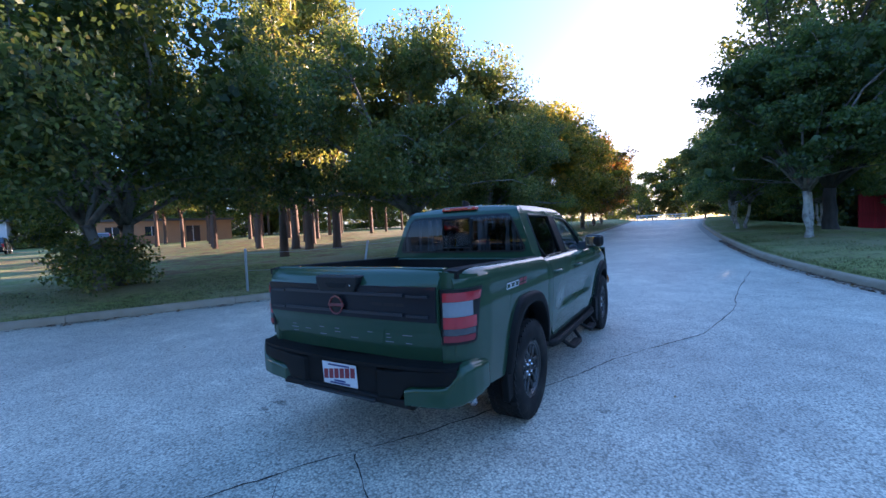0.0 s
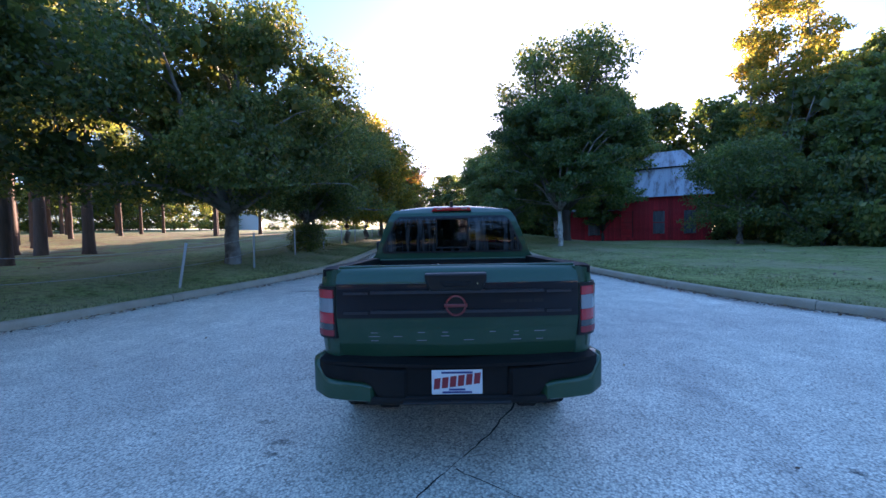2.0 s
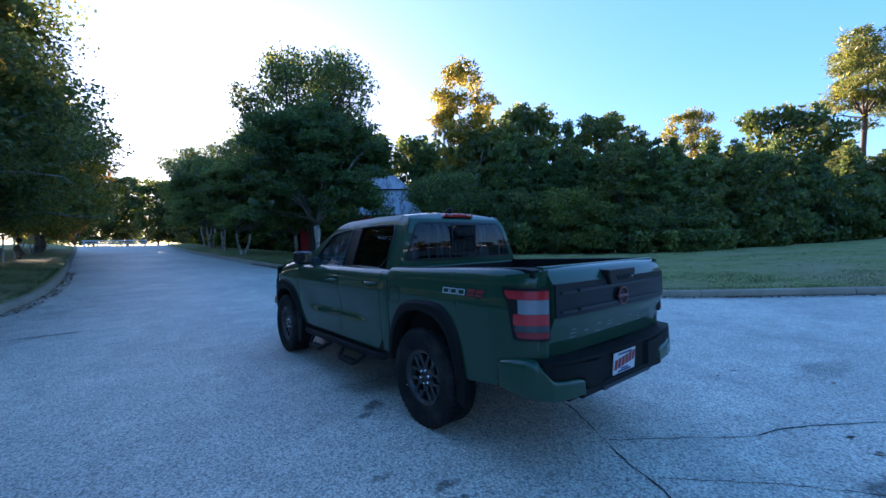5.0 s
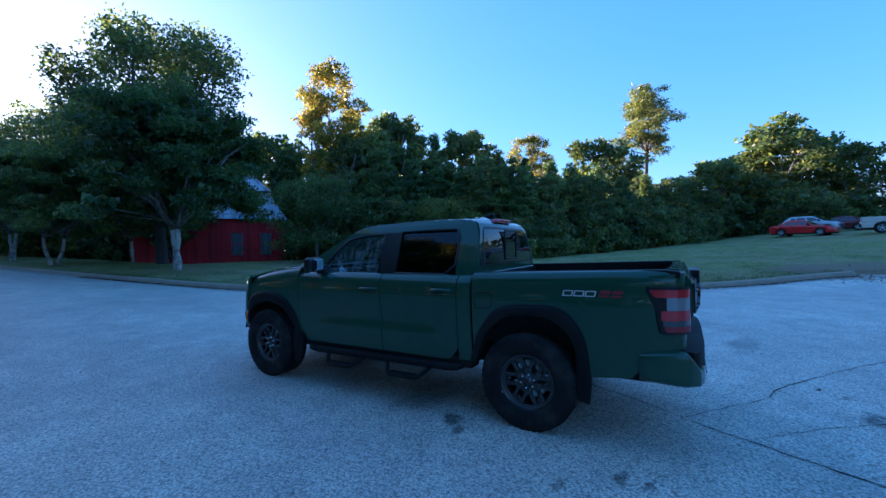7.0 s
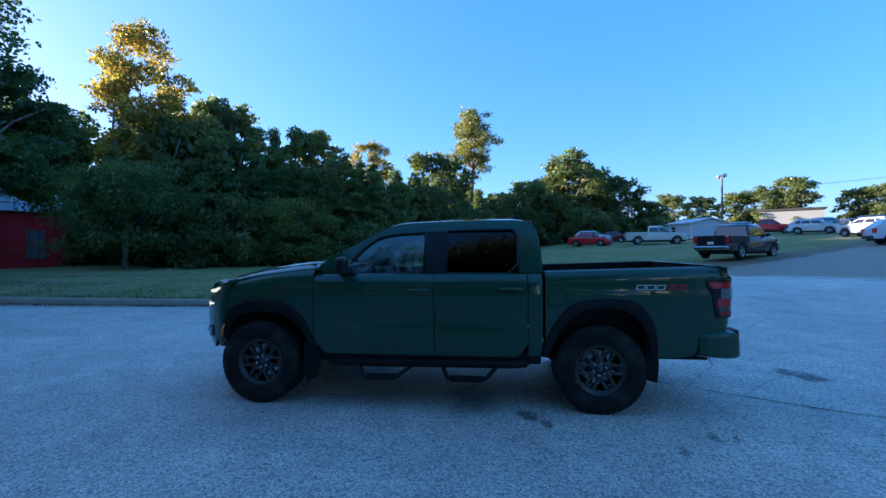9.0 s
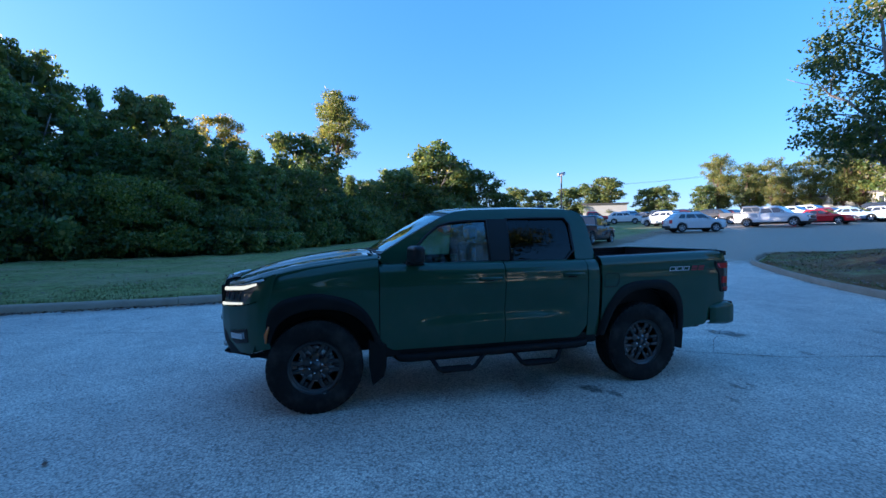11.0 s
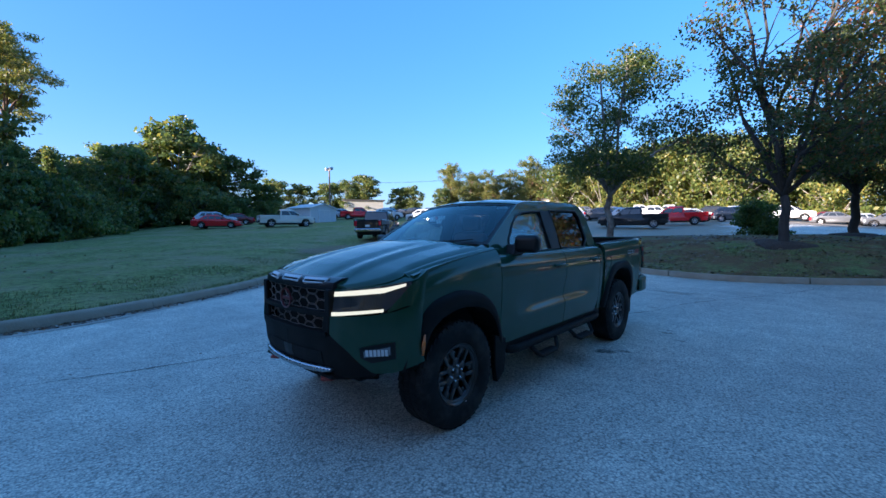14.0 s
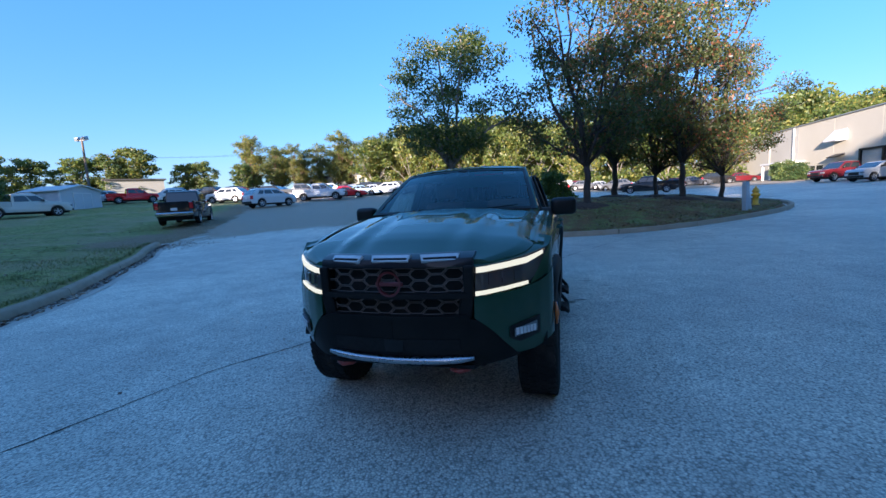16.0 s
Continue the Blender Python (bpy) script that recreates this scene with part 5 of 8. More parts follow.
# windscreen
def screen_at(u, v, inset=0.0):
    y = 1.135 + (0.47 - 1.135) * v
    e = roof_edge(y) - 0.004
    xe = green_x(e) - 0.012 - inset
    q = 2 * u - 1
    return (q * xe, y + (0.10 - 0.025 * v) * (1 - q * q), e + (0.008 + 0.025 * v) * (1 - q * q))


part("windscreen", grid_bm(screen_at, 24, 12), G_SCREEN, truck, "windscreen glass", smooth=60)
bm = bmesh.new()
for u0, u1, v0, v1 in ((0, 1, 0, 0.05), (0, 1, 0.95, 1.0), (0, 0.025, 0.05, 0.95), (0.975, 1, 0.05, 0.95)):
    grid_bm(lambda u, v: (lambda p: (p[0], p[1] + 0.002, p[2] + 0.003))(screen_at(u0 + (u1 - u0) * u, v0 + (v1 - v0) * v)), 20, 4, bm)
part("windscreen_border", bm, P_TRIM, truck, "black printed screen border")
part("rain_sensor", box_bm(-0.05, 0.05, 0.50, 0.58, 1.68, 1.735, 0.012, 2), P_TRIM, truck)
part("windscreen_sticker", box_bm(-0.53, -0.40, 0.492, 0.494, 1.672, 1.690, 0, 1), P_WHITE, truck, "small white sticker")
part("cowl", prism_bm([(1.10, 1.30), (1.24, 1.345), (1.24, 1.30)], "x", -0.72, 0.72), P_TRIM, truck)
for x0, x1 in ((-0.60, -0.02), (0.05, 0.62)):
    part("wiper", tube_bm([(x0 + 0.3, 1.225, 1.352), (x0 + 0.12, 1.185, 1.368), (x0, 1.135, 1.378)], [0.012, 0.008, 0.006], 6), P_TRIM, truck)
# back of the cab
def back_x(z):
    return (green_x(z) if z > 1.25 else side_x(-1.0, z, 1.26, 0.13, 0.125)) - 0.004


def back_y(z, q):
    return lerp(z, [0.6, 1.25, 1.45, 1.60, 1.66, 1.72, 1.756], [-1.004, -1.012, -1.012, -0.998, -0.985, -0.955, -0.90]) - 0.022 * (1 - q * q)


def back_panel(z0, z1, w0, w1, nu, nv, off=0.0, bm=None):
    """Part of the cab's back between two shares of the half width, left and right."""
    return grid_bm(lambda u, v: (lambda z: (lambda q: (q * back_x(z), back_y(z, q) - off, z))(w0(z) + (w1(z) - w0(z)) * u))(z0 + (z1 - z0) * v), nu, nv, bm)


WIN0, WIN1 = 1.318, 1.690
def wq(z):
    return lerp(z, [1.318, 1.34, 1.66, 1.69], [0.90, 0.945, 0.90, 0.84])


bm = back_panel(0.60, WIN0, lambda z: -1, lambda z: 1, 20, 10)
back_panel(WIN1, 1.756, lambda z: -1, lambda z: 1, 20, 6, 0, bm)
back_panel(WIN0, WIN1, lambda z: -1, lambda z: -wq(z), 3, 10, 0, bm)
back_panel(WIN0, WIN1, wq, lambda z: 1, 3, 10, 0, bm)
bmesh.ops.remove_doubles(bm, verts=bm.verts[:], dist=0.0005)
part("cab_back", bm, P_GREEN, truck, smooth=40)
rw = part("rear_window", back_panel(WIN0, WIN1, lambda z: -wq(z), wq, 24, 10, 0.002), G_REAR, truck, "tinted rear window with dried water streaks", smooth=60)
bm = bmesh.new()
for f in (-1, 1):
    back_panel(WIN0, WIN1, lambda z: f * wq(z), lambda z: f * (wq(z) - 0.025), 2, 10, 0.004, bm)
back_panel(WIN0, WIN0 + 0.018, lambda z: -wq(z), wq, 16, 1, 0.004, bm)
back_panel(WIN1 - 0.02, WIN1, lambda z: -wq(z), wq, 16, 1, 0.004, bm)
part("rear_window_border", bm, P_TRIM, rw, "black printed glass border")
bm = bmesh.new()
for x0, x1, z0, z1 in ((-0.165, -0.150, 1.36, 1.665), (0.150, 0.165, 1.36, 1.665), (-0.165, 0.165, 1.652, 1.668), (-0.165, 0.165, 1.36, 1.374)):
    box_bm(x0, x1, -1.046, -1.034, z0, z1, 0.003, 1, bm)
part("sliding_pane_frame", bm, P_TRIM, rw, "black frame of the sliding pane")
part("sliding_pane", box_bm(-0.15, 0.15, -1.038, -1.036, 1.374, 1.652), G_PANE, rw, "clear dark sliding pane")
bm = prism_bm([(-0.205, 1.742), (0.205, 1.742), (0.185, 1.778), (-0.185, 1.778)], "y", -0.975, -0.90, 0.008, 2)
cl = part("high_brake_lamp", bm, P_RED, truck, "red high brake lamp")
for x in (-0.13, 0.13):
    part("cargo_lamp", box_bm(x - 0.028, x + 0.028, -0.979, -0.974, 1.756, 1.766, 0.002, 1), P_CLEAR, cl, "clear cargo lamp")
part("roof_fin", prism_bm([(-0.86, 1.79), (-0.70, 1.795), (-0.80, 1.845), (-0.86, 1.85)], "x", -0.018, 0.018, 0.008, 2), P_TRIM, truck, "black roof aerial fin")

# bonnet
def hood_at(u, v, lift=0.0):
    q = 2 * u - 1
    y = 1.155 + (2.43 - 1.155) * v
    xe = lerp(y, [1.15, 1.9, 2.05, 2.15, 2.25, 2.34, 2.43], [0.775, 0.765, 0.768, 0.80, 0.765, 0.68, 0.575])
    x = q * xe
    e = hood_edge(y)
    a = abs(x)
    crown = 0.045 * (1 - q * q) * lerp(y, [1.15, 1.3, 2.2, 2.43], [0.55, 1, 0.8, 0.35])
    ridge = 0.020 * float(smooth01(0.52, 0.40, a)) * lerp(y, [1.15, 1.5, 2.2, 2.43], [0.3, 1, 0.9, 0.5])
    dip = -0.012 * math.exp(-(((a - 0.30) / 0.07) ** 2)) * lerp(y, [1.15, 1.5, 2.2, 2.43], [0.2, 1, 1, 0.5])
    yy = y + (0.08 * (1 - q * q) if v > 0 else 0) * v ** 3 + 0.085 * (1 - q * q) * (1 - v) ** 6 * 0.4
    return (x, yy, e + crown + ridge + dip - 0.02 * max(0, abs(q) - 0.93) / 0.07)


bm = grid_bm(hood_at, 56, 44)
skirt(bm, (0, 0, -0.055))
part("bonnet", bm, P_GREEN, truck, smooth=40)
# unseen near-black block, added so that panel gaps look dark
part("engine_bay_cover", box_bm(-0.70, 0.70, 1.2, 2.25, 0.5, 1.08), P_DARK, truck)

# ---- front ----
PLAN = [(0.0, 2.56), (0.25, 2.548), (0.45, 2.515), (0.55, 2.475), (0.65, 2.40), (0.75, 2.305), (0.83, 2.215), (0.885, 2.13), (0.902, 2.08)]
def front(u):
    """The front's outline from above: u from 0 at the middle to 1 at the wheel arch."""
    k = [0, 0.16, 0.30, 0.40, 0.53, 0.68, 0.82, 0.94, 1.0]
    return lerp(u, k, [p[0] for p in PLAN]), lerp(u, k, [p[1] for p in PLAN])


def wrap(name, s, u0, u1, lo, hi, material, out=0.0, nu=16, nv=10, depth=0.03, parent=None, label="", bulge=0.0):
    bm = bmesh.new()

    def at(u, v):
        uu = u0 + (u1 - u0) * u
        x, y = front(uu)
        z0, z1 = lo(uu), hi(uu)
        z = z0 + (z1 - z0) * v
        lean = lerp(z, [0.45, 0.60, 0.80, 0.95, 1.12, 1.18], [-0.06, -0.005, 0.01, 0.0, -0.03, -0.06])
        n = 1 + uu
        return (s * (x + (out + bulge * math.sin(math.pi * v)) * (0.25 + 0.5 * uu)), y + lean + out + bulge * math.sin(math.pi * v), z)
    grid_bm(at, nu, nv, bm)
    skirt(bm, (-s * 0.005, -depth, 0))
    return part(name, bm, material, parent or truck, label, smooth=40)


for s in (-1, 1):
    # painted bumper corner, black valance, lamp recess
    fb = wrap("front_bumper_corner", s, 0.335, 1.0, lambda u: lerp(u, [0.335, 0.45, 0.60, 0.75, 1], [0.78, 0.68, 0.52, 0.52, 0.58]), lambda u: lerp(u, [0.335, 0.6, 0.8, 0.9, 1.0], [0.905, 0.91, 0.935, 0.96, 1.0]), P_GREEN, 0.012, 26, 12, label="green bumper corner")
    wrap("fog_lamp_recess", s, 0.545, 0.80, lambda u: lerp(u, [0.545, 0.62, 0.8], [0.635, 0.60, 0.625]), lambda u: lerp(u, [0.545, 0.62, 0.8], [0.70, 0.715, 0.735]), P_TRIM, 0.02, 10, 4, 0.012, fb, "black fog lamp surround")
    fl = wrap("fog_lamp", s, 0.575, 0.765, lambda u: lerp(u, [0.575, 0.765], [0.640, 0.655]), lambda u: lerp(u, [0.575, 0.765], [0.682, 0.708]), P_CLEAR, 0.03, 8, 3, 0.012, fb, "clear fog lamp with bright segments")
    for k in range(6):
        wrap("fog_segment", s, 0.59 + 0.028 * k, 0.610 + 0.028 * k, lambda u: 0.650, lambda u: 0.692, P_SLOT, 0.034, 1, 1, 0.004, fl)
    wrap("front_valance", s, 0.0, 0.62, lambda u: lerp(u, [0, 0.4, 0.62], [0.50, 0.48, 0.50]), lambda u: lerp(u, [0, 0.33, 0.40, 0.45, 0.52, 0.62], [0.775, 0.775, 0.735, 0.68, 0.60, 0.53]), P_MATT, 0.006, 18, 8, label="black lower bumper")
    wrap("front_valance", s, 0.6, 0.84, lambda u: lerp(u, [0.6, 0.84], [0.485, 0.53]), lambda u: lerp(u, [0.6, 0.84], [0.545, 0.58]), P_MATT, -0.035, 10, 3, label="black lower bumper lip")
    # headlamp
    hl = wrap("headlamp", s, 0.345, 0.90, lambda u: lerp(u, [0.345, 0.72, 0.79, 0.90], [0.905, 0.935, 0.98, 1.085]), lambda u: lerp(u, [0.335, 0.6, 0.8, 0.93], [1.068, 1.092, 1.118, 1.135]), P_SMOKE, 0.0, 24, 8, label="smoked headlamp with two lit bars")
    wrap("light_bar", s, 0.35, 0.86, lambda u: lerp(u, [0.35, 0.7, 0.86], [1.034, 1.057, 1.098]), lambda u: lerp(u, [0.35, 0.7, 0.86], [1.064, 1.090, 1.116]), P_DRL, 0.010, 20, 2, 0.01, hl, "lit white upper light bar")
    wrap("light_bar", s, 0.345, 0.71, lambda u: lerp(u, [0.345, 0.71], [0.907, 0.934]), lambda u: lerp(u, [0.345, 0.71], [0.930, 0.952]), P_DRL, 0.012, 18, 2, 0.01, hl, "lit white lower light bar")
    for k in range(3):
        u = 0.42 + 0.09 * k
        wrap("lamp_lens", s, u, u + 0.055, lambda v: 0.965, lambda v: 1.025, P_SMOKE, 0.008, 3, 2, 0.006, hl, "projector lens")
    # fender cap beside and over the lamp
    wrap("fender_nose", s, 0.74, 1.0, lambda u: lerp(u, [0.74, 0.82, 0.90, 1.0], [0.93, 0.95, 0.97, 0.96]), lambda u: lerp(u, [0.74, 0.80, 0.90, 0.94, 1.0], [0.938, 1.0, 1.105, 1.138, 1.19]), P_GREEN, 0.004, 12, 8)
    # tow hook
    part("tow_hook", tube_bm([(s * 0.33, 2.38, 0.462), (s * 0.33, 2.49, 0.458), (s * 0.38, 2.515, 0.456), (s * 0.43, 2.48, 0.458), (s * 0.43, 2.36, 0.462)], 0.014, 8), P_HOOK, truck, "dull red tow hook", smooth=60)

def cap_at(s):
    def at(u, v):
        uu = 0.30 + 0.70 * u
        x, y = front(uu)
        zo = lerp(uu, [0.30, 0.335, 0.6, 0.8, 0.94, 1.0], [1.07, 1.068, 1.092, 1.118, 1.138, 1.185])
        lean = lerp(zo, [0.95, 1.12, 1.18], [0.0, -0.03, -0.06])
        hy = lerp(uu, [0.30, 0.53, 0.68, 0.82, 1.0], [2.44, 2.36, 2.27, 2.16, 1.98])
        hx = lerp(hy, [1.15, 1.9, 2.05, 2.15, 2.25, 2.34, 2.43], [0.775, 0.765, 0.768, 0.80, 0.765, 0.68, 0.575]) - 0.03
        o, i = Vector((s * (x + 0.001), y + lean + 0.0, zo)), Vector((s * hx, hy - 0.03, hood_edge(hy) - 0.03))
        p = o.lerp(i, v)
        p.z += 0.012 * math.sin(math.pi * v)
        return p
    return at


for s in (-1, 1):
    part("fender_cap", skirt(grid_bm(cap_at(s), 26, 5), (0, -0.01, -0.02)), P_GREEN, truck, smooth=50)
for s in (-1, 1):
    part("fender_rail", skirt(grid_bm(lambda u, v: (s * (0.735 + 0.125 * v), 1.12 + 0.98 * u, hood_edge(1.12 + 0.98 * u) - 0.022 - 0.006 * v), 20, 3), (0, 0, -0.02)), P_GREEN, truck, smooth=50)
# grille surround: black frame, mesh, slots, badge
def bar_front(name, x0, x1, z0, z1, out, material, parent, label="", depth=0.05):
    n = 16
    bm = bmesh.new()

    def at(u, v):
        x = x0 + (x1 - x0) * u
        y = float(np.interp(abs(x), [p[0] for p in PLAN], [p[1] for p in PLAN]))
        z = z0 + (z1 - z0) * v
        lean = lerp(z, [0.45, 0.60, 0.80, 0.95, 1.12, 1.18], [-0.06, -0.005, 0.01, 0.0, -0.03, -0.20])
        return (x, y + lean + out, z)
    grid_bm(at, n, 3, bm)
    skirt(bm, (0, -depth, 0))
    return part(name, bm, material, parent, label, smooth=40)


grille = thing("front_grille", "", "")
grille.parent = truck
grille.name = "grille"
for key in ("label", "category"):
    if key in grille:
        del grille[key]
# shaded depth behind the mesh is put in as a near-black panel
bar_front("grille_cavity", -0.49, 0.49, 0.70, 1.10, -0.07, P_DARK, grille, "near-black panel for the shade behind the grille")
bar_front("grille_top", -0.485, 0.485, 1.075, 1.146, 0.012, P_SLATE, grille, "gloss dark upper grille bar")
bar_front("grille_bar", -0.47, 0.47, 0.895, 0.925, 0.012, P_MATT, grille, "black middle bar")
bar_front("grille_bar", -0.46, 0.46, 0.765, 0.795, 0.016, P_MATT, grille, "black lower bar")
for s in (-1, 1):
    bm = bmesh.new()
    pts = [(0.43, 1.08), (0.492, 1.08), (0.49, 0.99), (0.485, 0.86), (0.465, 0.765), (0.39, 0.765), (0.40, 0.86), (0.43, 0.93)]
    bm = prism_bm([(s * p[0], p[1]) for p in pts], "y", 2.39, 2.522, 0.012, 2)
    part("grille_side", bm, P_MATT, grille, "black grille side frame")
for xc, w in ((-0.30, 0.115), (0.0, 0.125), (0.30, 0.115)):
    y = float(np.interp(abs(xc), [p[0] for p in PLAN], [p[1] for p in PLAN])) - 0.028
    turn = Matrix.Translation((xc, y, 0)) @ Matrix.Rotation(radians(-14 * (xc > 0.1) + 14 * (xc < -0.1)), 4, "Z")
    bm = bmesh.new()
    lo, hi = 1.100, 1.150
    turn = turn @ Matrix.Translation((0, 0, lo)) @ Matrix.Rotation(radians(48), 4, "X") @ Matrix.Translation((0, 0, -lo))
    for p in ([(-w, hi), (w, hi), (w - 0.012, hi - 0.026), (-w + 0.012, hi - 0.026)], [(-w + 0.012, lo), (w - 0.012, lo), (w - 0.006, lo + 0.011), (-w + 0.006, lo + 0.011)], [(-w, hi), (-w + 0.013, hi), (-w + 0.024, lo), (-w + 0.012, lo)], [(w, hi), (w - 0.013, hi), (w - 0.024, lo), (w - 0.012, lo)]):
        prism_bm(p, "y", 0.0, 0.022, 0.002, 1, bm)
    part("slot_frame", bm, P_SLOT, grille, "bright slot frame", m=turn)
    # no hole here: the slot's shade is a near-black strip
    part("slot_opening", box_bm(-w + 0.02, w - 0.02, 0.0, 0.0225, lo + 0.008, lo + 0.024), P_DARK, grille, "near-black strip for the shaded slot", m=turn)
# honeycomb wires
def honey(z0, z1, x0, x1, wide, high):
    """Wide six-sided cells of thin wire, cut off at the edges of the opening."""
    bm = bmesh.new()

    def at(x, z):
        x = min(x1, max(x0, x))
        y = float(np.interp(abs(x), [p[0] for p in PLAN], [p[1] for p in PLAN]))
        return (x, y - 0.022, min(z1, max(z0, z)))
    for i in range(int((x1 - x0) / (0.75 * wide)) + 2):
        cx = x0 + 0.75 * wide * i
        for j in range(int((z1 - z0) / high) + 2):
            cz = z0 + high * (j + 0.5 * (i % 2))
            if not z0 - 0.3 * high < cz < z1 + 0.3 * high:
                continue
            ring = [(cx + wide * a, cz + high * b) for a, b in ((-0.46, 0), (-0.23, 0.44), (0.23, 0.44), (0.46, 0), (0.23, -0.44), (-0.23, -0.44), (-0.46, 0))]
            for p, q in zip(ring, ring[1:]):
                if (Vector(at(*p)) - Vector(at(*q))).length > 0.012:
                    tube_bm([at(*p), at(*q)], 0.0025, 5, bm)
    return part("grille_mesh", bm, P_WIRE, grille, "black honeycomb grille mesh")


honey(0.93, 1.07, -0.475, 0.475, 0.132, 0.07)
honey(0.80, 0.89, -0.44, 0.44, 0.132, 0.07)
bm = bmesh.new()
merge(bm, lathe_bm([(0.070, 0), (0.076, 0.012), (0.064, 0.014), (0.060, 0)], 32, "y"), Matrix.Translation((0, 2.566, 0.985)))
box_bm(-0.085, 0.085, 2.562, 2.574, 0.972, 0.998, 0.004, 1, bm)
part("badge", bm, P_BADGE, grille, "dark round badge with a bar")
for x0, x1 in ((0.06, 0.40), (-0.40, -0.06)):
    # panel on the valance; the opening's shade is in its near-black colour
    bar_front("bumper_opening", x0, x1, 0.562, 0.655, 0.0105, P_DARK, truck, "near-black panel for the shaded lower air opening", depth=0.004)
bar_front("bumper_insert", -0.06, 0.06, 0.57, 0.65, 0.0125, P_TRIM, truck, depth=0.006)
bm = bmesh.new()
pts = []
for k in range(13):
    x = -0.47 + 0.94 * k / 12
    y = float(np.interp(abs(x), [p[0] for p in PLAN], [p[1] for p in PLAN]))
    pts.append((x, y + 0.012 - 0.02, 0.518 + 0.02 * (abs(x) / 0.47) ** 2))
skid = tube_bm(pts, [0.013] + [0.026] * 11 + [0.013], 8)
bmesh.ops.scale(skid, vec=(1, 1, 0.9), verts=skid.verts, space=Matrix.Translation((0, 0, -0.518)))
part("skid_bar", skid, P_STEEL, truck, "silver lower skid bar", smooth=60)
part("skid_plate", prism_bm([(2.50, 0.50), (2.52, 0.475), (2.1, 0.36), (2.1, 0.40)], "x", -0.48, 0.48, 0.01, 1), P_MATT, truck, "black skid plate")

# ---- bed and rear ----
bm = bmesh.new()
box_bm(-0.76, 0.76, -2.56, -1.05, 0.76, 0.80, 0, 1, bm)
for s in (-1, 1):
    box_bm(s * 0.735, s * 0.775, -2.56, -1.05, 0.78, 1.25, 0, 1, bm)
    box_bm(s * 0.55, s * 0.74, -1.90, -1.12, 0.78, 1.0, 0.03, 2, bm)
box_bm(-0.775, 0.775, -1.075, -1.04, 0.78, 1.25, 0, 1, bm)
part("bed_liner", bm, P_MATT, truck, "black bed interior")
for s in (-1, 1):
    bm = grid_bm(lambda u, v: (s * (0.735 + 0.115 * v), -2.59 + 1.555 * u, rail_top(-2.59 + 1.555 * u) + 0.004 * math.sin(math.pi * v)), 20, 4)
    skirt(bm, (0, 0, -0.045))
    part("bed_rail_cap", bm, P_MATT, truck, "black bed rail cap")
bm = box_bm(-0.80, 0.80, -1.055, -1.03, 0.75, 1.262, 0.006, 1)
part("bed_front", bm, P_GREEN, truck)


def gate_y(z, x=0.0):
    return lerp(z, [0.74, 0.80, 0.93, 0.985, 1.0, 1.21, 1.225, 1.27, 1.30, 1.316], [-2.625, -2.637, -2.668, -2.690, -2.694, -2.690, -2.682, -2.655, -2.625, -2.585]) + 0.025 * abs(x / 0.75) ** 3


gate = part("tailgate", skirt(grid_bm(lambda u, v: (-0.752 + 1.504 * u, gate_y(0.745 + 0.571 * v, -0.752 + 1.504 * u), 0.745 + 0.571 * v), 30, 30), (0, 0.06, 0)), P_GREEN, truck, "green tailgate", smooth=40)
part("tailgate_top", box_bm(-0.75, 0.75, -2.588, -2.53, 1.300, 1.321, 0.008, 2), P_GREEN, gate, "green tailgate top edge")
part("tailgate_inner", box_bm(-0.74, 0.74, -2.56, -2.53, 0.78, 1.30), P_MATT, gate)


def gate_panel(name, x0, x1, z0, z1, out, material, label="", depth=0.012, nx=16, nz=6, parent=None):
    bm = skirt(grid_bm(lambda u, v: (x0 + (x1 - x0) * u, gate_y(z0 + (z1 - z0) * v, x0 + (x1 - x0) * u) - out, z0 + (z1 - z0) * v), nx, nz), (0, depth, 0))
    return part(name, bm, material, parent or gate, label, smooth=40)


ap = gate_panel("tailgate_panel", -0.746, 0.746, 1.005, 1.215, 0.013, P_SLATE, "dark slate tailgate panel")
for z in (1.165, 1.045):
    gate_panel("panel_rib", -0.53, 0.53, z - 0.010, z + 0.008, 0.030, P_RIB_LIT, "", 0.022, 12, 1, ap)
    gate_panel("panel_rib", -0.70, -0.55, z - 0.014, z + 0.0, 0.024, P_RIB_LIT, "", 0.016, 4, 1, ap)
    gate_panel("panel_rib", 0.55, 0.70, z - 0.014, z + 0.0, 0.024, P_RIB_LIT, "", 0.016, 4, 1, ap)
bm = prism_bm([(-0.197, 1.277), (0.185, 1.277), (0.180, 1.225), (0.150, 1.168), (-0.162, 1.168), (-0.192, 1.225)], "y", -2.725, -2.62, 0.012, 2)
th = part("tailgate_handle", bm, P_TRIM, gate, "black tailgate handle bezel")
# solid block; its near-black colour carries the shade of the grip opening
part("handle_grip", prism_bm([(-0.105, 1.232), (0.10, 1.232), (0.07, 1.195), (-0.075, 1.195)], "y", -2.728, -2.70, 0.004, 1), P_DARK, th, "near-black block for the shaded handle opening")
part("handle_lock", lathe_bm([(0.0, -2.729), (0.006, -2.729), (0.006, -2.70)], 12, "y"), P_CHROME, th, m=Matrix.Translation((0.125, 0, 1.215)))
bm = bmesh.new()
merge(bm, lathe_bm([(0.058, 0), (0.064, -0.012), (0.054, -0.014), (0.050, 0)], 32, "y"), Matrix.Translation((-0.008, -2.718, 1.082)))
box_bm(-0.078, 0.062, -2.733, -2.716, 1.072, 1.092, 0.003, 1, bm)
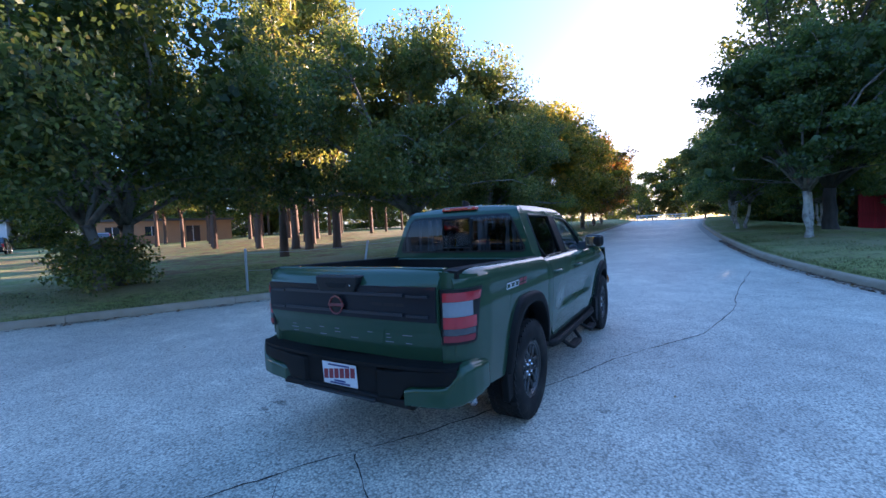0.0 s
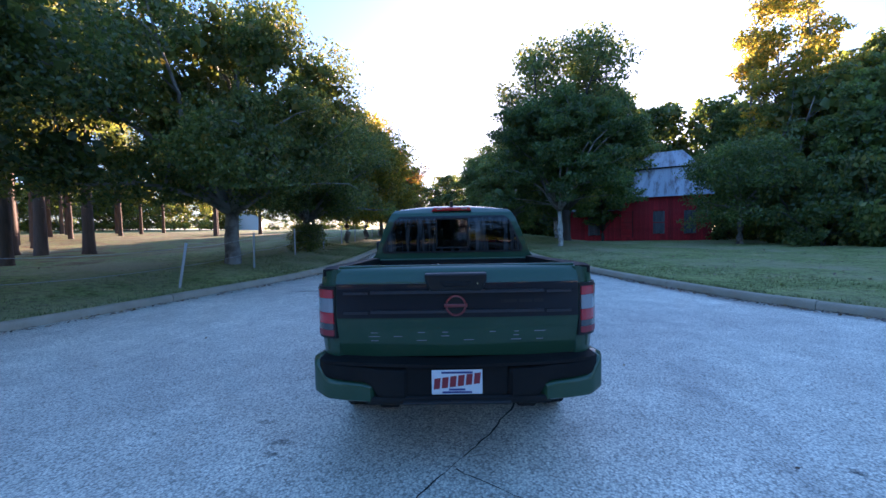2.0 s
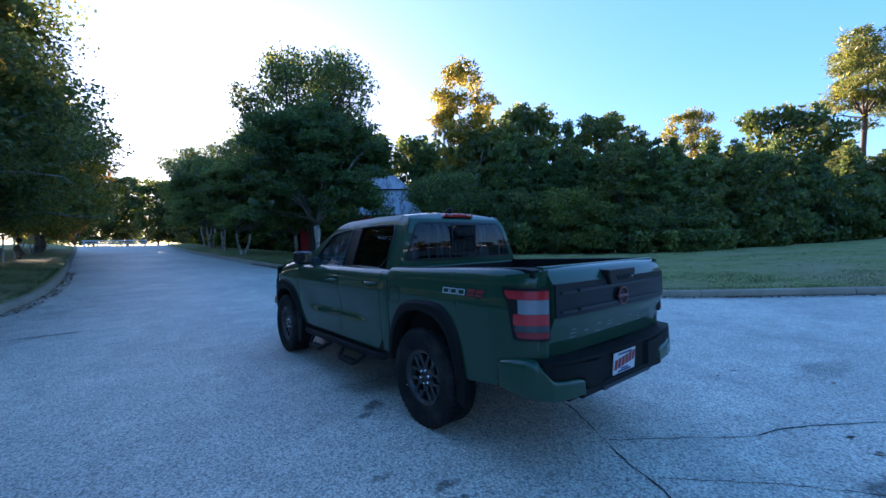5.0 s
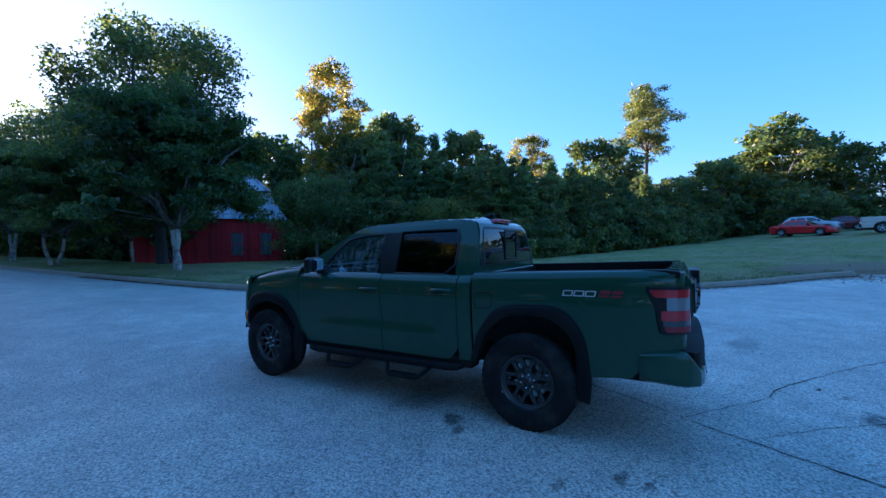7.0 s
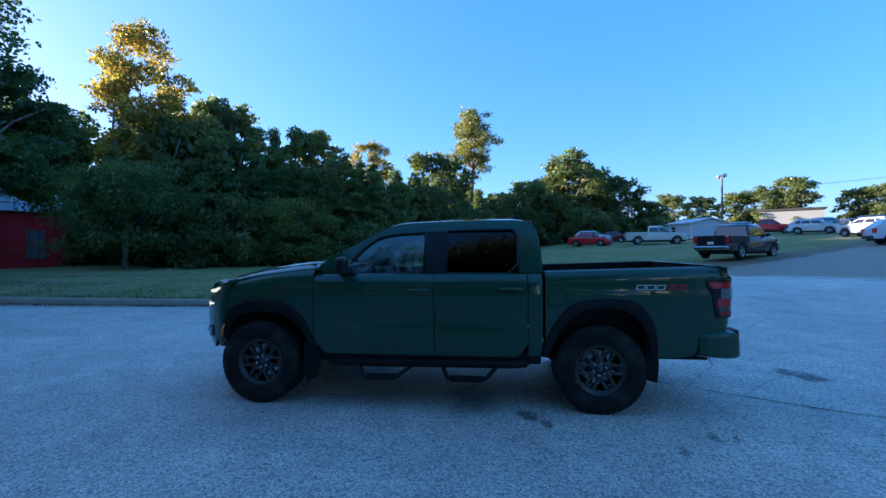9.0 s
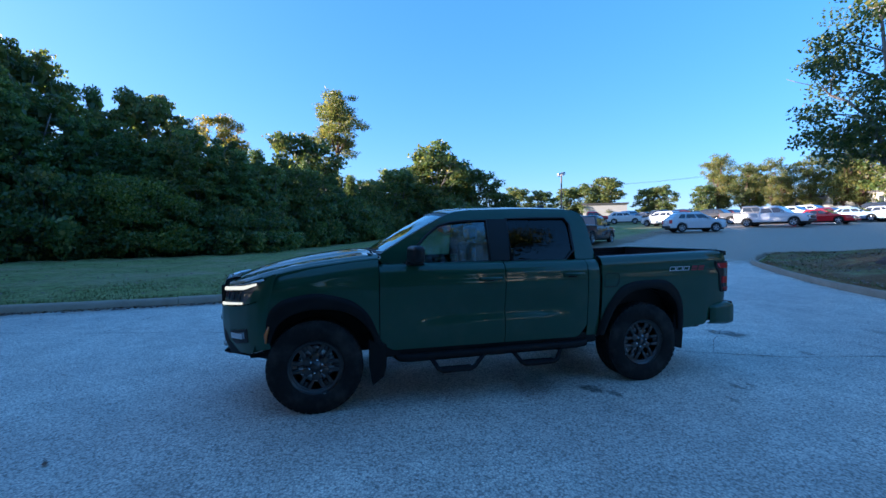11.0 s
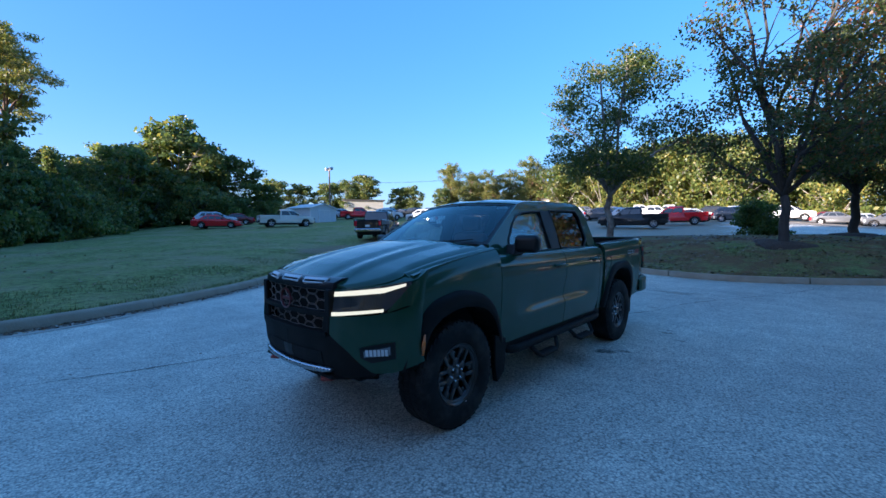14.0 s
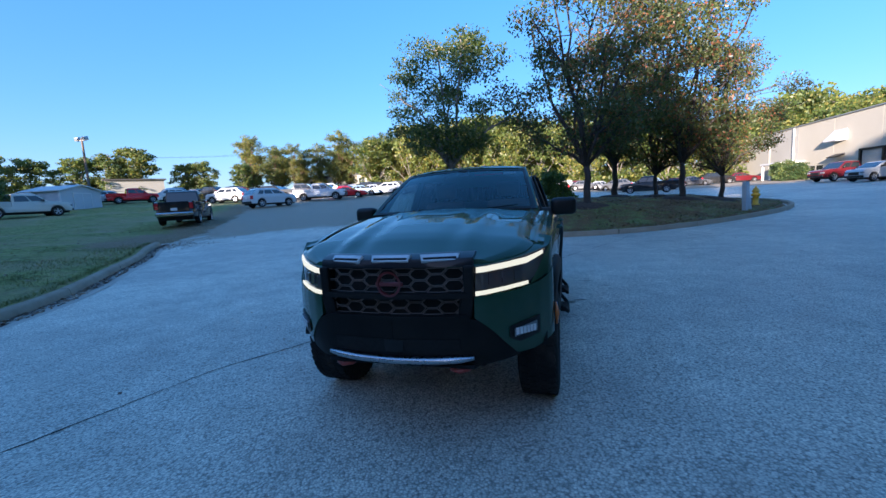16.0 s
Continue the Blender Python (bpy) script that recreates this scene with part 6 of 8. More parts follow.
part("badge_disc", lathe_bm([(0.0, -2.724), (0.054, -2.724), (0.056, -2.69)], 28, "y"), P_TRIM, gate, "black badge disc", m=Matrix.Translation((-0.008, 0, 1.082)))
part("tailgate_badge", bm, P_BADGE2, gate, "dark red round badge with a bar")
gate_panel("trim_script", 0.27, 0.53, 1.092, 1.112, 0.013, P_TRIM, "small black raised script bars", 0.004, 6, 1)
# highlights on the lower gate's pressed letters, painted as short pale bars
rl = random.Random(9)
for k in range(8):
    xc = -0.52 + 0.148 * k
    for zc in (0.905, 0.880, 0.852):
        if rl.random() < 0.55:
            w = rl.uniform(0.012, 0.038)
            gate_panel("pressed_bar", xc - w, xc + w, zc - 0.0025, zc + 0.0025, 0.0025, P_CLEAR, "", 0.003, 2, 1)
# tail lamps
TPLAN = [(0.762, -2.640), (0.80, -2.634), (0.845, -2.605), (0.878, -2.56), (0.897, -2.50), (0.905, -2.44), (0.908, -2.39)]
def tail(u):
    k = [0, 0.14, 0.32, 0.48, 0.66, 0.83, 1.0]
    return lerp(u, k, [p[0] for p in TPLAN]), lerp(u, k, [p[1] for p in TPLAN])


for s in (-1, 1):
    def lamp(name, u0, u1, lo, hi, out, material, parent, label="", nu=12, nv=4):
        def at(u, v):
            uu = u0 + (u1 - u0) * u
            x, y = tail(uu)
            z = lo(uu) + (hi(uu) - lo(uu)) * v
            lean = 0.0
            return (s * (x + out * min(1, uu * 1.6)), y - out * (1 - uu * 0.8), z)
        return part(name, skirt(grid_bm(at, nu, nv), (-s * 0.012, 0.015, 0)), material, parent, label, smooth=40)
    edge = lambda u: lerp(u, [0, 0.70, 0.76, 0.84, 1.0], [0.870, 0.868, 0.885, 1.07, 1.165])
    tl = lamp("tail_lamp", 0.0, 1.0, edge, lambda u: lerp(u, [0, 1], [1.198, 1.196]), 0.008, P_TRIM, truck, "tail lamp in a black surround", 24, 6)
    inner = lambda a: (lambda u: max(a, lerp(u, [0, 0.66, 0.72, 0.79, 0.93], [0.885, 0.885, 0.93, 1.09, 1.165])))
    lamp("red_lens", 0.05, 0.92, inner(1.125), lambda u: 1.178, 0.014, P_RED, tl, "red upper lens", 18, 3)
    lamp("clear_lens", 0.05, 0.64, inner(1.035), lambda u: 1.123, 0.013, P_CLEAR, tl, "pale clear lens", 14, 3)
    lamp("red_lens", 0.05, 0.73, inner(0.965), lambda u: 1.033, 0.014, P_RED, tl, "red middle lens", 14, 3)
    lamp("smoked_lens", 0.05, 0.70, inner(0.925), lambda u: 0.963, 0.013, P_SMOKE, tl, "smoked lens", 14, 2)
    lamp("red_lens", 0.05, 0.68, inner(0.886), lambda u: 0.923, 0.013, P_DECRED, tl, "dark red reflector", 14, 2)
    # corner post between lamp and bumper
    part("corner_post", skirt(grid_bm(lambda u, v: (s * (tail(u * 0.9)[0] - 0.014), tail(u * 0.9)[1] + 0.016, 0.74 + 0.56 * v - 0.03 * v * u), 14, 10), (-s * 0.02, 0.02, 0)), P_GREEN, truck, smooth=45)

BPLAN = [(0.0, -2.745), (0.30, -2.745), (0.52, -2.74), (0.70, -2.725), (0.82, -2.70), (0.892, -2.645), (0.92, -2.57), (0.93, -2.47), (0.925, -2.37)]
def rear(u):
    k = [0, 0.18, 0.32, 0.45, 0.56, 0.66, 0.75, 0.87, 1.0]
    return lerp(u, k, [p[0] for p in BPLAN]), lerp(u, k, [p[1] for p in BPLAN])


for s in (-1, 1):
    def bump_panel(name, u0, u1, lo, hi, out, material, label="", nu=16, nv=8, parent=None):
        def at(u, v):
            uu = u0 + (u1 - u0) * u
            x, y = rear(uu)
            z = lo(uu) + (hi(uu) - lo(uu)) * v
            tuck = 0.05 * max(0, (v - 0.86) / 0.14) ** 2 + 0.06 * max(0, (0.2 - v) / 0.2) ** 2
            return (s * (x + (out - tuck) * min(1, uu * 1.3)), y - (out - tuck) * (1.1 - uu), z)
        return part(name, skirt(grid_bm(at, nu, nv), (-s * 0.03, 0.04, 0)), material, parent or truck, label, smooth=45)
    bump_panel("rear_bumper_corner", 0.33, 1.0, lambda u: lerp(u, [0.33, 0.6, 1.0], [0.485, 0.50, 0.525]), lambda u: lerp(u, [0.33, 0.37, 0.55, 0.60, 0.66, 0.75, 0.9, 1.0], [0.60, 0.615, 0.637, 0.70, 0.752, 0.762, 0.75, 0.735]), 0.010, P_GREEN, "green bumper corner", 30, 12)
    bump_panel("rear_bumper_step", 0.20, 0.62, lambda u: lerp(u, [0.20, 0.30, 0.34, 0.62], [0.48, 0.49, 0.60, 0.635]), lambda u: lerp(u, [0.20, 0.62], [0.715, 0.745]), 0.0, P_MATT, "black textured bumper step", 16, 8)
    bm = grid_bm(lambda u, v: (lambda p: (s * p[0] * (1 - 0.02 * v), p[1] + 0.16 * v, lerp(u, [0, 1], [0.722, 0.752]) + 0.012 * v))(rear(0.62 * u)), 16, 4)
    part("bumper_pad", skirt(bm, (0, 0, -0.02)), P_MATT, truck, "black ribbed step pad", smooth=40)
part("bumper_valance", prism_bm([(-2.738, 0.478), (-2.746, 0.495), (-2.738, 0.528), (-2.60, 0.528), (-2.60, 0.478)], "x", -0.56, 0.56, 0.008, 1), P_MATT, truck, "black lower rear bumper")
# plate pocket and plate
part("plate_pocket", box_bm(-0.33, 0.31, -2.72, -2.62, 0.49, 0.722, 0.015, 2), P_MATT, truck, "black plate recess")
part("bumper_lip", prism_bm([(-2.755, 0.505), (-2.765, 0.487), (-2.63, 0.47), (-2.63, 0.50)], "x", -0.34, 0.32, 0.006, 1), P_TRIM, truck)
pm = Matrix.Translation((-0.008, -2.727, 0.612)) @ Matrix.Rotation(radians(4), 4, "X")
plate = part("number_plate", box_bm(-0.155, 0.155, -0.004, 0.004, -0.078, 0.078, 0.003, 1), P_WHITE, truck, "white dealer plate with red slanted bars", m=pm)
for k in range(6):
    x = -0.122 + 0.049 * k
    z = -0.010 + 0.0065 * k
    part("plate_mark", prism_bm([(x - 0.022, z - 0.034), (x + 0.016, z - 0.030), (x + 0.022, z + 0.038), (x - 0.016, z + 0.034)], "y", -0.0065, -0.004), P_DECRED, plate, "red slanted bar")
for z, w in ((0.062, 0.095), (-0.046, 0.05), (-0.063, 0.09)):
    part("plate_line", box_bm(-w, w, -0.006, -0.004, z - 0.006, z + 0.006), P_NAVY, plate, "dark line of small print")
# side decals: slanted outlined bars and a red bar
for s in (-1, 1):
    def decal(y0, y1, z0, z1, slant, material):
        x = side_low((y0 + y1) / 2, 1.1) + 0.005
        d = -1 if s < 0 else -1
        pts = [(y0, z0), (y1, z0), (y1 + slant, z1), (y0 + slant, z1)]
        bm = bmesh.new()
        bm.faces.new([bm.verts.new((s * x, a, b)) for a, b in pts])
        bmesh.ops.recalc_face_normals(bm, faces=bm.faces[:])
        part("side_decal", bm, material, truck, "slanted decal bar")
    sg = -1 if s < 0 else 1
    for k in range(3):
        y0 = -1.80 - 0.083 * k
        sl = -0.012 if s < 0 else 0.012
        if s > 0:
            y0 = -2.02 + 0.083 * k
        e = -0.075 if s < 0 else 0.075
        for a, b, c, d in ((y0, y0 + e, 1.112, 1.119), (y0, y0 + e, 1.149, 1.156), (y0, y0 + e * 0.12, 1.112, 1.156), (y0 + e * 0.88, y0 + e, 1.112, 1.156)):
            decal(a + sl * (c - 1.112) / 0.044, b + sl * (c - 1.112) / 0.044, c, d, sl * (d - c) / 0.044, P_WHITE)
    for k in range(2):
        y0 = (-2.065 - 0.085 * k) if s < 0 else (-1.77 + 0.085 * k)
        e, sl = (-0.07, -0.016) if s < 0 else (0.07, 0.016)
        decal(y0, y0 + e, 1.112, 1.128, sl * 0.4, P_DECRED)
        decal(y0 + sl * 0.6, y0 + e + sl * 0.6, 1.136, 1.162, sl * 0.6, P_DECRED)
# fuel flap
bm = tube_bm([(-0.924, y, z) for y, z in [(-1.05, 0.975), (-1.05, 1.085), (-1.075, 1.11), (-1.19, 1.11), (-1.215, 1.085), (-1.205, 1.0), (-1.18, 0.975), (-1.05, 0.975)]], 0.0028, 5)
part("fuel_flap_gap", bm, P_DARK, truck, "thin shut line of the fuel flap")
# underside
bm = bmesh.new()
for s in (-1, 1):
    box_bm(s * 0.38, s * 0.50, -2.6, 2.3, 0.40, 0.52, 0.01, 1, bm)
box_bm(-0.70, 0.70, -0.95, 1.1, 0.44, 0.52, 0, 1, bm)
box_bm(-0.74, 0.74, -2.5, -1.0, 0.66, 0.78, 0, 1, bm)
part("chassis", bm, P_MATT, truck)
part("rear_axle", tube_bm([(-0.75, -1.5, 0.39), (-0.15, -1.5, 0.39), (0, -1.5, 0.38), (0.15, -1.5, 0.39), (0.75, -1.5, 0.39)], [0.05, 0.06, 0.14, 0.06, 0.05], 12), P_MATT, truck, smooth=60)
part("front_axle", tube_bm([(-0.75, 1.7, 0.39), (0.75, 1.7, 0.39)], 0.05, 10), P_MATT, truck, smooth=60)
part("exhaust_pipe", tube_bm([(0.55, -0.9, 0.45), (0.62, -1.1, 0.48), (0.62, -1.9, 0.50), (0.72, -2.25, 0.44), (0.80, -2.35, 0.42)], 0.03, 10), P_STEEL, truck, "dull steel exhaust pipe", smooth=60)

# cabin
bm = bmesh.new()
box_bm(-0.70, 0.70, -0.94, 1.15, 0.53, 0.58, 0, 1, bm)
box_bm(-0.70, 0.70, 0.75, 1.15, 0.58, 1.27, 0.05, 3, bm)
box_bm(-0.12, 0.12, -0.2, 0.8, 0.58, 0.92, 0.03, 2, bm)
part("dashboard", bm, P_MATT, truck, "dark dashboard and console")
for x in (-0.37, 0.37):
    bm = box_bm(x - 0.25, x + 0.25, 0.05, 0.55, 0.75, 0.90, 0.05, 3)
    box_bm(x - 0.24, x + 0.24, -0.10, 0.05, 0.85, 1.42, 0.06, 3, bm)
    st = part("front_seat", bm, P_SEAT, truck, "dark cloth front seat")
    part("headrest", box_bm(x - 0.13, x + 0.13, -0.11, 0.0, 1.45, 1.62, 0.04, 3), P_SEAT, st)
bm = box_bm(-0.66, 0.66, -0.75, -0.25, 0.75, 0.92, 0.05, 3)
box_bm(-0.66, 0.66, -0.90, -0.76, 0.85, 1.40, 0.05, 3, bm)
part("rear_bench", bm, P_SEAT, truck, "dark cloth rear bench")
sw = lathe_bm([(0.18 + 0.014 * math.cos(a), 0.014 * math.sin(a)) for a in np.linspace(0, 2 * math.pi, 9)], 28, "y")
box_bm(-0.17, 0.17, -0.01, 0.01, -0.03, 0.03, 0.01, 1, sw)
part("steering_wheel", sw, P_TRIM, truck, smooth=60, m=Matrix.Translation((-0.37, 0.68, 1.14)) @ Matrix.Rotation(radians(-25), 4, "X"))

for ob in truck.children_recursive:
    if ob.type == "MESH" and ob.data.materials[0] in (G_FRONT, G_SCREEN, G_PRIVACY, G_REAR):
        outward(ob)


# ---- wheels ----
def wheel(parent, x, y, s, radius=0.400, width=0.265, rimr=0.222, rim_mat=P_RIM, lugs=True, spokes=6, label="all-terrain tyre on a black rim"):
    """A wheel whose outer face looks along s."""
    w = width / 2
    prof = [(rimr, -w * 0.80), (rimr + 0.03, -w * 0.98), (radius - 0.07, -w * 1.02), (radius - 0.025, -w * 0.95), (radius - 0.008, -w * 0.80), (radius - 0.008, w * 0.80), (radius - 0.025, w * 0.95), (radius - 0.07, w * 1.02), (rimr + 0.045, w * 1.0), (rimr + 0.018, w * 0.93), (rimr, w * 0.80)]
    tyre = lathe_bm(prof, 56)
    wh = part("wheel", tyre, P_RUBBER, parent, label, smooth=30, m=Matrix.Translation((x, y, radius - 0.005)) @ (Matrix() if s > 0 else Matrix.Rotation(math.pi, 4, "Z")))
    if lugs:
        bm = bmesh.new()
        n = 44
        for k in range(n):
            a = 2 * math.pi * k / n
            for row, (c, l, d, sh) in enumerate(((-0.090, 0.050, 0.050, 0.5), (-0.032, 0.046, 0.048, 0), (0.032, 0.046, 0.048, 0.5), (0.090, 0.050, 0.050, 0))):
                aa = a + sh * 2 * math.pi / n
                b2 = bmesh.new()
                bmesh.ops.create_cube(b2, size=1, matrix=Matrix.Rotation(aa, 4, "X") @ Matrix.Translation((c, 0, radius - 0.0125)) @ Matrix.Rotation(0.25 * (1 if row % 2 else -1), 4, "Z") @ Matrix.Diagonal((l, d, 0.018, 1)))
                merge_fast(bm, b2)
        part("tread", bm, P_RUBBER, wh, "blocky tyre tread")
    rim = lathe_bm([(rimr + 0.004, w * 0.90), (rimr + 0.012, w * 0.84), (rimr - 0.002, w * 0.86), (rimr - 0.016, w * 0.72), (rimr - 0.024, w * 0.2), (rimr - 0.03, -w * 0.6), (0.05, -w * 0.62)], 48)
    part("rim", rim, rim_mat, wh, "black alloy rim", smooth=40)
    bm = bmesh.new()
    d = w * 0.62
    for k in range(spokes):
        turn = Matrix.Rotation(2 * math.pi * k / spokes, 4, "X")
        merge_fast(bm, prism_bm([(-0.030, 0.045), (0.030, 0.045), (0.034, 0.118), (-0.034, 0.118)], "x", d - 0.03, d + 0.004, 0.005, 1), turn)
        for f in (-1, 1):
            merge_fast(bm, prism_bm([(f * 0.008, 0.112), (f * 0.034, 0.108), (f * 0.094, rimr - 0.028), (f * 0.056, rimr - 0.010)], "x", d - 0.028, d + 0.010, 0.005, 1), turn)
        merge_fast(bm, prism_bm([(-0.016, 0.150), (0.016, 0.150), (0.022, rimr - 0.008), (-0.022, rimr - 0.008)], "x", d - 0.02, d - 0.004, 0.004, 1), Matrix.Rotation(2 * math.pi * (k + 0.5) / spokes, 4, "X"))
    merge_fast(bm, lathe_bm([(rimr - 0.030, d - 0.015), (rimr - 0.028, d + 0.012), (rimr - 0.020, d + 0.016), (rimr - 0.004, d + 0.016), (rimr + 0.002, d)], 48))
    part("spokes", bm, rim_mat, wh, "black forked spokes", smooth=30)
    cap = lathe_bm([(0.0, d + 0.018), (0.032, d + 0.016), (0.036, d + 0.004), (0.075, d - 0.004), (0.078, d - 0.03)], 28)
    part("centre_cap", cap, rim_mat, wh, smooth=40)
    bm = bmesh.new()
    for k in range(6):
        a = 2 * math.pi * k / 6 + 0.3
        merge_fast(bm, lathe_bm([(0.0, d + 0.018), (0.009, d + 0.016), (0.011, d - 0.005)], 8), Matrix.Translation((0, 0.056 * math.cos(a), 0.056 * math.sin(a))))
    part("wheel_nuts", bm, P_CHROME, wh, "bright wheel nuts", smooth=40)
    part("brake_disc", lathe_bm([(0.06, 0.0), (0.155, 0.0), (0.155, -0.02)], 32), P_STEEL, wh, "steel brake disc")
    return wh


def merge_fast(bm, other, m=None):
    if m is not None:
        bmesh.ops.transform(other, matrix=m, verts=other.verts)
    idx = {}
    for v in other.verts:
        idx[v] = bm.verts.new(v.co)
    for f in other.faces:
        bm.faces.new([idx[v] for v in f.verts])
    other.free()


for y in (1.70, -1.50):
    for s in (-1, 1):
        wh = wheel(truck, s * 0.795, y, s)
        if s < 0:
            for a in (-0.65, -0.55):
                part("rim_sticker", box_bm(0.118, 0.121, -0.008, 0.008, -0.008, 0.008), P_WHITE, wh, "small white sticker", m=Matrix.Rotation(a + (2.6 if y < 0 else 4.0) , 4, "X") @ Matrix.Translation((0.0, 0, 0.242 if a > -0.6 else 0.262)))
truck.matrix_basis = pose(0.02, 0, 0, 0, 0, -0.7)
# ---- parked vehicles ----
V_WHITE = paint_material("car_white", (0.55, 0.56, 0.57), 0.03, 0.3)
V_SILVER = paint_material("car_silver", (0.42, 0.44, 0.47), 0.3, 0.3)
V_BLUE = paint_material("car_silver_blue", (0.28, 0.38, 0.47), 0.3, 0.3)
V_RED = paint_material("car_red", (0.50, 0.015, 0.02), 0.1, 0.3)
V_WINE = paint_material("car_wine", (0.11, 0.012, 0.017), 0.15, 0.3)
V_BLACK = paint_material("car_black", (0.014, 0.015, 0.017), 0.0, 0.5)
V_GREY = paint_material("car_grey", (0.09, 0.095, 0.105), 0.2, 0.3)
V_TAN = paint_material("car_sand", (0.52, 0.49, 0.43), 0.05, 0.35)
V_GLASS = surface("car_window", (0.02, 0.024, 0.028), 0.06, vary=0.2, coat=1.0)
V_ALLOY = surface("car_alloy", (0.45, 0.46, 0.48), 0.35, metal=0.7, vary=0.1)

KIND = {
    # length, half width, wheel radius, axles, lower outline from the nose backwards over the top, cabin (foot front, roof front, roof rear, foot rear), belt, roof, pillars
    "pickup": dict(L=5.8, w=0.98, r=0.41, ax=(1.85, -1.75), sill=0.42, top=[(2.9, 0.62), (2.86, 1.02), (2.6, 1.13), (1.35, 1.22), (-0.85, 1.22), (-0.86, 0.86), (-2.86, 0.86), (-2.9, 0.55)], cab=(1.45, 0.55, -0.72, -0.86), belt=1.20, roof=1.90, doors=(1.15, 0.22, -0.72)),
    "suv": dict(L=4.5, w=0.93, r=0.375, ax=(1.38, -1.30), sill=0.34, top=[(2.25, 0.6), (2.23, 0.93), (2.0, 1.05), (1.05, 1.14), (-2.0, 1.16), (-2.22, 1.05), (-2.26, 0.5)], cab=(1.25, 0.30, -1.5, -2.12), belt=1.14, roof=1.68, doors=(0.85, -0.05, -1.0)),
    "sedan": dict(L=4.8, w=0.90, r=0.335, ax=(1.40, -1.38), sill=0.26, top=[(2.4, 0.42), (2.36, 0.68), (2.05, 0.80), (0.95, 0.95), (-1.5, 0.99), (-2.25, 0.96), (-2.4, 0.72), (-2.38, 0.38)], cab=(1.05, 0.15, -1.0, -1.75), belt=0.93, roof=1.43, doors=(0.75, -0.15, -1.05)),
}
wheel_meshes = {}


def car_wheel(parent, x, y, s, r):
    key = round(r, 3)
    if key not in wheel_meshes:
        w = 0.115
        ms = []
        for name, bm, mat in (("wheel", lathe_bm([(r * 0.60, -w * 0.8), (r * 0.68, -w), (r * 0.9, -w), (r, -w * 0.7), (r, w * 0.7), (r * 0.9, w), (r * 0.68, w), (r * 0.60, w * 0.8)], 24), P_RUBBER),
                              ("rim", lathe_bm([(r * 0.63, w * 0.85), (r * 0.56, w * 0.7), (r * 0.54, -w * 0.3), (0.03, -w * 0.35)], 20), P_DARK)):
            for f in bm.faces:
                f.smooth = True
            me = bpy.data.meshes.new(name)
            bm.to_mesh(me)
            bm.free()
            me.materials.append(mat)
            ms.append(me)
        bm = lathe_bm([(0.0, w * 0.62), (0.06, w * 0.62), (0.07, w * 0.4)], 10)
        for k in range(5):
            merge_fast(bm, box_bm(w * 0.45, w * 0.7, -0.035, 0.035, 0.04, r * 0.6), Matrix.Rotation(2 * math.pi * k / 5, 4, "X"))
        merge_fast(bm, lathe_bm([(r * 0.56, w * 0.72), (r * 0.63, w * 0.9), (r * 0.60, w * 0.6)], 20))
        me = bpy.data.meshes.new("spokes")
        bm.to_mesh(me)
        bm.free()
        me.materials.append(V_ALLOY)
        ms.append(me)
        wheel_meshes[key] = ms
    ms = wheel_meshes[key]
    wh = put("wheel", ms[0], parent, m=Matrix.Translation((x, y, r)) @ (Matrix() if s > 0 else Matrix.Rotation(math.pi, 4, "Z")))
    put("rim", ms[1], wh)
    put("spokes", ms[2], wh, "bright alloy spokes")


def slab(a, b, c, d, out, thick=0.012):
    """A four-cornered pane drawn out along a direction."""
    bm = bmesh.new()
    o = Vector(out) * thick
    p = [bm.verts.new(Vector(v)) for v in (a, b, c, d)]
    q = [bm.verts.new(Vector(v) + o) for v in (a, b, c, d)]
    bm.faces.new(p[::-1])
    bm.faces.new(q)
    for i in range(4):
        bm.faces.new((p[i], p[(i + 1) % 4], q[(i + 1) % 4], q[i]))
    bmesh.ops.recalc_face_normals(bm, faces=bm.faces[:])
    return bm


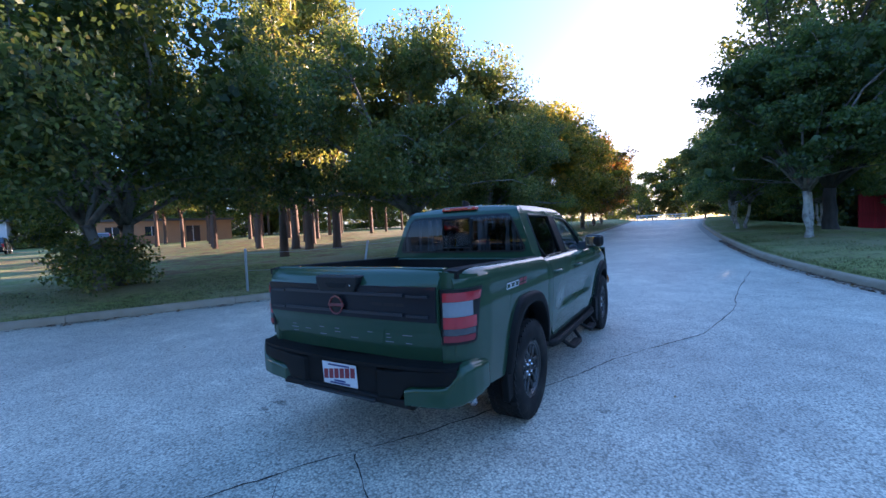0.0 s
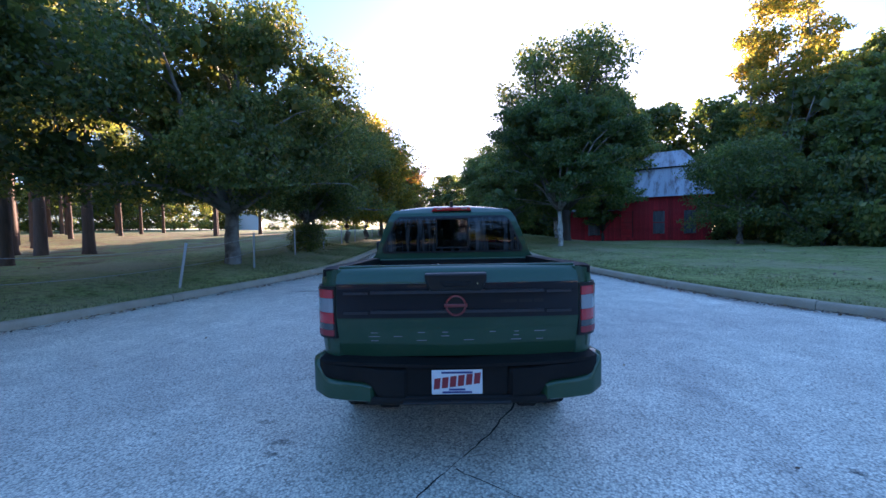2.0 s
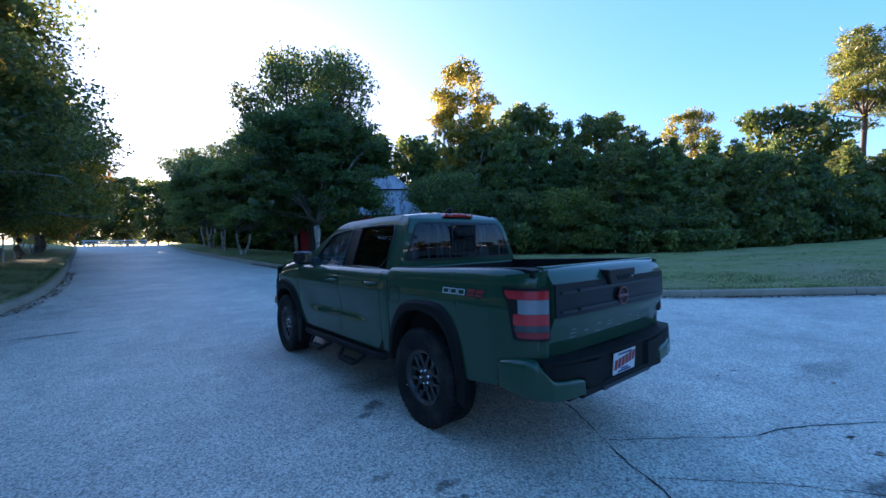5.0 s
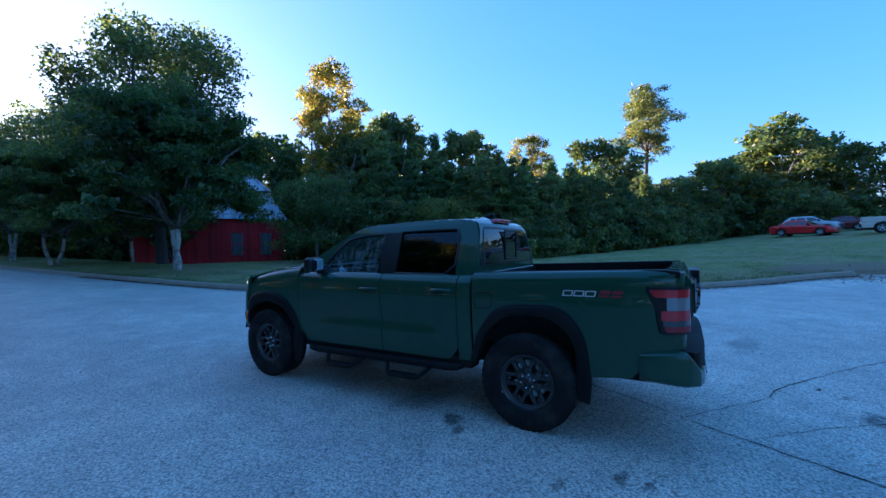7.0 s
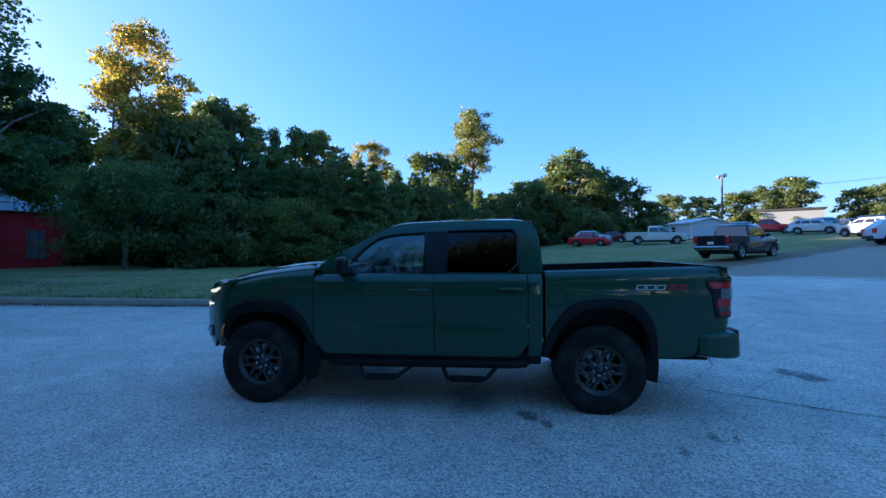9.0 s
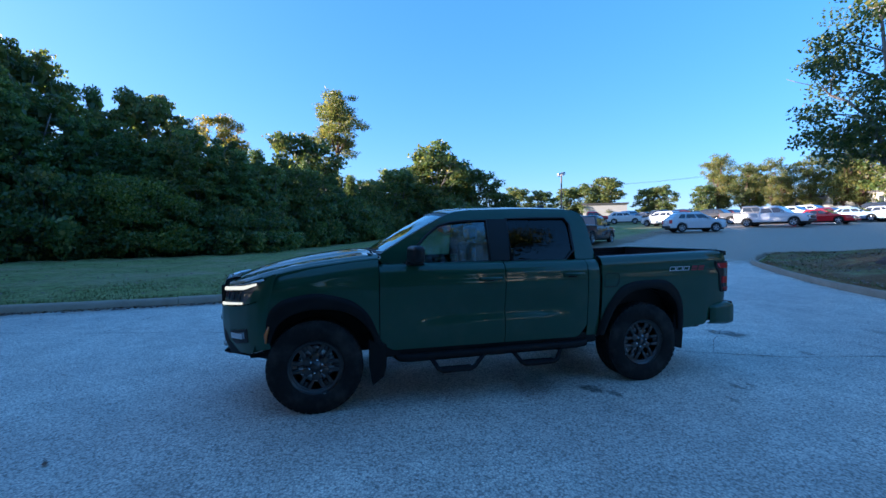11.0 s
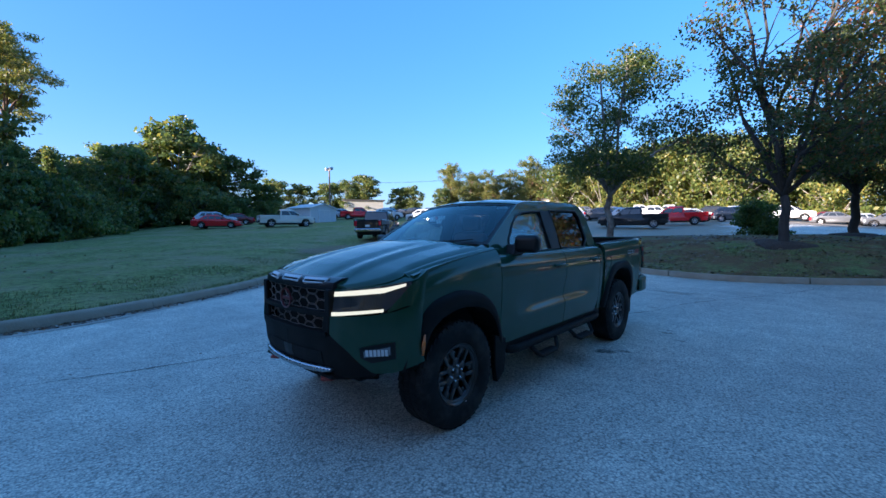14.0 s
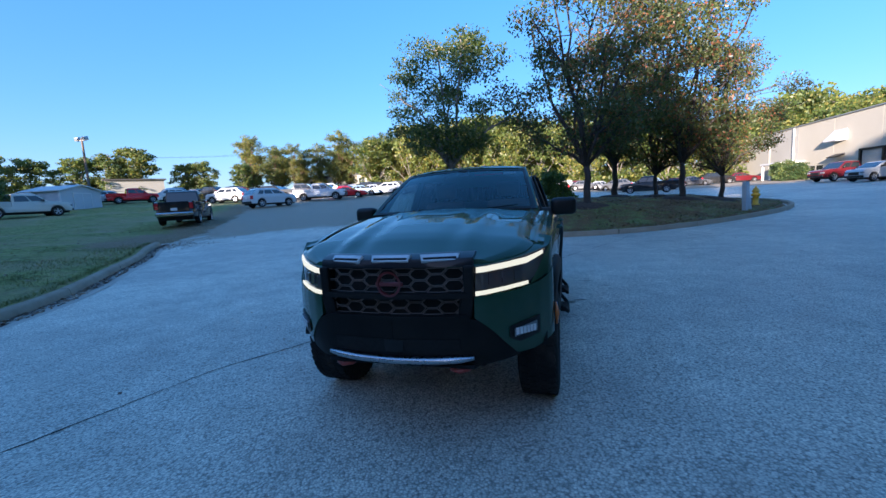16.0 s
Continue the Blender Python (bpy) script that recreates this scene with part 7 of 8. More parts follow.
def vehicle(kind, paint, label, x, y, turn, s=1.0):
    k = KIND[kind]
    w, r, sill, belt, roof = k["w"], k["r"], k["sill"], k["belt"], k["roof"]
    cat = {"pickup": "pickup truck", "suv": "car", "sedan": "car"}[kind]
    ob = thing("parked_pickup" if kind == "pickup" else "parked_car", label, cat, (0, 0, 0), 0, "parked vehicles")
    # lower body: side outline with real wheel arches
    poly = list(k["top"])
    arch = r * 1.16
    nose, tail = poly[0][0], poly[-1][0]
    poly.append((tail + 0.06, sill))
    for ay in k["ax"][::-1]:
        h = math.sqrt(max(0, arch * arch - (sill - r) ** 2))
        a0 = math.atan2(sill - r, -h)
        a1 = math.atan2(sill - r, h)
        a0 = a0 if a0 > 0 else a0 + 2 * math.pi
        for i in range(11):
            a = a0 + (a1 - a0) * i / 10
            poly.append((ay + arch * math.cos(a), r + arch * math.sin(a)))
    poly.append((nose - 0.08, sill))
    bm = prism_bm(poly, "x", -w, w, 0.035, 2)
    for v in bm.verts:
        e = abs(v.co.y) / (k["L"] / 2)
        f = 1 - 0.07 * max(0, (v.co.z - 0.75) / 0.5) - 0.16 * max(0, e - 0.72) / 0.28 * max(0, e - 0.72) / 0.28
        v.co.x *= f
    part("body", bm, paint, ob, smooth=35)
    part("chassis", box_bm(-w * 0.78, w * 0.78, -k["L"] * 0.46, k["L"] * 0.46, sill * 0.62, min(sill + 0.35, belt - 0.3)), P_DARK, ob, "dark underside")
    # cabin
    y0, y1, y2, y3 = k["cab"]
    wb, wr = w * 0.93, w * 0.77
    bm = bmesh.new()
    rows = []
    for wd, z, ya, yb, crown in ((wb, belt - 0.03, y0, y3, 0), (wr + 0.02, roof - 0.07, y1 + 0.06, y2 - 0.03, 0), (wr - 0.09, roof, y1 - 0.12, y2 + 0.12, 0)):
        rows.append([bm.verts.new(p) for p in ((-wd, ya, z), (wd, ya, z), (wd, yb, z), (-wd, yb, z))])
    for a, b in zip(rows, rows[1:]):
        for i in range(4):
            bm.faces.new((a[i], a[(i + 1) % 4], b[(i + 1) % 4], b[i]))
    bm.faces.new(rows[-1])
    bm.faces.new(rows[0][::-1])
    bmesh.ops.recalc_face_normals(bm, faces=bm.faces[:])
    bmesh.ops.bevel(bm, geom=[e for e in bm.edges if e.calc_length() > 0.3], offset=0.035, segments=2, profile=0.5, affect="EDGES")
    part("cabin", bm, paint, ob, smooth=35)

    def on_side(sd, yy, f):
        """A point on the cabin's side, f from belt to roof edge, yy a share between the sloping ends."""
        z = belt - 0.03 + (roof - 0.04 - belt) * f
        ya, yb = y0 + (y1 + 0.06 - y0) * f, y3 + (y2 - 0.03 - y3) * f
        return (sd * (wb + (wr + 0.02 - wb) * f), ya + (yb - ya) * yy, z)
    cuts = [0.06, 0.48, 0.94] if kind == "pickup" else [0.06, 0.38, 0.68, 0.88]
    for sd in (-1, 1):
        for a, b in zip(cuts, cuts[1:]):
            part("side_window", slab(on_side(sd, a + 0.02, 0.13), on_side(sd, b - 0.02, 0.13), on_side(sd, b - 0.02, 0.80), on_side(sd, a + 0.02, 0.80), (sd, 0, 0.25)), V_GLASS, ob, "dark side window")

    def on_end(ys, sx, f):
        ya, yb = (y0, y1 + 0.06) if ys > 0 else (y3, y2 - 0.03)
        return (sx * (wb + (wr + 0.02 - wb) * f) * 0.9, ya + (yb - ya) * f, belt - 0.03 + (roof - 0.04 - belt) * f)
    for ys, nm in ((1, "windscreen"), (-1, "rear_window")):
        part(nm, slab(on_end(ys, -1, 0.08), on_end(ys, 1, 0.08), on_end(ys, 1, 0.93), on_end(ys, -1, 0.93), (0, ys * 0.9, 0.4)), V_GLASS, ob, "dark glass")
    # ends
    zf = k["top"][1][1]
    fr, rr = nose - 0.05, tail + 0.05
    part("grille", box_bm(-w * 0.48, w * 0.48, fr, fr + 0.075, zf - 0.36, zf - 0.10, 0.02, 1), P_TRIM, ob, "black grille")
    part("front_bumper", box_bm(-w * 0.86, w * 0.86, fr - 0.10, fr + 0.09, sill + 0.02, sill + 0.2, 0.03, 1), P_TRIM if kind != "sedan" else paint, ob)
    zr = 1.20 if kind == "pickup" else belt - 0.08
    for sd in (-1, 1):
        part("headlight", box_bm(sd * w * 0.52, sd * w * 0.87, fr - 0.22, fr + 0.05, zf - 0.24, zf - 0.07, 0.03, 1), P_CLEAR, ob, "clear headlight")
        part("tail_light", box_bm(sd * w * 0.72, sd * w * 0.905, rr - 0.055, rr + 0.16, zr - 0.34, zr - 0.02, 0.02, 1), P_RED, ob, "red tail light")
        part("mirror", box_bm(sd * w * 0.95, sd * (w * 0.95 + 0.2), y0 - 0.52, y0 - 0.38, belt + 0.02, belt + 0.19, 0.03, 1), P_TRIM if paint is not V_WHITE else paint, ob)
        for i, yd in enumerate(k["doors"][1:]):
            part("door_handle", box_bm(sd * (w * 0.955), sd * (w * 0.955 + 0.03), yd + 0.06, yd + 0.24, belt - 0.19, belt - 0.155, 0.006, 1), paint, ob)
        part("side_sill", box_bm(sd * w * 0.90, sd * (w * 0.985), k["ax"][1] + arch * 1.03, k["ax"][0] - arch * 1.03, sill - 0.06, sill + 0.04, 0.02, 1), P_TRIM, ob, "black sill")
        if kind == "pickup":
            part("bed_side", box_bm(sd * w * 0.86, sd * w * 0.955, -2.88, -0.88, 0.84, 1.26, 0.03, 1), paint, ob)
        for ay in k["ax"]:
            car_wheel(ob, sd * (w - 0.115), ay, sd, r)
    if kind == "pickup":
        part("tailgate", box_bm(-w * 0.72, w * 0.72, -2.93, -2.85, 0.72, 1.25, 0.02, 1), paint, ob)
        part("tailgate_handle", box_bm(-0.12, 0.12, -2.95, -2.925, 1.08, 1.16, 0.01, 1), P_TRIM, ob)
        part("rear_bumper", box_bm(-w * 0.88, w * 0.88, -3.02, -2.86, 0.5, 0.68, 0.04, 1), P_CHROME if paint in (V_BLACK, V_WHITE, V_GREY) else P_TRIM, ob, "bright step bumper" if paint in (V_BLACK, V_WHITE, V_GREY) else "")
    else:
        part("rear_bumper", box_bm(-w * 0.84, w * 0.84, rr - 0.085, rr + 0.1, sill + 0.02, sill + 0.22, 0.03, 1), P_TRIM if kind == "suv" else paint, ob)
    part("plate", box_bm(-0.15, 0.15, (-2.95 if kind == "pickup" else rr - 0.07), (-2.925 if kind == "pickup" else rr - 0.05), zr - 0.42 if kind == "pickup" else zr - 0.30, zr - 0.28 if kind == "pickup" else zr - 0.16), P_WHITE, ob, "pale number plate")
    ob.matrix_basis = pose(x, y, land(x, y) + 0.005, 0, 0, turn) @ Matrix.Scale(s, 4)
    return ob


for kind, paint, label, x, y, turn in [
    ("sedan", V_RED, "red low coupe parked on the grass by the wood", 44.8, -12.7, 150),
    ("suv", V_SILVER, "silver estate car parked on the grass", 49.7, -14.3, 152),
    ("sedan", V_WINE, "dark red saloon parked on the grass", 51.0, -16.7, -20),
    ("pickup", V_TAN, "sand coloured pickup with black wheels on the grass", 40.6, -18.3, 166),
    ("pickup", V_BLACK, "black pickup with chrome bumper on gravel, seen from behind", 20.3, -14.8, 216),
    ("suv", V_WHITE, "white crossover with black sills on gravel", 25.0, -28.2, 159),
    ("suv", V_WHITE, "white boxy off-roader in the car lot", 35.5, -34.5, -78),
    ("pickup", V_WHITE, "white pickup at the end of a car row", 25.5, -37.7, 108),
    ("pickup", V_RED, "bright red pickup beside a pale shed", 52, -36.4, 150),
    ("pickup", V_BLACK, "black pickup with bright wheels on the lot's lawn edge", 9.8, -36.0, -76),
    ("pickup", V_RED, "red pickup behind a black one", 8.1, -43.7, -76),
    ("suv", V_WHITE, "white car in a row", 46, -37.5, 140),
    ("suv", V_SILVER, "silver car beside the shed", 55.5, -35.8, 150),
    ("pickup", V_GREY, "dark grey pickup in a row of cars", 31, -42, 115),
    ("suv", V_BLACK, "black car in a row", 35.5, -41, -75),
    ("suv", V_WINE, "dark red car in a row", 39.5, -41.5, 120),
    ("sedan", V_RED, "red car in a row", 24.6, -42.5, 105),
    ("sedan", V_BLUE, "silver-blue saloon in a row", 25, -47.5, 100),
    ("suv", V_WHITE, "white estate car in a row", 22.0, -49.0, -80),
    ("suv", V_GREY, "grey car in a row", 18.4, -50.0, -80),
    ("suv", V_WHITE, "white car in a row", 14.6, -50.5, 98),
    ("pickup", V_BLACK, "dark green-black pickup in the yard", -10.5, -46.4, -100),
    ("pickup", V_WINE, "dark red pickup before the warehouse", -27.8, -45.6, -72),
    ("suv", V_SILVER, "silver car before the warehouse", -27.4, -40.2, -72),
    ("suv", V_BLACK, "dark car beyond the pines", -57, 8.5, 70),
    ("suv", V_WINE, "dark red car beyond the pines", -50, 14.5, 70),
]:
    vehicle(kind, paint, label, x, y, turn)
rk = random.Random(21)
lot_kinds = [("suv", V_WHITE, "white"), ("sedan", V_SILVER, "silver"), ("suv", V_BLACK, "black"), ("sedan", V_GREY, "grey"), ("suv", V_BLUE, "silver-blue"), ("pickup", V_WHITE, "white"), ("sedan", V_WINE, "dark red"), ("suv", V_GREY, "grey")]
seeds = [vehicle(k, p, "%s car in the crowded lot" % c if k != "pickup" else "white pickup in the crowded lot", 34 - 4.3 * i, -55 + 0.4 * i, 95) for i, (k, p, c) in enumerate(lot_kinds)]
for i in range(30):
    row, j = divmod(i, 10)
    x, y = (31 - 4.4 * j, -60 - 5.2 * row) if row < 2 else (56 - 3.4 * j, -45.0 - 0.6 * j)
    ob = seeds[rk.randrange(8)]
    keep = ob.matrix_basis.copy()
    ob.matrix_basis = Matrix()
    copy_thing(ob, pose(x + rk.uniform(-0.4, 0.4), y + rk.uniform(-0.4, 0.4), land(x, y), 0, 0, rk.choice((92, -86)) + rk.uniform(-4, 4)))
    ob.matrix_basis = keep
for j in range(7):
    x, y = -7 - 3.2 * j, -63 - 0.4 * j
    ob = seeds[rk.randrange(8)]
    keep = ob.matrix_basis.copy()
    ob.matrix_basis = Matrix()
    copy_thing(ob, pose(x, y, land(x, y), 0, 0, rk.choice((95, -80))))
    ob.matrix_basis = keep
# ---- barn ----
def board_material(name, c, worn, share=0.25):
    m, n, l, b = nodes_of(name)
    oi = n.new("ShaderNodeObjectInfo")
    g = noise_node(n, l, 5.0, 6, 0.7, stretch=(3.0, 3.0, 0.25))
    s = noise_node(n, l, 0.8, 5, 0.65)
    tone = ramp(n, l, oi.outputs["Random"], [(0.0, tuple(v * 0.72 for v in c)), (1.0, tuple(v * 1.2 for v in c))])
    grain = ramp(n, l, g.outputs["Fac"], [(0.35, (0.6, 0.6, 0.6)), (0.65, (1.15, 1.15, 1.15))])
    col = mixc(n, l, 1.0, tone.outputs[0], grain.outputs[0], "MULTIPLY")
    old = ramp(n, l, s.outputs["Fac"], [(0.62 - share * 0.4, (0, 0, 0)), (0.82 - share * 0.2, (0.7, 0.7, 0.7))])
    l.new(mixc(n, l, old.outputs[0], col, worn), b.inputs["Base Color"])
    b.inputs["Roughness"].default_value = 0.85
    bump(n, l, b, g.outputs["Fac"], 0.4, 0.008)
    return m


def sheet_metal(name, c, rust, share):
    m, n, l, b = nodes_of(name)
    oi = n.new("ShaderNodeObjectInfo")
    t = noise_node(n, l, 0.9, 7, 0.72, stretch=(2.2, 0.6, 0.6))
    f = noise_node(n, l, 14, 4)
    tone = ramp(n, l, oi.outputs["Random"], [(0.0, tuple(v * 0.75 for v in c)), (1.0, tuple(min(1, v * 1.2) for v in c))])
    r = ramp(n, l, t.outputs["Fac"], [(0.60 - share, (0, 0, 0)), (0.72 - share, (0.85, 0.85, 0.85))])
    col = mixc(n, l, r.outputs[0], tone.outputs[0], rust)
    l.new(mixc(n, l, math_node(n, l, "MULTIPLY", f.outputs["Fac"], 0.4), col, tuple(v * 0.6 for v in c)), b.inputs["Base Color"])
    b.inputs["Metallic"].default_value = 0.25
    b.inputs["Roughness"].default_value = 0.5
    return m


B_RED = board_material("barn_red", (0.46, 0.018, 0.024), (0.22, 0.035, 0.035))
B_GREY = board_material("weathered_board", (0.13, 0.12, 0.125), (0.24, 0.06, 0.06))
B_ROOF = sheet_metal("barn_roof", (0.42, 0.44, 0.48), (0.10, 0.055, 0.04), 0.10)
B_WHITE = surface("white_siding", (0.62, 0.63, 0.64), 0.6, vary=0.08, coarse=0.8, fine=20, bumps=0.2, depth=0.003)
B_SHED = surface("shed_siding", (0.47, 0.50, 0.54), 0.55, vary=0.08, coarse=1.0, fine=30)
B_TILT = surface("warehouse_panel", (0.52, 0.48, 0.39), 0.85, vary=0.10, coarse=0.25, fine=8, bumps=0.25, depth=0.004)
B_TILT2 = surface("warehouse_panel_grey", (0.43, 0.41, 0.36), 0.85, vary=0.10, coarse=0.25, fine=8, bumps=0.25, depth=0.004)
B_BRICK = surface("tan_brick", (0.42, 0.22, 0.12), 0.85, vary=0.25, coarse=0.6, fine=12, bumps=0.3, depth=0.01)
B_ROOFD = surface("dark_roof", (0.09, 0.085, 0.08), 0.8, vary=0.25, coarse=0.6, fine=15)
B_PANE = surface("building_window", (0.03, 0.035, 0.04), 0.08, vary=0.2, coat=0.6)
B_GALV = surface("galvanised_steel", (0.42, 0.44, 0.45), 0.45, metal=0.6, vary=0.15, coarse=2, fine=30)
B_POLE = surface("pole_wood", (0.16, 0.12, 0.09), 0.85, vary=0.25, coarse=2, fine=40)
B_YELLOW = surface("hydrant_yellow", (0.70, 0.43, 0.03), 0.5, vary=0.12, coarse=5, fine=40, dust=0.1)


def shared(name, bm, material):
    me = bpy.data.meshes.new(name)
    bm.to_mesh(me)
    bm.free()
    me.materials.append(material)
    return me


def boards(parent, m, x0, x1, z0, z1, wide, material, thick=0.025, seed=1, gaps=()):
    """Upright boards on a wall's outside, from x0 to x1; gaps: (x0, x1, z0, z1) openings."""
    rb = random.Random(seed)
    n = max(1, round((x1 - x0) / wide))
    wide = (x1 - x0) / n
    full = shared("plank", box_bm(0.004, wide - 0.004, -thick, 0, 0, z1 - z0, 0.004, 1), material)
    for i in range(n):
        a = x0 + i * wide
        cut = [g for g in gaps if a + wide * 0.6 > g[0] and a + wide * 0.4 < g[1]]
        d = rb.uniform(-0.006, 0.006)
        if not cut:
            put("plank", full, parent, m=m @ Matrix.Translation((a, d, z0)))
        for g in cut:
            for lo, hi in ((z0, g[2]), (g[3], z1)):
                if hi - lo > 0.05:
                    put("plank", shared("plank", box_bm(0.004, wide - 0.004, -thick, 0, 0, hi - lo), material), parent, m=m @ Matrix.Translation((a, d, lo)))


barn = thing("barn", "old red board barn with a rusty two-tier metal roof", "barn", (24.0, 31.6, land(24, 31.6) - 0.05), -32.7)
D = 8.5
windows = [(-4.67, -3.67, 0.65, 2.8), (-2.12, -1.14, 0.65, 2.8), (-10.65, -9.45, 0.55, 2.8)]
door = (-7.56, -6.47, 0.3, 2.9)
part("wall", box_bm(-7.4, -0.02, 0.06, 0.2, 0, 4.2), P_DARK, barn, "dark wall behind the boards")
part("wall", box_bm(-0.16, -0.02, 0.2, D, 0, 4.2), P_DARK, barn)
part("wall", box_bm(-7.4, -7.26, 0.2, D, 0, 4.2), P_DARK, barn)
part("wall", box_bm(-7.4, -0.02, D - 0.14, D, 0, 4.2), B_RED, barn)
part("lean_to_wall", box_bm(-12.4, -7.4, 0.06, 0.2, 0, 3.1), P_DARK, barn)
part("lean_to_wall", box_bm(-12.4, -12.26, 0.2, D - 1.5, 0, 2.6), P_DARK, barn)
boards(barn, Matrix.Translation((0, 0.055, 0)), -7.4, 0.0, 0.0, 4.2, 0.2, B_RED, 0.03, 1, windows[:2] + [door])
boards(barn, Matrix.Translation((0, 0.055, 0)), -12.4, -7.4, 0.0, 3.1, 0.2, B_RED, 0.03, 2, [windows[2], door])
boards(barn, Matrix.Rotation(math.pi / 2, 4, "Z"), 0.0, D, 0.0, 4.2, 0.26, B_RED, 0.03, 3)
boards(barn, Matrix.Translation((-12.42, D - 1.5, 0)) @ Matrix.Rotation(-math.pi / 2, 4, "Z"), 0.0, D - 1.5, 0.0, 2.6, 0.26, B_RED, 0.03, 4)
for x0, x1, z0, z1 in windows:
    w = put("boarded_window", shared("boarded_window", box_bm(x0, x1, 0.0, 0.055, z0, z1), P_DARK), barn)
    n = 5
    for i in range(n):
        part("plank", box_bm(x0 + (x1 - x0) * i / n + 0.006, x0 + (x1 - x0) * (i + 1) / n - 0.006, -0.012 - 0.006 * (i % 2), 0.0, z0 + 0.03 * (i % 3), z1 - 0.04 * (i % 2)), B_GREY, w, "grey weathered board")
    for a, b, c, d in ((x0 - 0.09, x0, z0 - 0.09, z1 + 0.09), (x1, x1 + 0.09, z0 - 0.09, z1 + 0.09), (x0, x1, z1, z1 + 0.09), (x0, x1, z0 - 0.09, z0), (x0, x1, (z0 + z1) / 2 - 0.03, (z0 + z1) / 2 + 0.03)):
        part("frame", box_bm(a, b, -0.03, 0.02, c, d), B_RED, w)
dr = put("barn_door", shared("barn_door", box_bm(door[0], door[1], 0.02, 0.055, door[2], door[3]), B_RED), barn, "red louvred door")
for i in range(13):
    z = door[2] + 0.1 + i * 0.19
    part("slat", box_bm(door[0] + 0.08, door[1] - 0.08, -0.02, 0.02, z, z + 0.13), B_RED, dr, m=Matrix.Translation((0, 0, 0)))
for a, b in ((door[0], door[0] + 0.08), (door[1] - 0.08, door[1])):
    part("frame", box_bm(a, b, -0.035, 0.02, door[2], door[3]), B_RED, dr)


def roof_face(parent, a, b, c, d, wide, material, name="roof_sheet", lift=0.03):
    """Sheets side by side on a sloping face a-b (foot) d-c (head)."""
    a, b, c, d = (Vector(v) for v in (a, b, c, d))
    n = max(2, round((b - a).length / wide))
    nrm = (b - a).cross(d - a).normalized()
    for i in range(n):
        f0, f1 = i / n, (i + 1) / n
        p = [a.lerp(b, f0), a.lerp(b, f1), d.lerp(c, f1), d.lerp(c, f0)]
        q = lift + (0.012 if i % 2 else 0.0)
        bm = slab(*p, nrm, q)
        for f in (0.33, 0.66):
            u, v = p[0].lerp(p[1], f) + nrm * q, p[3].lerp(p[2], f) + nrm * q
            merge_fast(bm, tube_bm([u, v], 0.022, 4))
        if (p[1] - p[0]).length > 0.02:
            part(name, bm, material, parent)


def ring(x0, x1, y0, y1, z):
    return [(x0, y0, z), (x1, y0, z), (x1, y1, z), (x0, y1, z)]


def tier(parent, lo, hi, wide, material):
    for i in range(4):
        j = (i + 1) % 4
        roof_face(parent, lo[i], lo[j], hi[j], hi[i], wide, material)


tier(barn, ring(-7.75, 0.3, -0.35, D + 0.35, 4.12), ring(-6.2, -1.2, 1.3, D - 1.3, 6.9), 0.62, B_ROOF)
tier(barn, ring(-6.45, -0.95, 1.05, D - 1.05, 7.02), ring(-5.2, -2.4, 3.1, D - 3.1, 8.75), 0.62, B_ROOF)
part("roof_cap", box_bm(-5.25, -2.35, 3.05, D - 3.05, 8.7, 8.8), B_ROOF, barn)
# solid block; the shade between the tiers is its near-black colour
part("clerestory", box_bm(-6.2, -1.2, 1.3, D - 1.3, 6.85, 7.05), P_DARK, barn, "near-black block for the shaded gap between the roof tiers")
part("soffit", box_bm(-7.4, -0.02, 0.06, D, 4.16, 4.22), P_DARK, barn)
roof_face(barn, (-12.7, -0.35, 3.0), (-7.42, -0.35, 3.0), (-7.42, D - 1.2, 4.0), (-12.7, D - 1.2, 4.0), 0.62, B_ROOF, "lean_to_sheet")

# ---- wire fence along the street trees ----
post_me = shared("fence_post", tube_bm([(0, 0, -0.1), (0, 0, 1.12)], 0.032, 8), B_GALV)
cap_me = shared("cap", lathe_bm([(0.036, 1.09), (0.036, 1.125), (0.015, 1.14), (0.0, 1.14)], 8, "z"), B_GALV)
fence = thing("wire_fence", "old grey pipe fence posts with slack wires", "fence")
posts = [(-8.04, 2.1, 0, 0), (-6.76, 5.25, -9, 5), (-6.36, 8.56, 0, 1), (-6.34, 12.4, 1, 0), (-6.4, 16.9, 0, -2), (-6.3, 20.5, 0, 0), (-6.2, 24, 1, 1)] + [(-6.2 - 0.02 * k, 27.7 + 3.7 * k, 0, 0) for k in range(5)]
heads = []
for x, y, rx, ry in posts:
    m = pose(x, y, land(x, y), rx, ry, 0)
    p = put("post", post_me, fence, m=m)
    put("cap", cap_me, p)
    heads.append(m)
for z in (1.02, 0.55):
    for a, b in zip(heads, heads[1:]):
        p, q = a @ Vector((0.035, 0, z)), b @ Vector((0.035, 0, z))
        part("wire", tube_bm([p.lerp(q, f) - Vector((0, 0, 0.22 * f * (1 - f))) for f in np.linspace(0, 1, 7)], 0.004, 4), B_GALV, fence)

# white rail across the end of the road
rail = thing("white_rail", "white double-rail barrier across the road's end", "fence")
zr = float(base_z(-1, 65)) + 0.0
for k in range(6):
    x = -3.9 + 6.3 * k / 5
    part("post", box_bm(x - 0.06, x + 0.06, 64.94, 65.06, zr - 0.1, zr + 0.85, 0.01, 1), B_WHITE, rail)
for z in (0.42, 0.78):
    part("rail", box_bm(-4.1, 2.6, 64.88, 64.94, zr + z - 0.08, zr + z + 0.06, 0.01, 1), B_WHITE, rail)

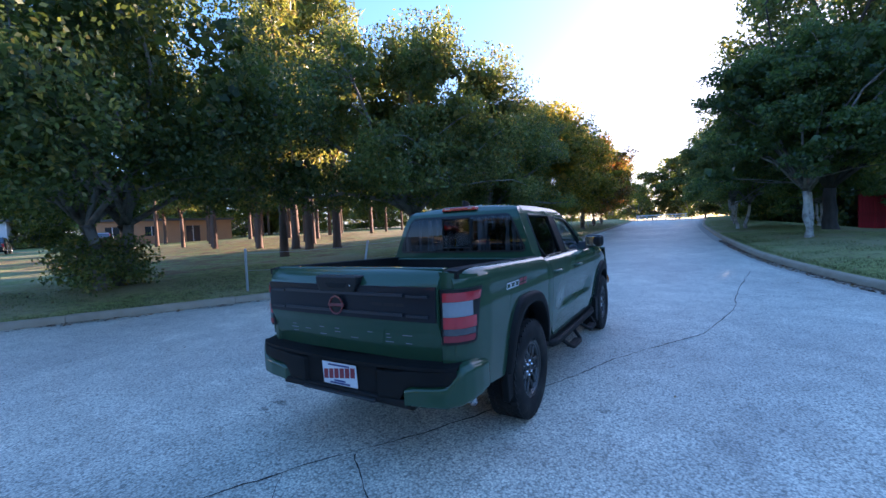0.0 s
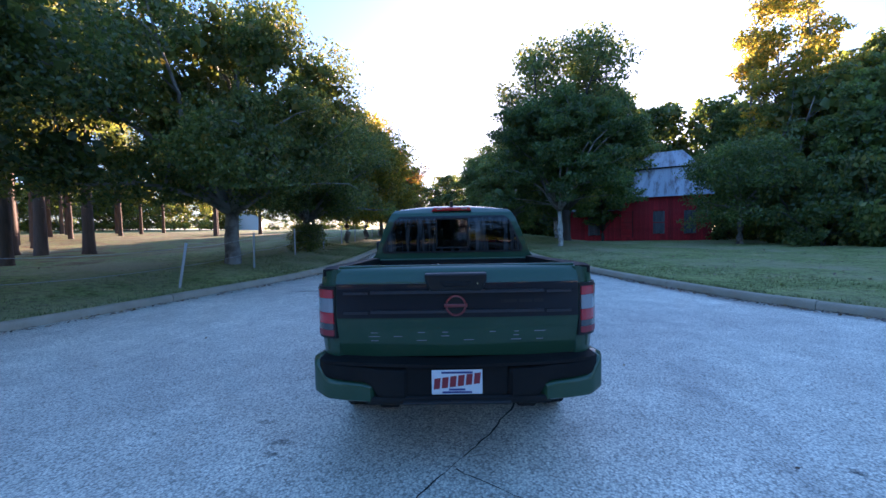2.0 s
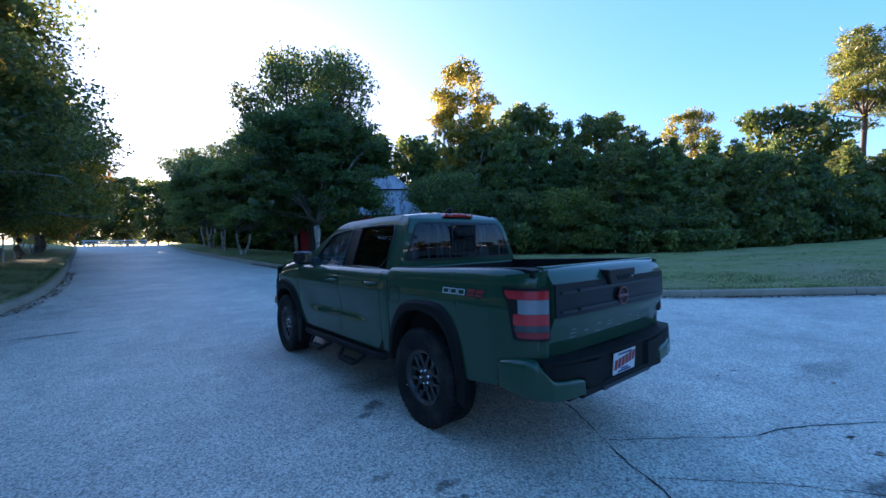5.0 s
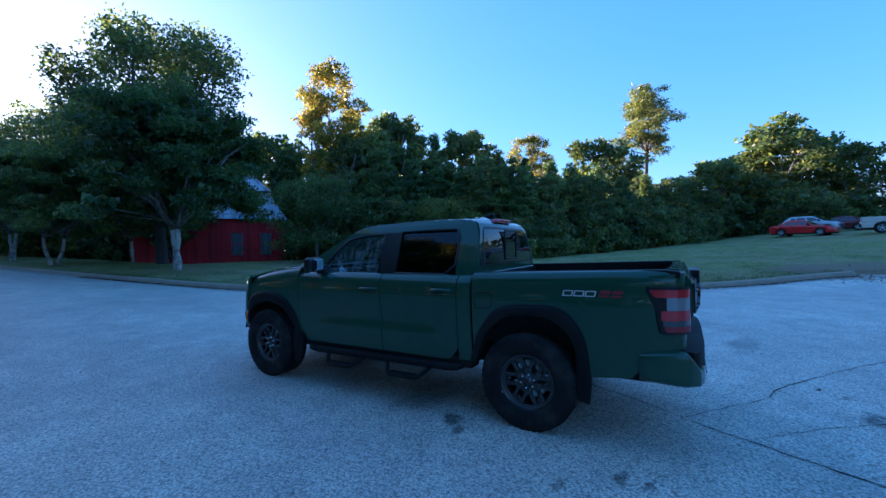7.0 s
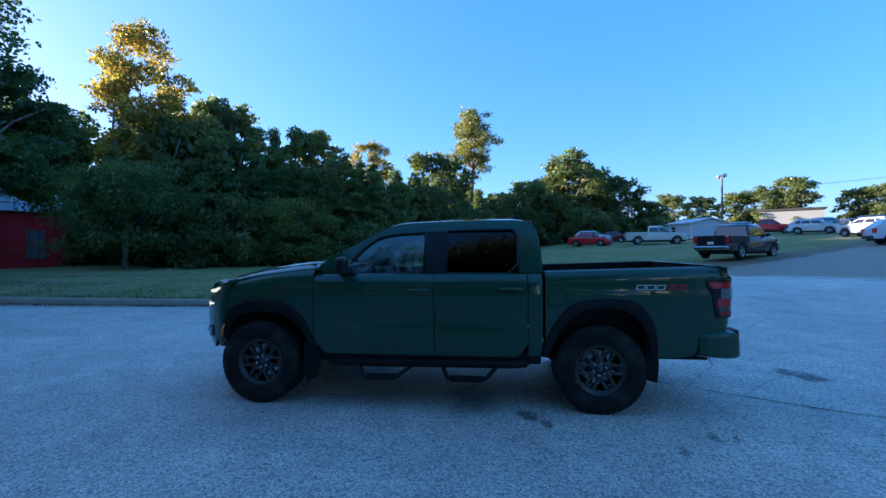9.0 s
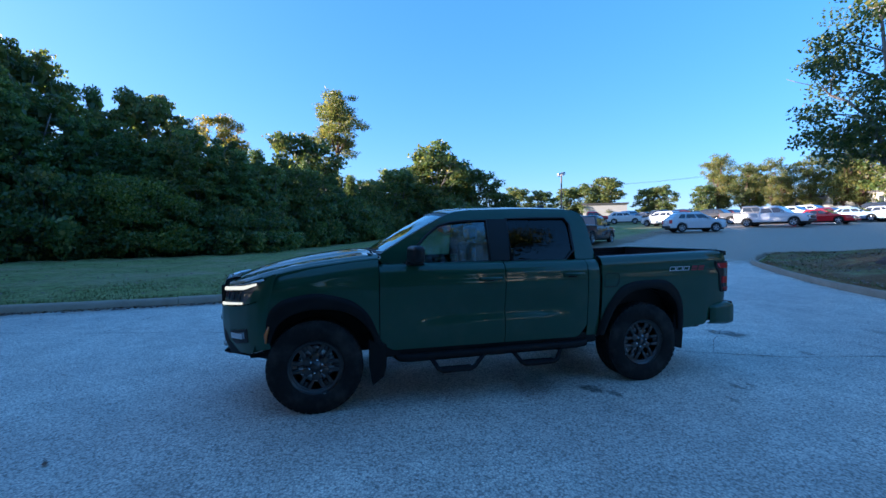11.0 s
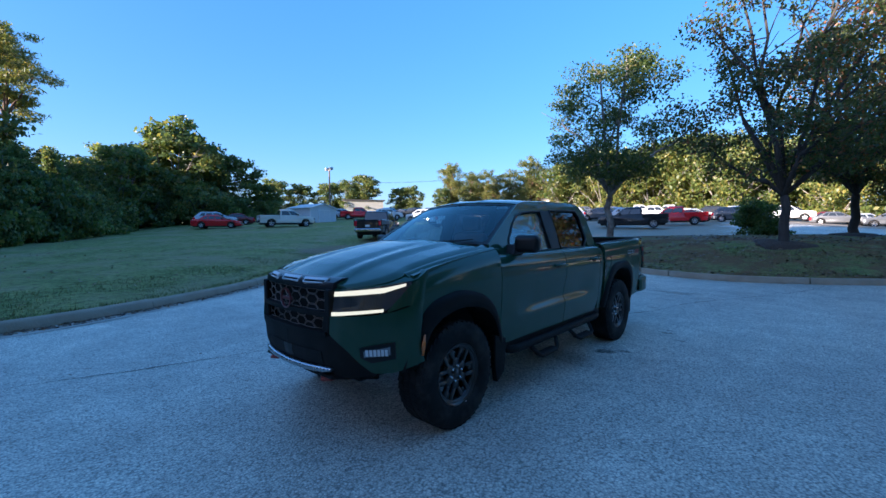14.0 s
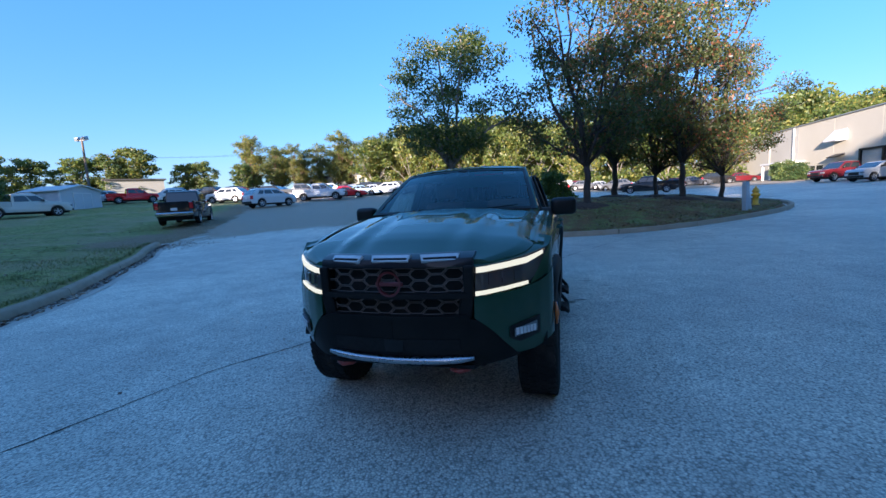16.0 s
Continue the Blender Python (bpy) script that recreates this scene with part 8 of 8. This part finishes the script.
# ---- shed and floodlight by the lot ----
def gable_building(name, label, category, x, y, turn, L, W, H, R, wall, roof, over=0.25, doors=(), windows=()):
    """Ridge along local y, length L, width W; doors (x, w, h) on the -y gable, windows (y, z, w, h) on the -x side."""
    ob = thing(name, label, category, (x, y, land(x, y) - 0.05), turn)
    part("wall", prism_bm([(-W / 2, 0), (W / 2, 0), (W / 2, H), (0, R - 0.06), (-W / 2, H)], "y", 0, L), wall, ob)
    k = (R - H) / (W / 2)
    for s in (-1, 1):
        part("roof", prism_bm([(0, R), (s * (W / 2 + over), H - k * over), (s * (W / 2 + over), H - k * over + 0.09), (0, R + 0.1)], "y", -over, L + over), roof, ob)
        for yy in (0.0, L - 0.12):
            part("corner_board", box_bm(s * W / 2 - 0.07, s * W / 2 + 0.03, yy - 0.02, yy + 0.14, 0, H), B_WHITE, ob)
    for a, w, h in doors:
        d = part("door", box_bm(a - w / 2, a + w / 2, -0.03, 0.01, 0.05, h), wall, ob)
        for b in ((a - w / 2 - 0.09, a - w / 2, 0.05, h + 0.09), (a + w / 2, a + w / 2 + 0.09, 0.05, h + 0.09), (a - w / 2, a + w / 2, h, h + 0.09), (a - 0.03, a + 0.03, 0.05, h)):
            part("trim", box_bm(b[0], b[1], -0.05, -0.0, b[2], b[3]), B_WHITE, d)
    for b, z, w, h in windows:
        wi = part("window", box_bm(-W / 2 - 0.03, -W / 2 + 0.01, b - w / 2, b + w / 2, z, z + h), B_PANE, ob, "dark window")
        part("frame", box_bm(-W / 2 - 0.05, -W / 2 - 0.028, b - w / 2, b + w / 2, z + h / 2 - 0.03, z + h / 2 + 0.03), B_WHITE, wi)
    return ob


gable_building("shed", "pale grey garden shed with double doors", "shed", 47.4, -27.2, -74, 3.9, 4.9, 1.95, 2.5, B_SHED, B_WHITE, doors=((0.1, 2.1, 1.65),), windows=((3.0, 0.85, 0.6, 0.7),))
gable_building("house", "small white house far beyond the pines", "house", -40.7, 80.5, 20, 7, 6, 2.8, 4.6, B_WHITE, B_ROOFD, windows=((2, 1, 0.9, 1.2), (5, 1, 0.9, 1.2)))
fl = thing("floodlight_pole", "tall wooden pole with twin floodlights", "lamp post", (50.8, -30.4, land(50.8, -30.4)))
part("pole", tube_bm([(0, 0, -0.3), (0, 0, 7.7)], [0.14, 0.10], 10), B_POLE, fl)
part("crossbar", box_bm(-0.7, 0.7, -0.05, 0.05, 7.4, 7.5), B_GALV, fl)
for s in (-1, 1):
    h = part("lamp_head", prism_bm([(-0.22, 7.5), (0.22, 7.4), (0.30, 7.8), (-0.14, 7.9)], "x", s * 0.58 - 0.22, s * 0.58 + 0.22, 0.03), B_GALV, fl, "grey floodlight head", smooth=40)
    part("lens", box_bm(s * 0.58 - 0.17, s * 0.58 + 0.17, 0.25, 0.285, 7.47, 7.74), P_CLEAR, h)
wire_ends = []
for x, y, h in ((36, -92, 9.5), (17, -96, 10.5), (66, -84, 10), (96, -66, 10)):
    up = thing("utility_pole", "wooden utility pole with a crossarm", "utility pole", (x, y, land(x, y)), 10, "utility poles")
    part("pole", tube_bm([(0, 0, -0.3), (0, 0, h)], [0.17, 0.11], 8), B_POLE, up)
    part("crossarm", box_bm(-1.1, 1.1, -0.06, 0.06, h - 0.7, h - 0.56), B_POLE, up)
    for s in (-1, 0, 1):
        part("insulator", lathe_bm([(0.05, h - 0.56), (0.07, h - 0.45), (0.03, h - 0.35), (0, h - 0.35)], 8, "z"), B_GALV, up, m=Matrix.Translation((s * 0.95, 0, 0)))
    wire_ends.append(up.matrix_basis @ Vector((0, 0, h - 0.4)))
wire_ends.sort(key=lambda v: v.x)
wires = thing("overhead_wires", "thin dark overhead wires between poles", "wires")
for a, b in zip(wire_ends, wire_ends[1:]):
    for o in (-0.95, 0.95):
        part("wire", tube_bm([a.lerp(b, f) + Vector((o * 0.2, o, -2.4 * f * (1 - f))) for f in np.linspace(0, 1, 9)], 0.02, 4), P_DARK, wires)

# ---- island: hydrant, pedestals ----
hy = thing("fire_hydrant", "yellow cast-iron fire hydrant on the grass", "hydrant", (-9.6, -17.6, land(-9.6, -17.6)), 20)
part("barrel", lathe_bm([(0.17, 0), (0.17, 0.05), (0.115, 0.06), (0.115, 0.42), (0.15, 0.44), (0.15, 0.49), (0.12, 0.50), (0.12, 0.60)], 20, "z"), B_YELLOW, hy, smooth=40)
part("bonnet", lathe_bm([(0.16, 0.60), (0.16, 0.64), (0.125, 0.66), (0.10, 0.74), (0.05, 0.79), (0.03, 0.80), (0.03, 0.85), (0, 0.85)], 20, "z"), B_YELLOW, hy, smooth=40)
for a, rr in ((0, 0.055), (180, 0.055), (90, 0.075)):
    part("outlet_cap", lathe_bm([(0.05, 0.10), (rr, 0.11), (rr, 0.19), (0.03, 0.20), (0.02, 0.225), (0, 0.225)], 12, "x"), B_YELLOW, hy, smooth=40, m=Matrix.Translation((0, 0, 0.46)) @ Matrix.Rotation(radians(a), 4, "Z"))
for i, (x, y, h, tilt) in enumerate(((-8.2, -14.9, 1.2, 0), (-8.5, -15.35, 1.05, 6))):
    pd = thing("utility_pedestal", "grey plastic cable pedestal" if i == 0 else "leaning grey cable pedestal", "utility box", group="pedestals")
    pd.matrix_basis = pose(x, y, land(x, y) - 0.03, tilt, tilt, 35)
    part("body", box_bm(-0.085, 0.085, -0.08, 0.08, 0, h * 0.8, 0.012, 1), B_SHED, pd)
    part("cover", box_bm(-0.095, 0.095, -0.09, 0.09, h * 0.28, h, 0.02, 2), B_SHED, pd, "overlapping grey cover")
    part("latch", box_bm(-0.03, 0.03, -0.105, -0.085, h * 0.30, h * 0.36, 0.004, 1), B_GALV, pd)
    part("label", box_bm(-0.05, 0.05, -0.094, -0.087, h * 0.72, h * 0.84), B_WHITE, pd, "small pale label")

# ---- warehouse ----
wz = 0.7
wh = thing("warehouse", "long beige concrete warehouse with entrance canopy", "warehouse", (-31.4, -70, wz), 1.0)
part("core", box_bm(-30, -0.25, -14, 52, 0, 7.3), B_TILT, wh)
for i in range(9):
    y0 = -14 + 7.3 * i
    part("wall_panel", box_bm(-0.2, 0.0 if i != 1 else 0.12, y0 + 0.012, y0 + 7.288, 0.0, 7.5, 0.012, 1), B_TILT if i > 2 else B_TILT2, wh)
    part("coping", box_bm(-0.3, 0.16, y0, y0 + 7.3, 7.5, 7.62), B_GALV, wh, "grey metal coping")
for y, s in ((22, 1.5), (30, 2.2), (6.5, 1.4), (40, 1.8)):
    part("roof_unit", box_bm(-7, -7 + s, y - s, y + s, 7.3, 8.15, 0.04, 1), B_GALV, wh, "grey roof unit")
dp = part("downpipe", tube_bm([(0.18, 7.2, 7.4), (0.18, 7.2, 0.0)], 0.09, 8), B_WHITE, wh, "white downpipe")
for z in (1.5, 4, 6.5):
    part("bracket", box_bm(0.0, 0.3, 7.05, 7.35, z, z + 0.06), B_WHITE, dp)
part("wall_hood", prism_bm([(0.0, 4.7), (1.1, 4.7), (1.1, 4.85), (0.0, 6.0)], "y", 15.2, 17.4), B_WHITE, wh, "white sloping wall hood")
cn = part("entrance_canopy", box_bm(0.05, 3.0, 4.8, 9.8, 2.75, 3.0, 0.02, 1), B_WHITE, wh, "white flat canopy")
for y in (5.1, 7.3, 9.5):
    part("column", box_bm(2.65, 2.9, y - 0.13, y + 0.13, 0, 2.75, 0.015, 1), B_WHITE, cn, "white square column")
    part("column_base", box_bm(2.58, 2.97, y - 0.2, y + 0.2, 0, 0.18, 0.01, 1), B_WHITE, cn)
en = part("entrance_door", box_bm(0.0, 0.05, 6.3, 8.3, 0, 2.3), B_PANE, wh, "dark glass entrance door")
part("frame", box_bm(0.02, 0.09, 7.25, 7.35, 0, 2.3), B_WHITE, en)
for y in (3.0, 11.2, 12.8):
    wi = part("window", box_bm(0.0, 0.04, y - 0.6, y + 0.6, 1.0, 2.2), B_PANE, wh, "dark window")
    part("sill", box_bm(0.0, 0.12, y - 0.68, y + 0.68, 0.92, 1.0), B_WHITE, wi)
for y in (21.5, 29):
    dk = part("dock_door", box_bm(0.0, 0.05, y - 1.5, y + 1.5, 0.0, 3.3), B_TILT2, wh, "grey roller dock door")
    for z in np.arange(0.3, 3.2, 0.42):
        part("door_rib", box_bm(0.05, 0.07, y - 1.45, y + 1.45, z, z + 0.05), B_GALV, dk)
    for a, b, c, d in ((y - 1.75, y - 1.5, 0, 3.5), (y + 1.5, y + 1.75, 0, 3.5), (y - 1.5, y + 1.5, 3.3, 3.5)):
        part("frame", box_bm(0.0, 0.25, a, b, c, d), P_TRIM, dk, "dark dock frame")
part("door_awning", prism_bm([(0.0, 3.1), (0.9, 2.85), (0.9, 2.95), (0.0, 3.3)], "y", 15.6, 17.2), P_TRIM, wh, "dark door awning")
again(shrub, -29.3, -60.4, 20, 1.3, 0.9, "dark evergreen shrub before the warehouse")
again(shrub, -29.0, -58.4, 80, 1.4, 0.9, "dark evergreen shrub before the warehouse")
again(shrub, -29.0, -56.6, 140, 1.2, 0.9, "dark evergreen shrub before the warehouse")

# ---- buildings far over the field ----
def flat_building(name, label, x, y, turn, L, W, H, wall, roof, openings):
    ob = thing(name, label, "building", (x, y, land(x, y) - 0.1), turn)
    part("wall", box_bm(0, W, 0, L, 0, H), wall, ob)
    part("roof", box_bm(-0.35, W + 0.35, -0.35, L + 0.35, H, H + 0.28), roof, ob)
    for y0, w, z, h in openings:
        for side in (-0.03, W):
            wi = part("window", box_bm(side, side + 0.03, y0, y0 + w, z, z + h), B_PANE, ob, "dark window")
            part("frame", box_bm(side - 0.02 if side < 0 else side + 0.03, side if side < 0 else side + 0.05, y0 + w / 2 - 0.04, y0 + w / 2 + 0.04, z, z + h), B_WHITE, wi)
    return ob


flat_building("brick_building", "low tan brick building beyond the pines", -68.5, 20.5, -25, 16, 9, 2.9, B_BRICK, B_ROOFD, [(2, 1.4, 1, 1.2), (6, 1.4, 1, 1.2), (10.5, 1.6, 0, 2.2)])
flat_building("white_building", "long low white building beyond the pines", -84, -4, -18, 20, 9, 3.6, B_WHITE, B_ROOFD, [(2, 1.6, 1, 1.4), (7, 1.6, 1, 1.4), (12, 1.6, 1, 1.4), (16, 1.6, 1, 1.4)])
for x, y, L, t in ((92, -70, 22, 60), (112, -50, 20, 40), (60, -96, 26, 85), (105, -24, 16, 20)):
    flat_building("far_building", "pale low building behind the lot's trees", x, y, t, L, 9, 2.7, B_TILT2, B_ROOFD, [(2 + 3.5 * k, 1.6, 0.9, 1.2) for k in range(int(L / 3.5) - 1)])
# ---- grass blades and fallen leaves ----
G_BLADE = leaf_material("grass_blade", (0.085, 0.12, 0.045), (0.19, 0.225, 0.095), (0.28, 0.26, 0.15), 0.12, 0.3)
G_LITTER = leaf_material("dead_leaf", (0.05, 0.03, 0.02), (0.16, 0.09, 0.045), (0.24, 0.15, 0.06), 0.2, 0.1)
rg = np.random.default_rng(8)


def strip(line, n, near, far, side):
    """Random spots between near and far metres to one side of a kerb line."""
    i = rg.integers(0, len(line) - 1, n)
    f = rg.random(n)[:, None]
    p = line[i] * (1 - f) + line[i + 1] * f
    d = line[i + 1] - line[i]
    nrm = np.stack([-d[:, 1], d[:, 0]], 1) / np.maximum(1e-6, np.linalg.norm(d, axis=1))[:, None]
    return p + nrm * (side * (near + (far - near) * rg.random(n) ** 1.4))[:, None]


def heights(p):
    z, d = ground_z(p[:, 0], p[:, 1])
    return np.where(d > 0.06, z, base_z(p[:, 0], p[:, 1])), d


def blades(p, lo, hi):
    z, d = heights(p)
    ok = d > 0.28
    p, z = p[ok], z[ok] - 0.01
    n = len(p)
    a, h = rg.random(n) * 2 * np.pi, lo + (hi - lo) * rg.random(n) ** 1.6
    u = np.stack([np.cos(a), np.sin(a), np.zeros(n)], 1) * (0.004 + 0.005 * rg.random(n))[:, None]
    b = np.concatenate([p, z[:, None]], 1)
    tip = b + np.concatenate([rg.normal(0, 0.35, (n, 2)) * h[:, None], h[:, None]], 1)
    return np.stack([b - u, b + u, tip], 1)


def near_line(line, lo, hi):
    return line[(line[:, 1] > lo) & (line[:, 1] < hi)]


west, east = near_line(LINE_WEST, -6, 22), near_line(LINE_EAST, -8, 22)
for name, line, sides, n in (("verge_grass", west, (-1, 1), 26000), ("lawn_grass", east, (-1, 1), 26000), ("island_grass", LINE_ISLE, (1, -1), 26000)):
    tri = np.concatenate([blades(strip(line, n, 0.16, 3.2, s), 0.025, 0.075) for s in sides] + [blades(strip(line, n // 5, 0.14, 0.4, s), 0.04, 0.12) for s in sides])
    ob = put(name, tris_mesh(name, tri, G_BLADE))
    tagged(ob, "short grass blades along the kerb", "grass", kind="stuff")


def flakes(p, lo, hi, lift=0.006):
    z, d = heights(p)
    n = len(p)
    s = lo + (hi - lo) * rg.random(n)
    a = rg.random(n) * 2 * np.pi
    u = np.stack([np.cos(a), np.sin(a), rg.normal(0, 0.25, n)], 1) * s[:, None]
    v = np.stack([-np.sin(a), np.cos(a), rg.normal(0, 0.25, n)], 1) * (s * (0.4 + 0.4 * rg.random(n)))[:, None]
    c = np.concatenate([p, (z + lift + s * 0.25)[:, None]], 1)
    return np.stack([c - u, c - v * 0.9, c + u, c + v], 1)


on_isle = np.stack([rg.uniform(-12, 10, 13000), rg.uniform(-27, -9, 13000)], 1)
on_isle = on_isle[inside(LINE_ISLE, on_isle[:, 0], on_isle[:, 1])]
on_lawn = np.stack([rg.uniform(4, 26, 4200), rg.uniform(-12, 24, 4200)], 1)
on_lawn = on_lawn[heights(on_lawn)[1] > 0.15]
under_w = np.stack([rg.normal(-9, 3.2, 2600), rg.uniform(-4, 24, 2600)], 1)
under_w = under_w[heights(under_w)[1] > 0.15]
gutter = np.concatenate([strip(near_line(LINE_EAST, -8, 20), 5200, 0.02, 0.26, s) for s in (-1, 1)] + [strip(near_line(LINE_WEST, -8, 20), 2200, 0.02, 0.32, s) for s in (-1, 1)] + [strip(LINE_ISLE, 800, 0.02, 0.3, s) for s in (-1, 1)] + [rg.normal((13.6, -7.6), (0.8, 0.9), (1300, 2))])
gutter = gutter[heights(gutter)[1] < -0.02]
loose = np.stack([rg.uniform(-9, 12, 170), rg.uniform(-9, 16, 170)], 1)
loose = loose[(heights(loose)[1] < -0.3) & ((np.abs(loose[:, 0]) > 1.4) | (np.abs(loose[:, 1]) > 3.4))]
for name, label, pts, lo, hi in (("fallen_leaves", "dry brown leaves scattered over the island", on_isle, 0.025, 0.07), ("fallen_leaves", "dry leaves scattered over the lawn", on_lawn, 0.02, 0.055), ("fallen_leaves", "dry leaves under the street trees", under_w, 0.015, 0.045), ("leaf_litter", "brown leaf litter along the kerbs", gutter, 0.014, 0.045), ("loose_leaves", "single leaves lying on the asphalt", loose, 0.012, 0.035)):
    ob = put(name, quads_mesh(name, flakes(pts, lo, hi), G_LITTER))
    tagged(ob, label, "leaves", kind="stuff")
# ---- mulch beds under the maples, tan yard before the warehouse ----
M_MULCH = surface("mulch", (0.075, 0.045, 0.03), 0.95, vary=0.4, coarse=4, fine=30, bumps=0.9, depth=0.03)
M_YARD = surface("tan_gravel", (0.40, 0.33, 0.24), 0.95, vary=0.22, coarse=0.5, fine=18, bumps=0.6, depth=0.02)
rm = random.Random(4)
for x, y, r in [(4.0, -14.6, 0.75), (-2.0, -13.5, 0.95), (-4.05, -21.4, 0.9), (-5.9, -20.0, 0.7), (-6.75, -18.4, 1.0), (-8.9, -19.6, 0.8)]:
    verts, faces, n = [(x, y, land(x, y) + 0.11)], [], 26
    for j, (f, h) in enumerate(((0.35, 0.10), (0.75, 0.06), (1.0, -0.04))):
        for k in range(n):
            a = 2 * math.pi * k / n
            q = r * f * (1 + 0.16 * math.sin(3 * a + x) + rm.uniform(-0.06, 0.06))
            px, py = x + q * math.cos(a), y + q * math.sin(a)
            verts.append((px, py, land(px, py) + h + rm.uniform(-0.012, 0.012)))
    for k in range(n):
        faces.append((0, 1 + k, 1 + (k + 1) % n))
        for j in range(2):
            a, b = 1 + j * n, 1 + (j + 1) * n
            faces.append((a + k, b + k, b + (k + 1) % n, a + (k + 1) % n))
    ob = put("mulch_bed", mesh_of("mulch_bed", verts, faces, M_MULCH, True))
    tagged(ob, "ring of dark brown mulch round a maple trunk", "mulch", "mulch beds")
YX, YY = np.meshgrid(np.linspace(-30.5, 4, 36), np.linspace(-77, -51, 28))
edge = 1.5 * np.sin(YX * 0.5) + 0.9 * np.sin(YX * 1.3)
YY = YY + edge * smooth01(-60, -51, YY)
yard = put("gravel_yard", sheet("gravel_yard", np.arange(36), np.arange(28), np.zeros((28, 36)), np.ones((28, 36), bool), M_YARD))
yard.data.vertices.foreach_set("co", np.stack([YX, YY, base_z(YX, YY) + 0.03], -1).astype(np.float32).ravel())
yard.data.update()
tagged(yard, "tan gravel yard before the warehouse", "gravel", kind="structure")
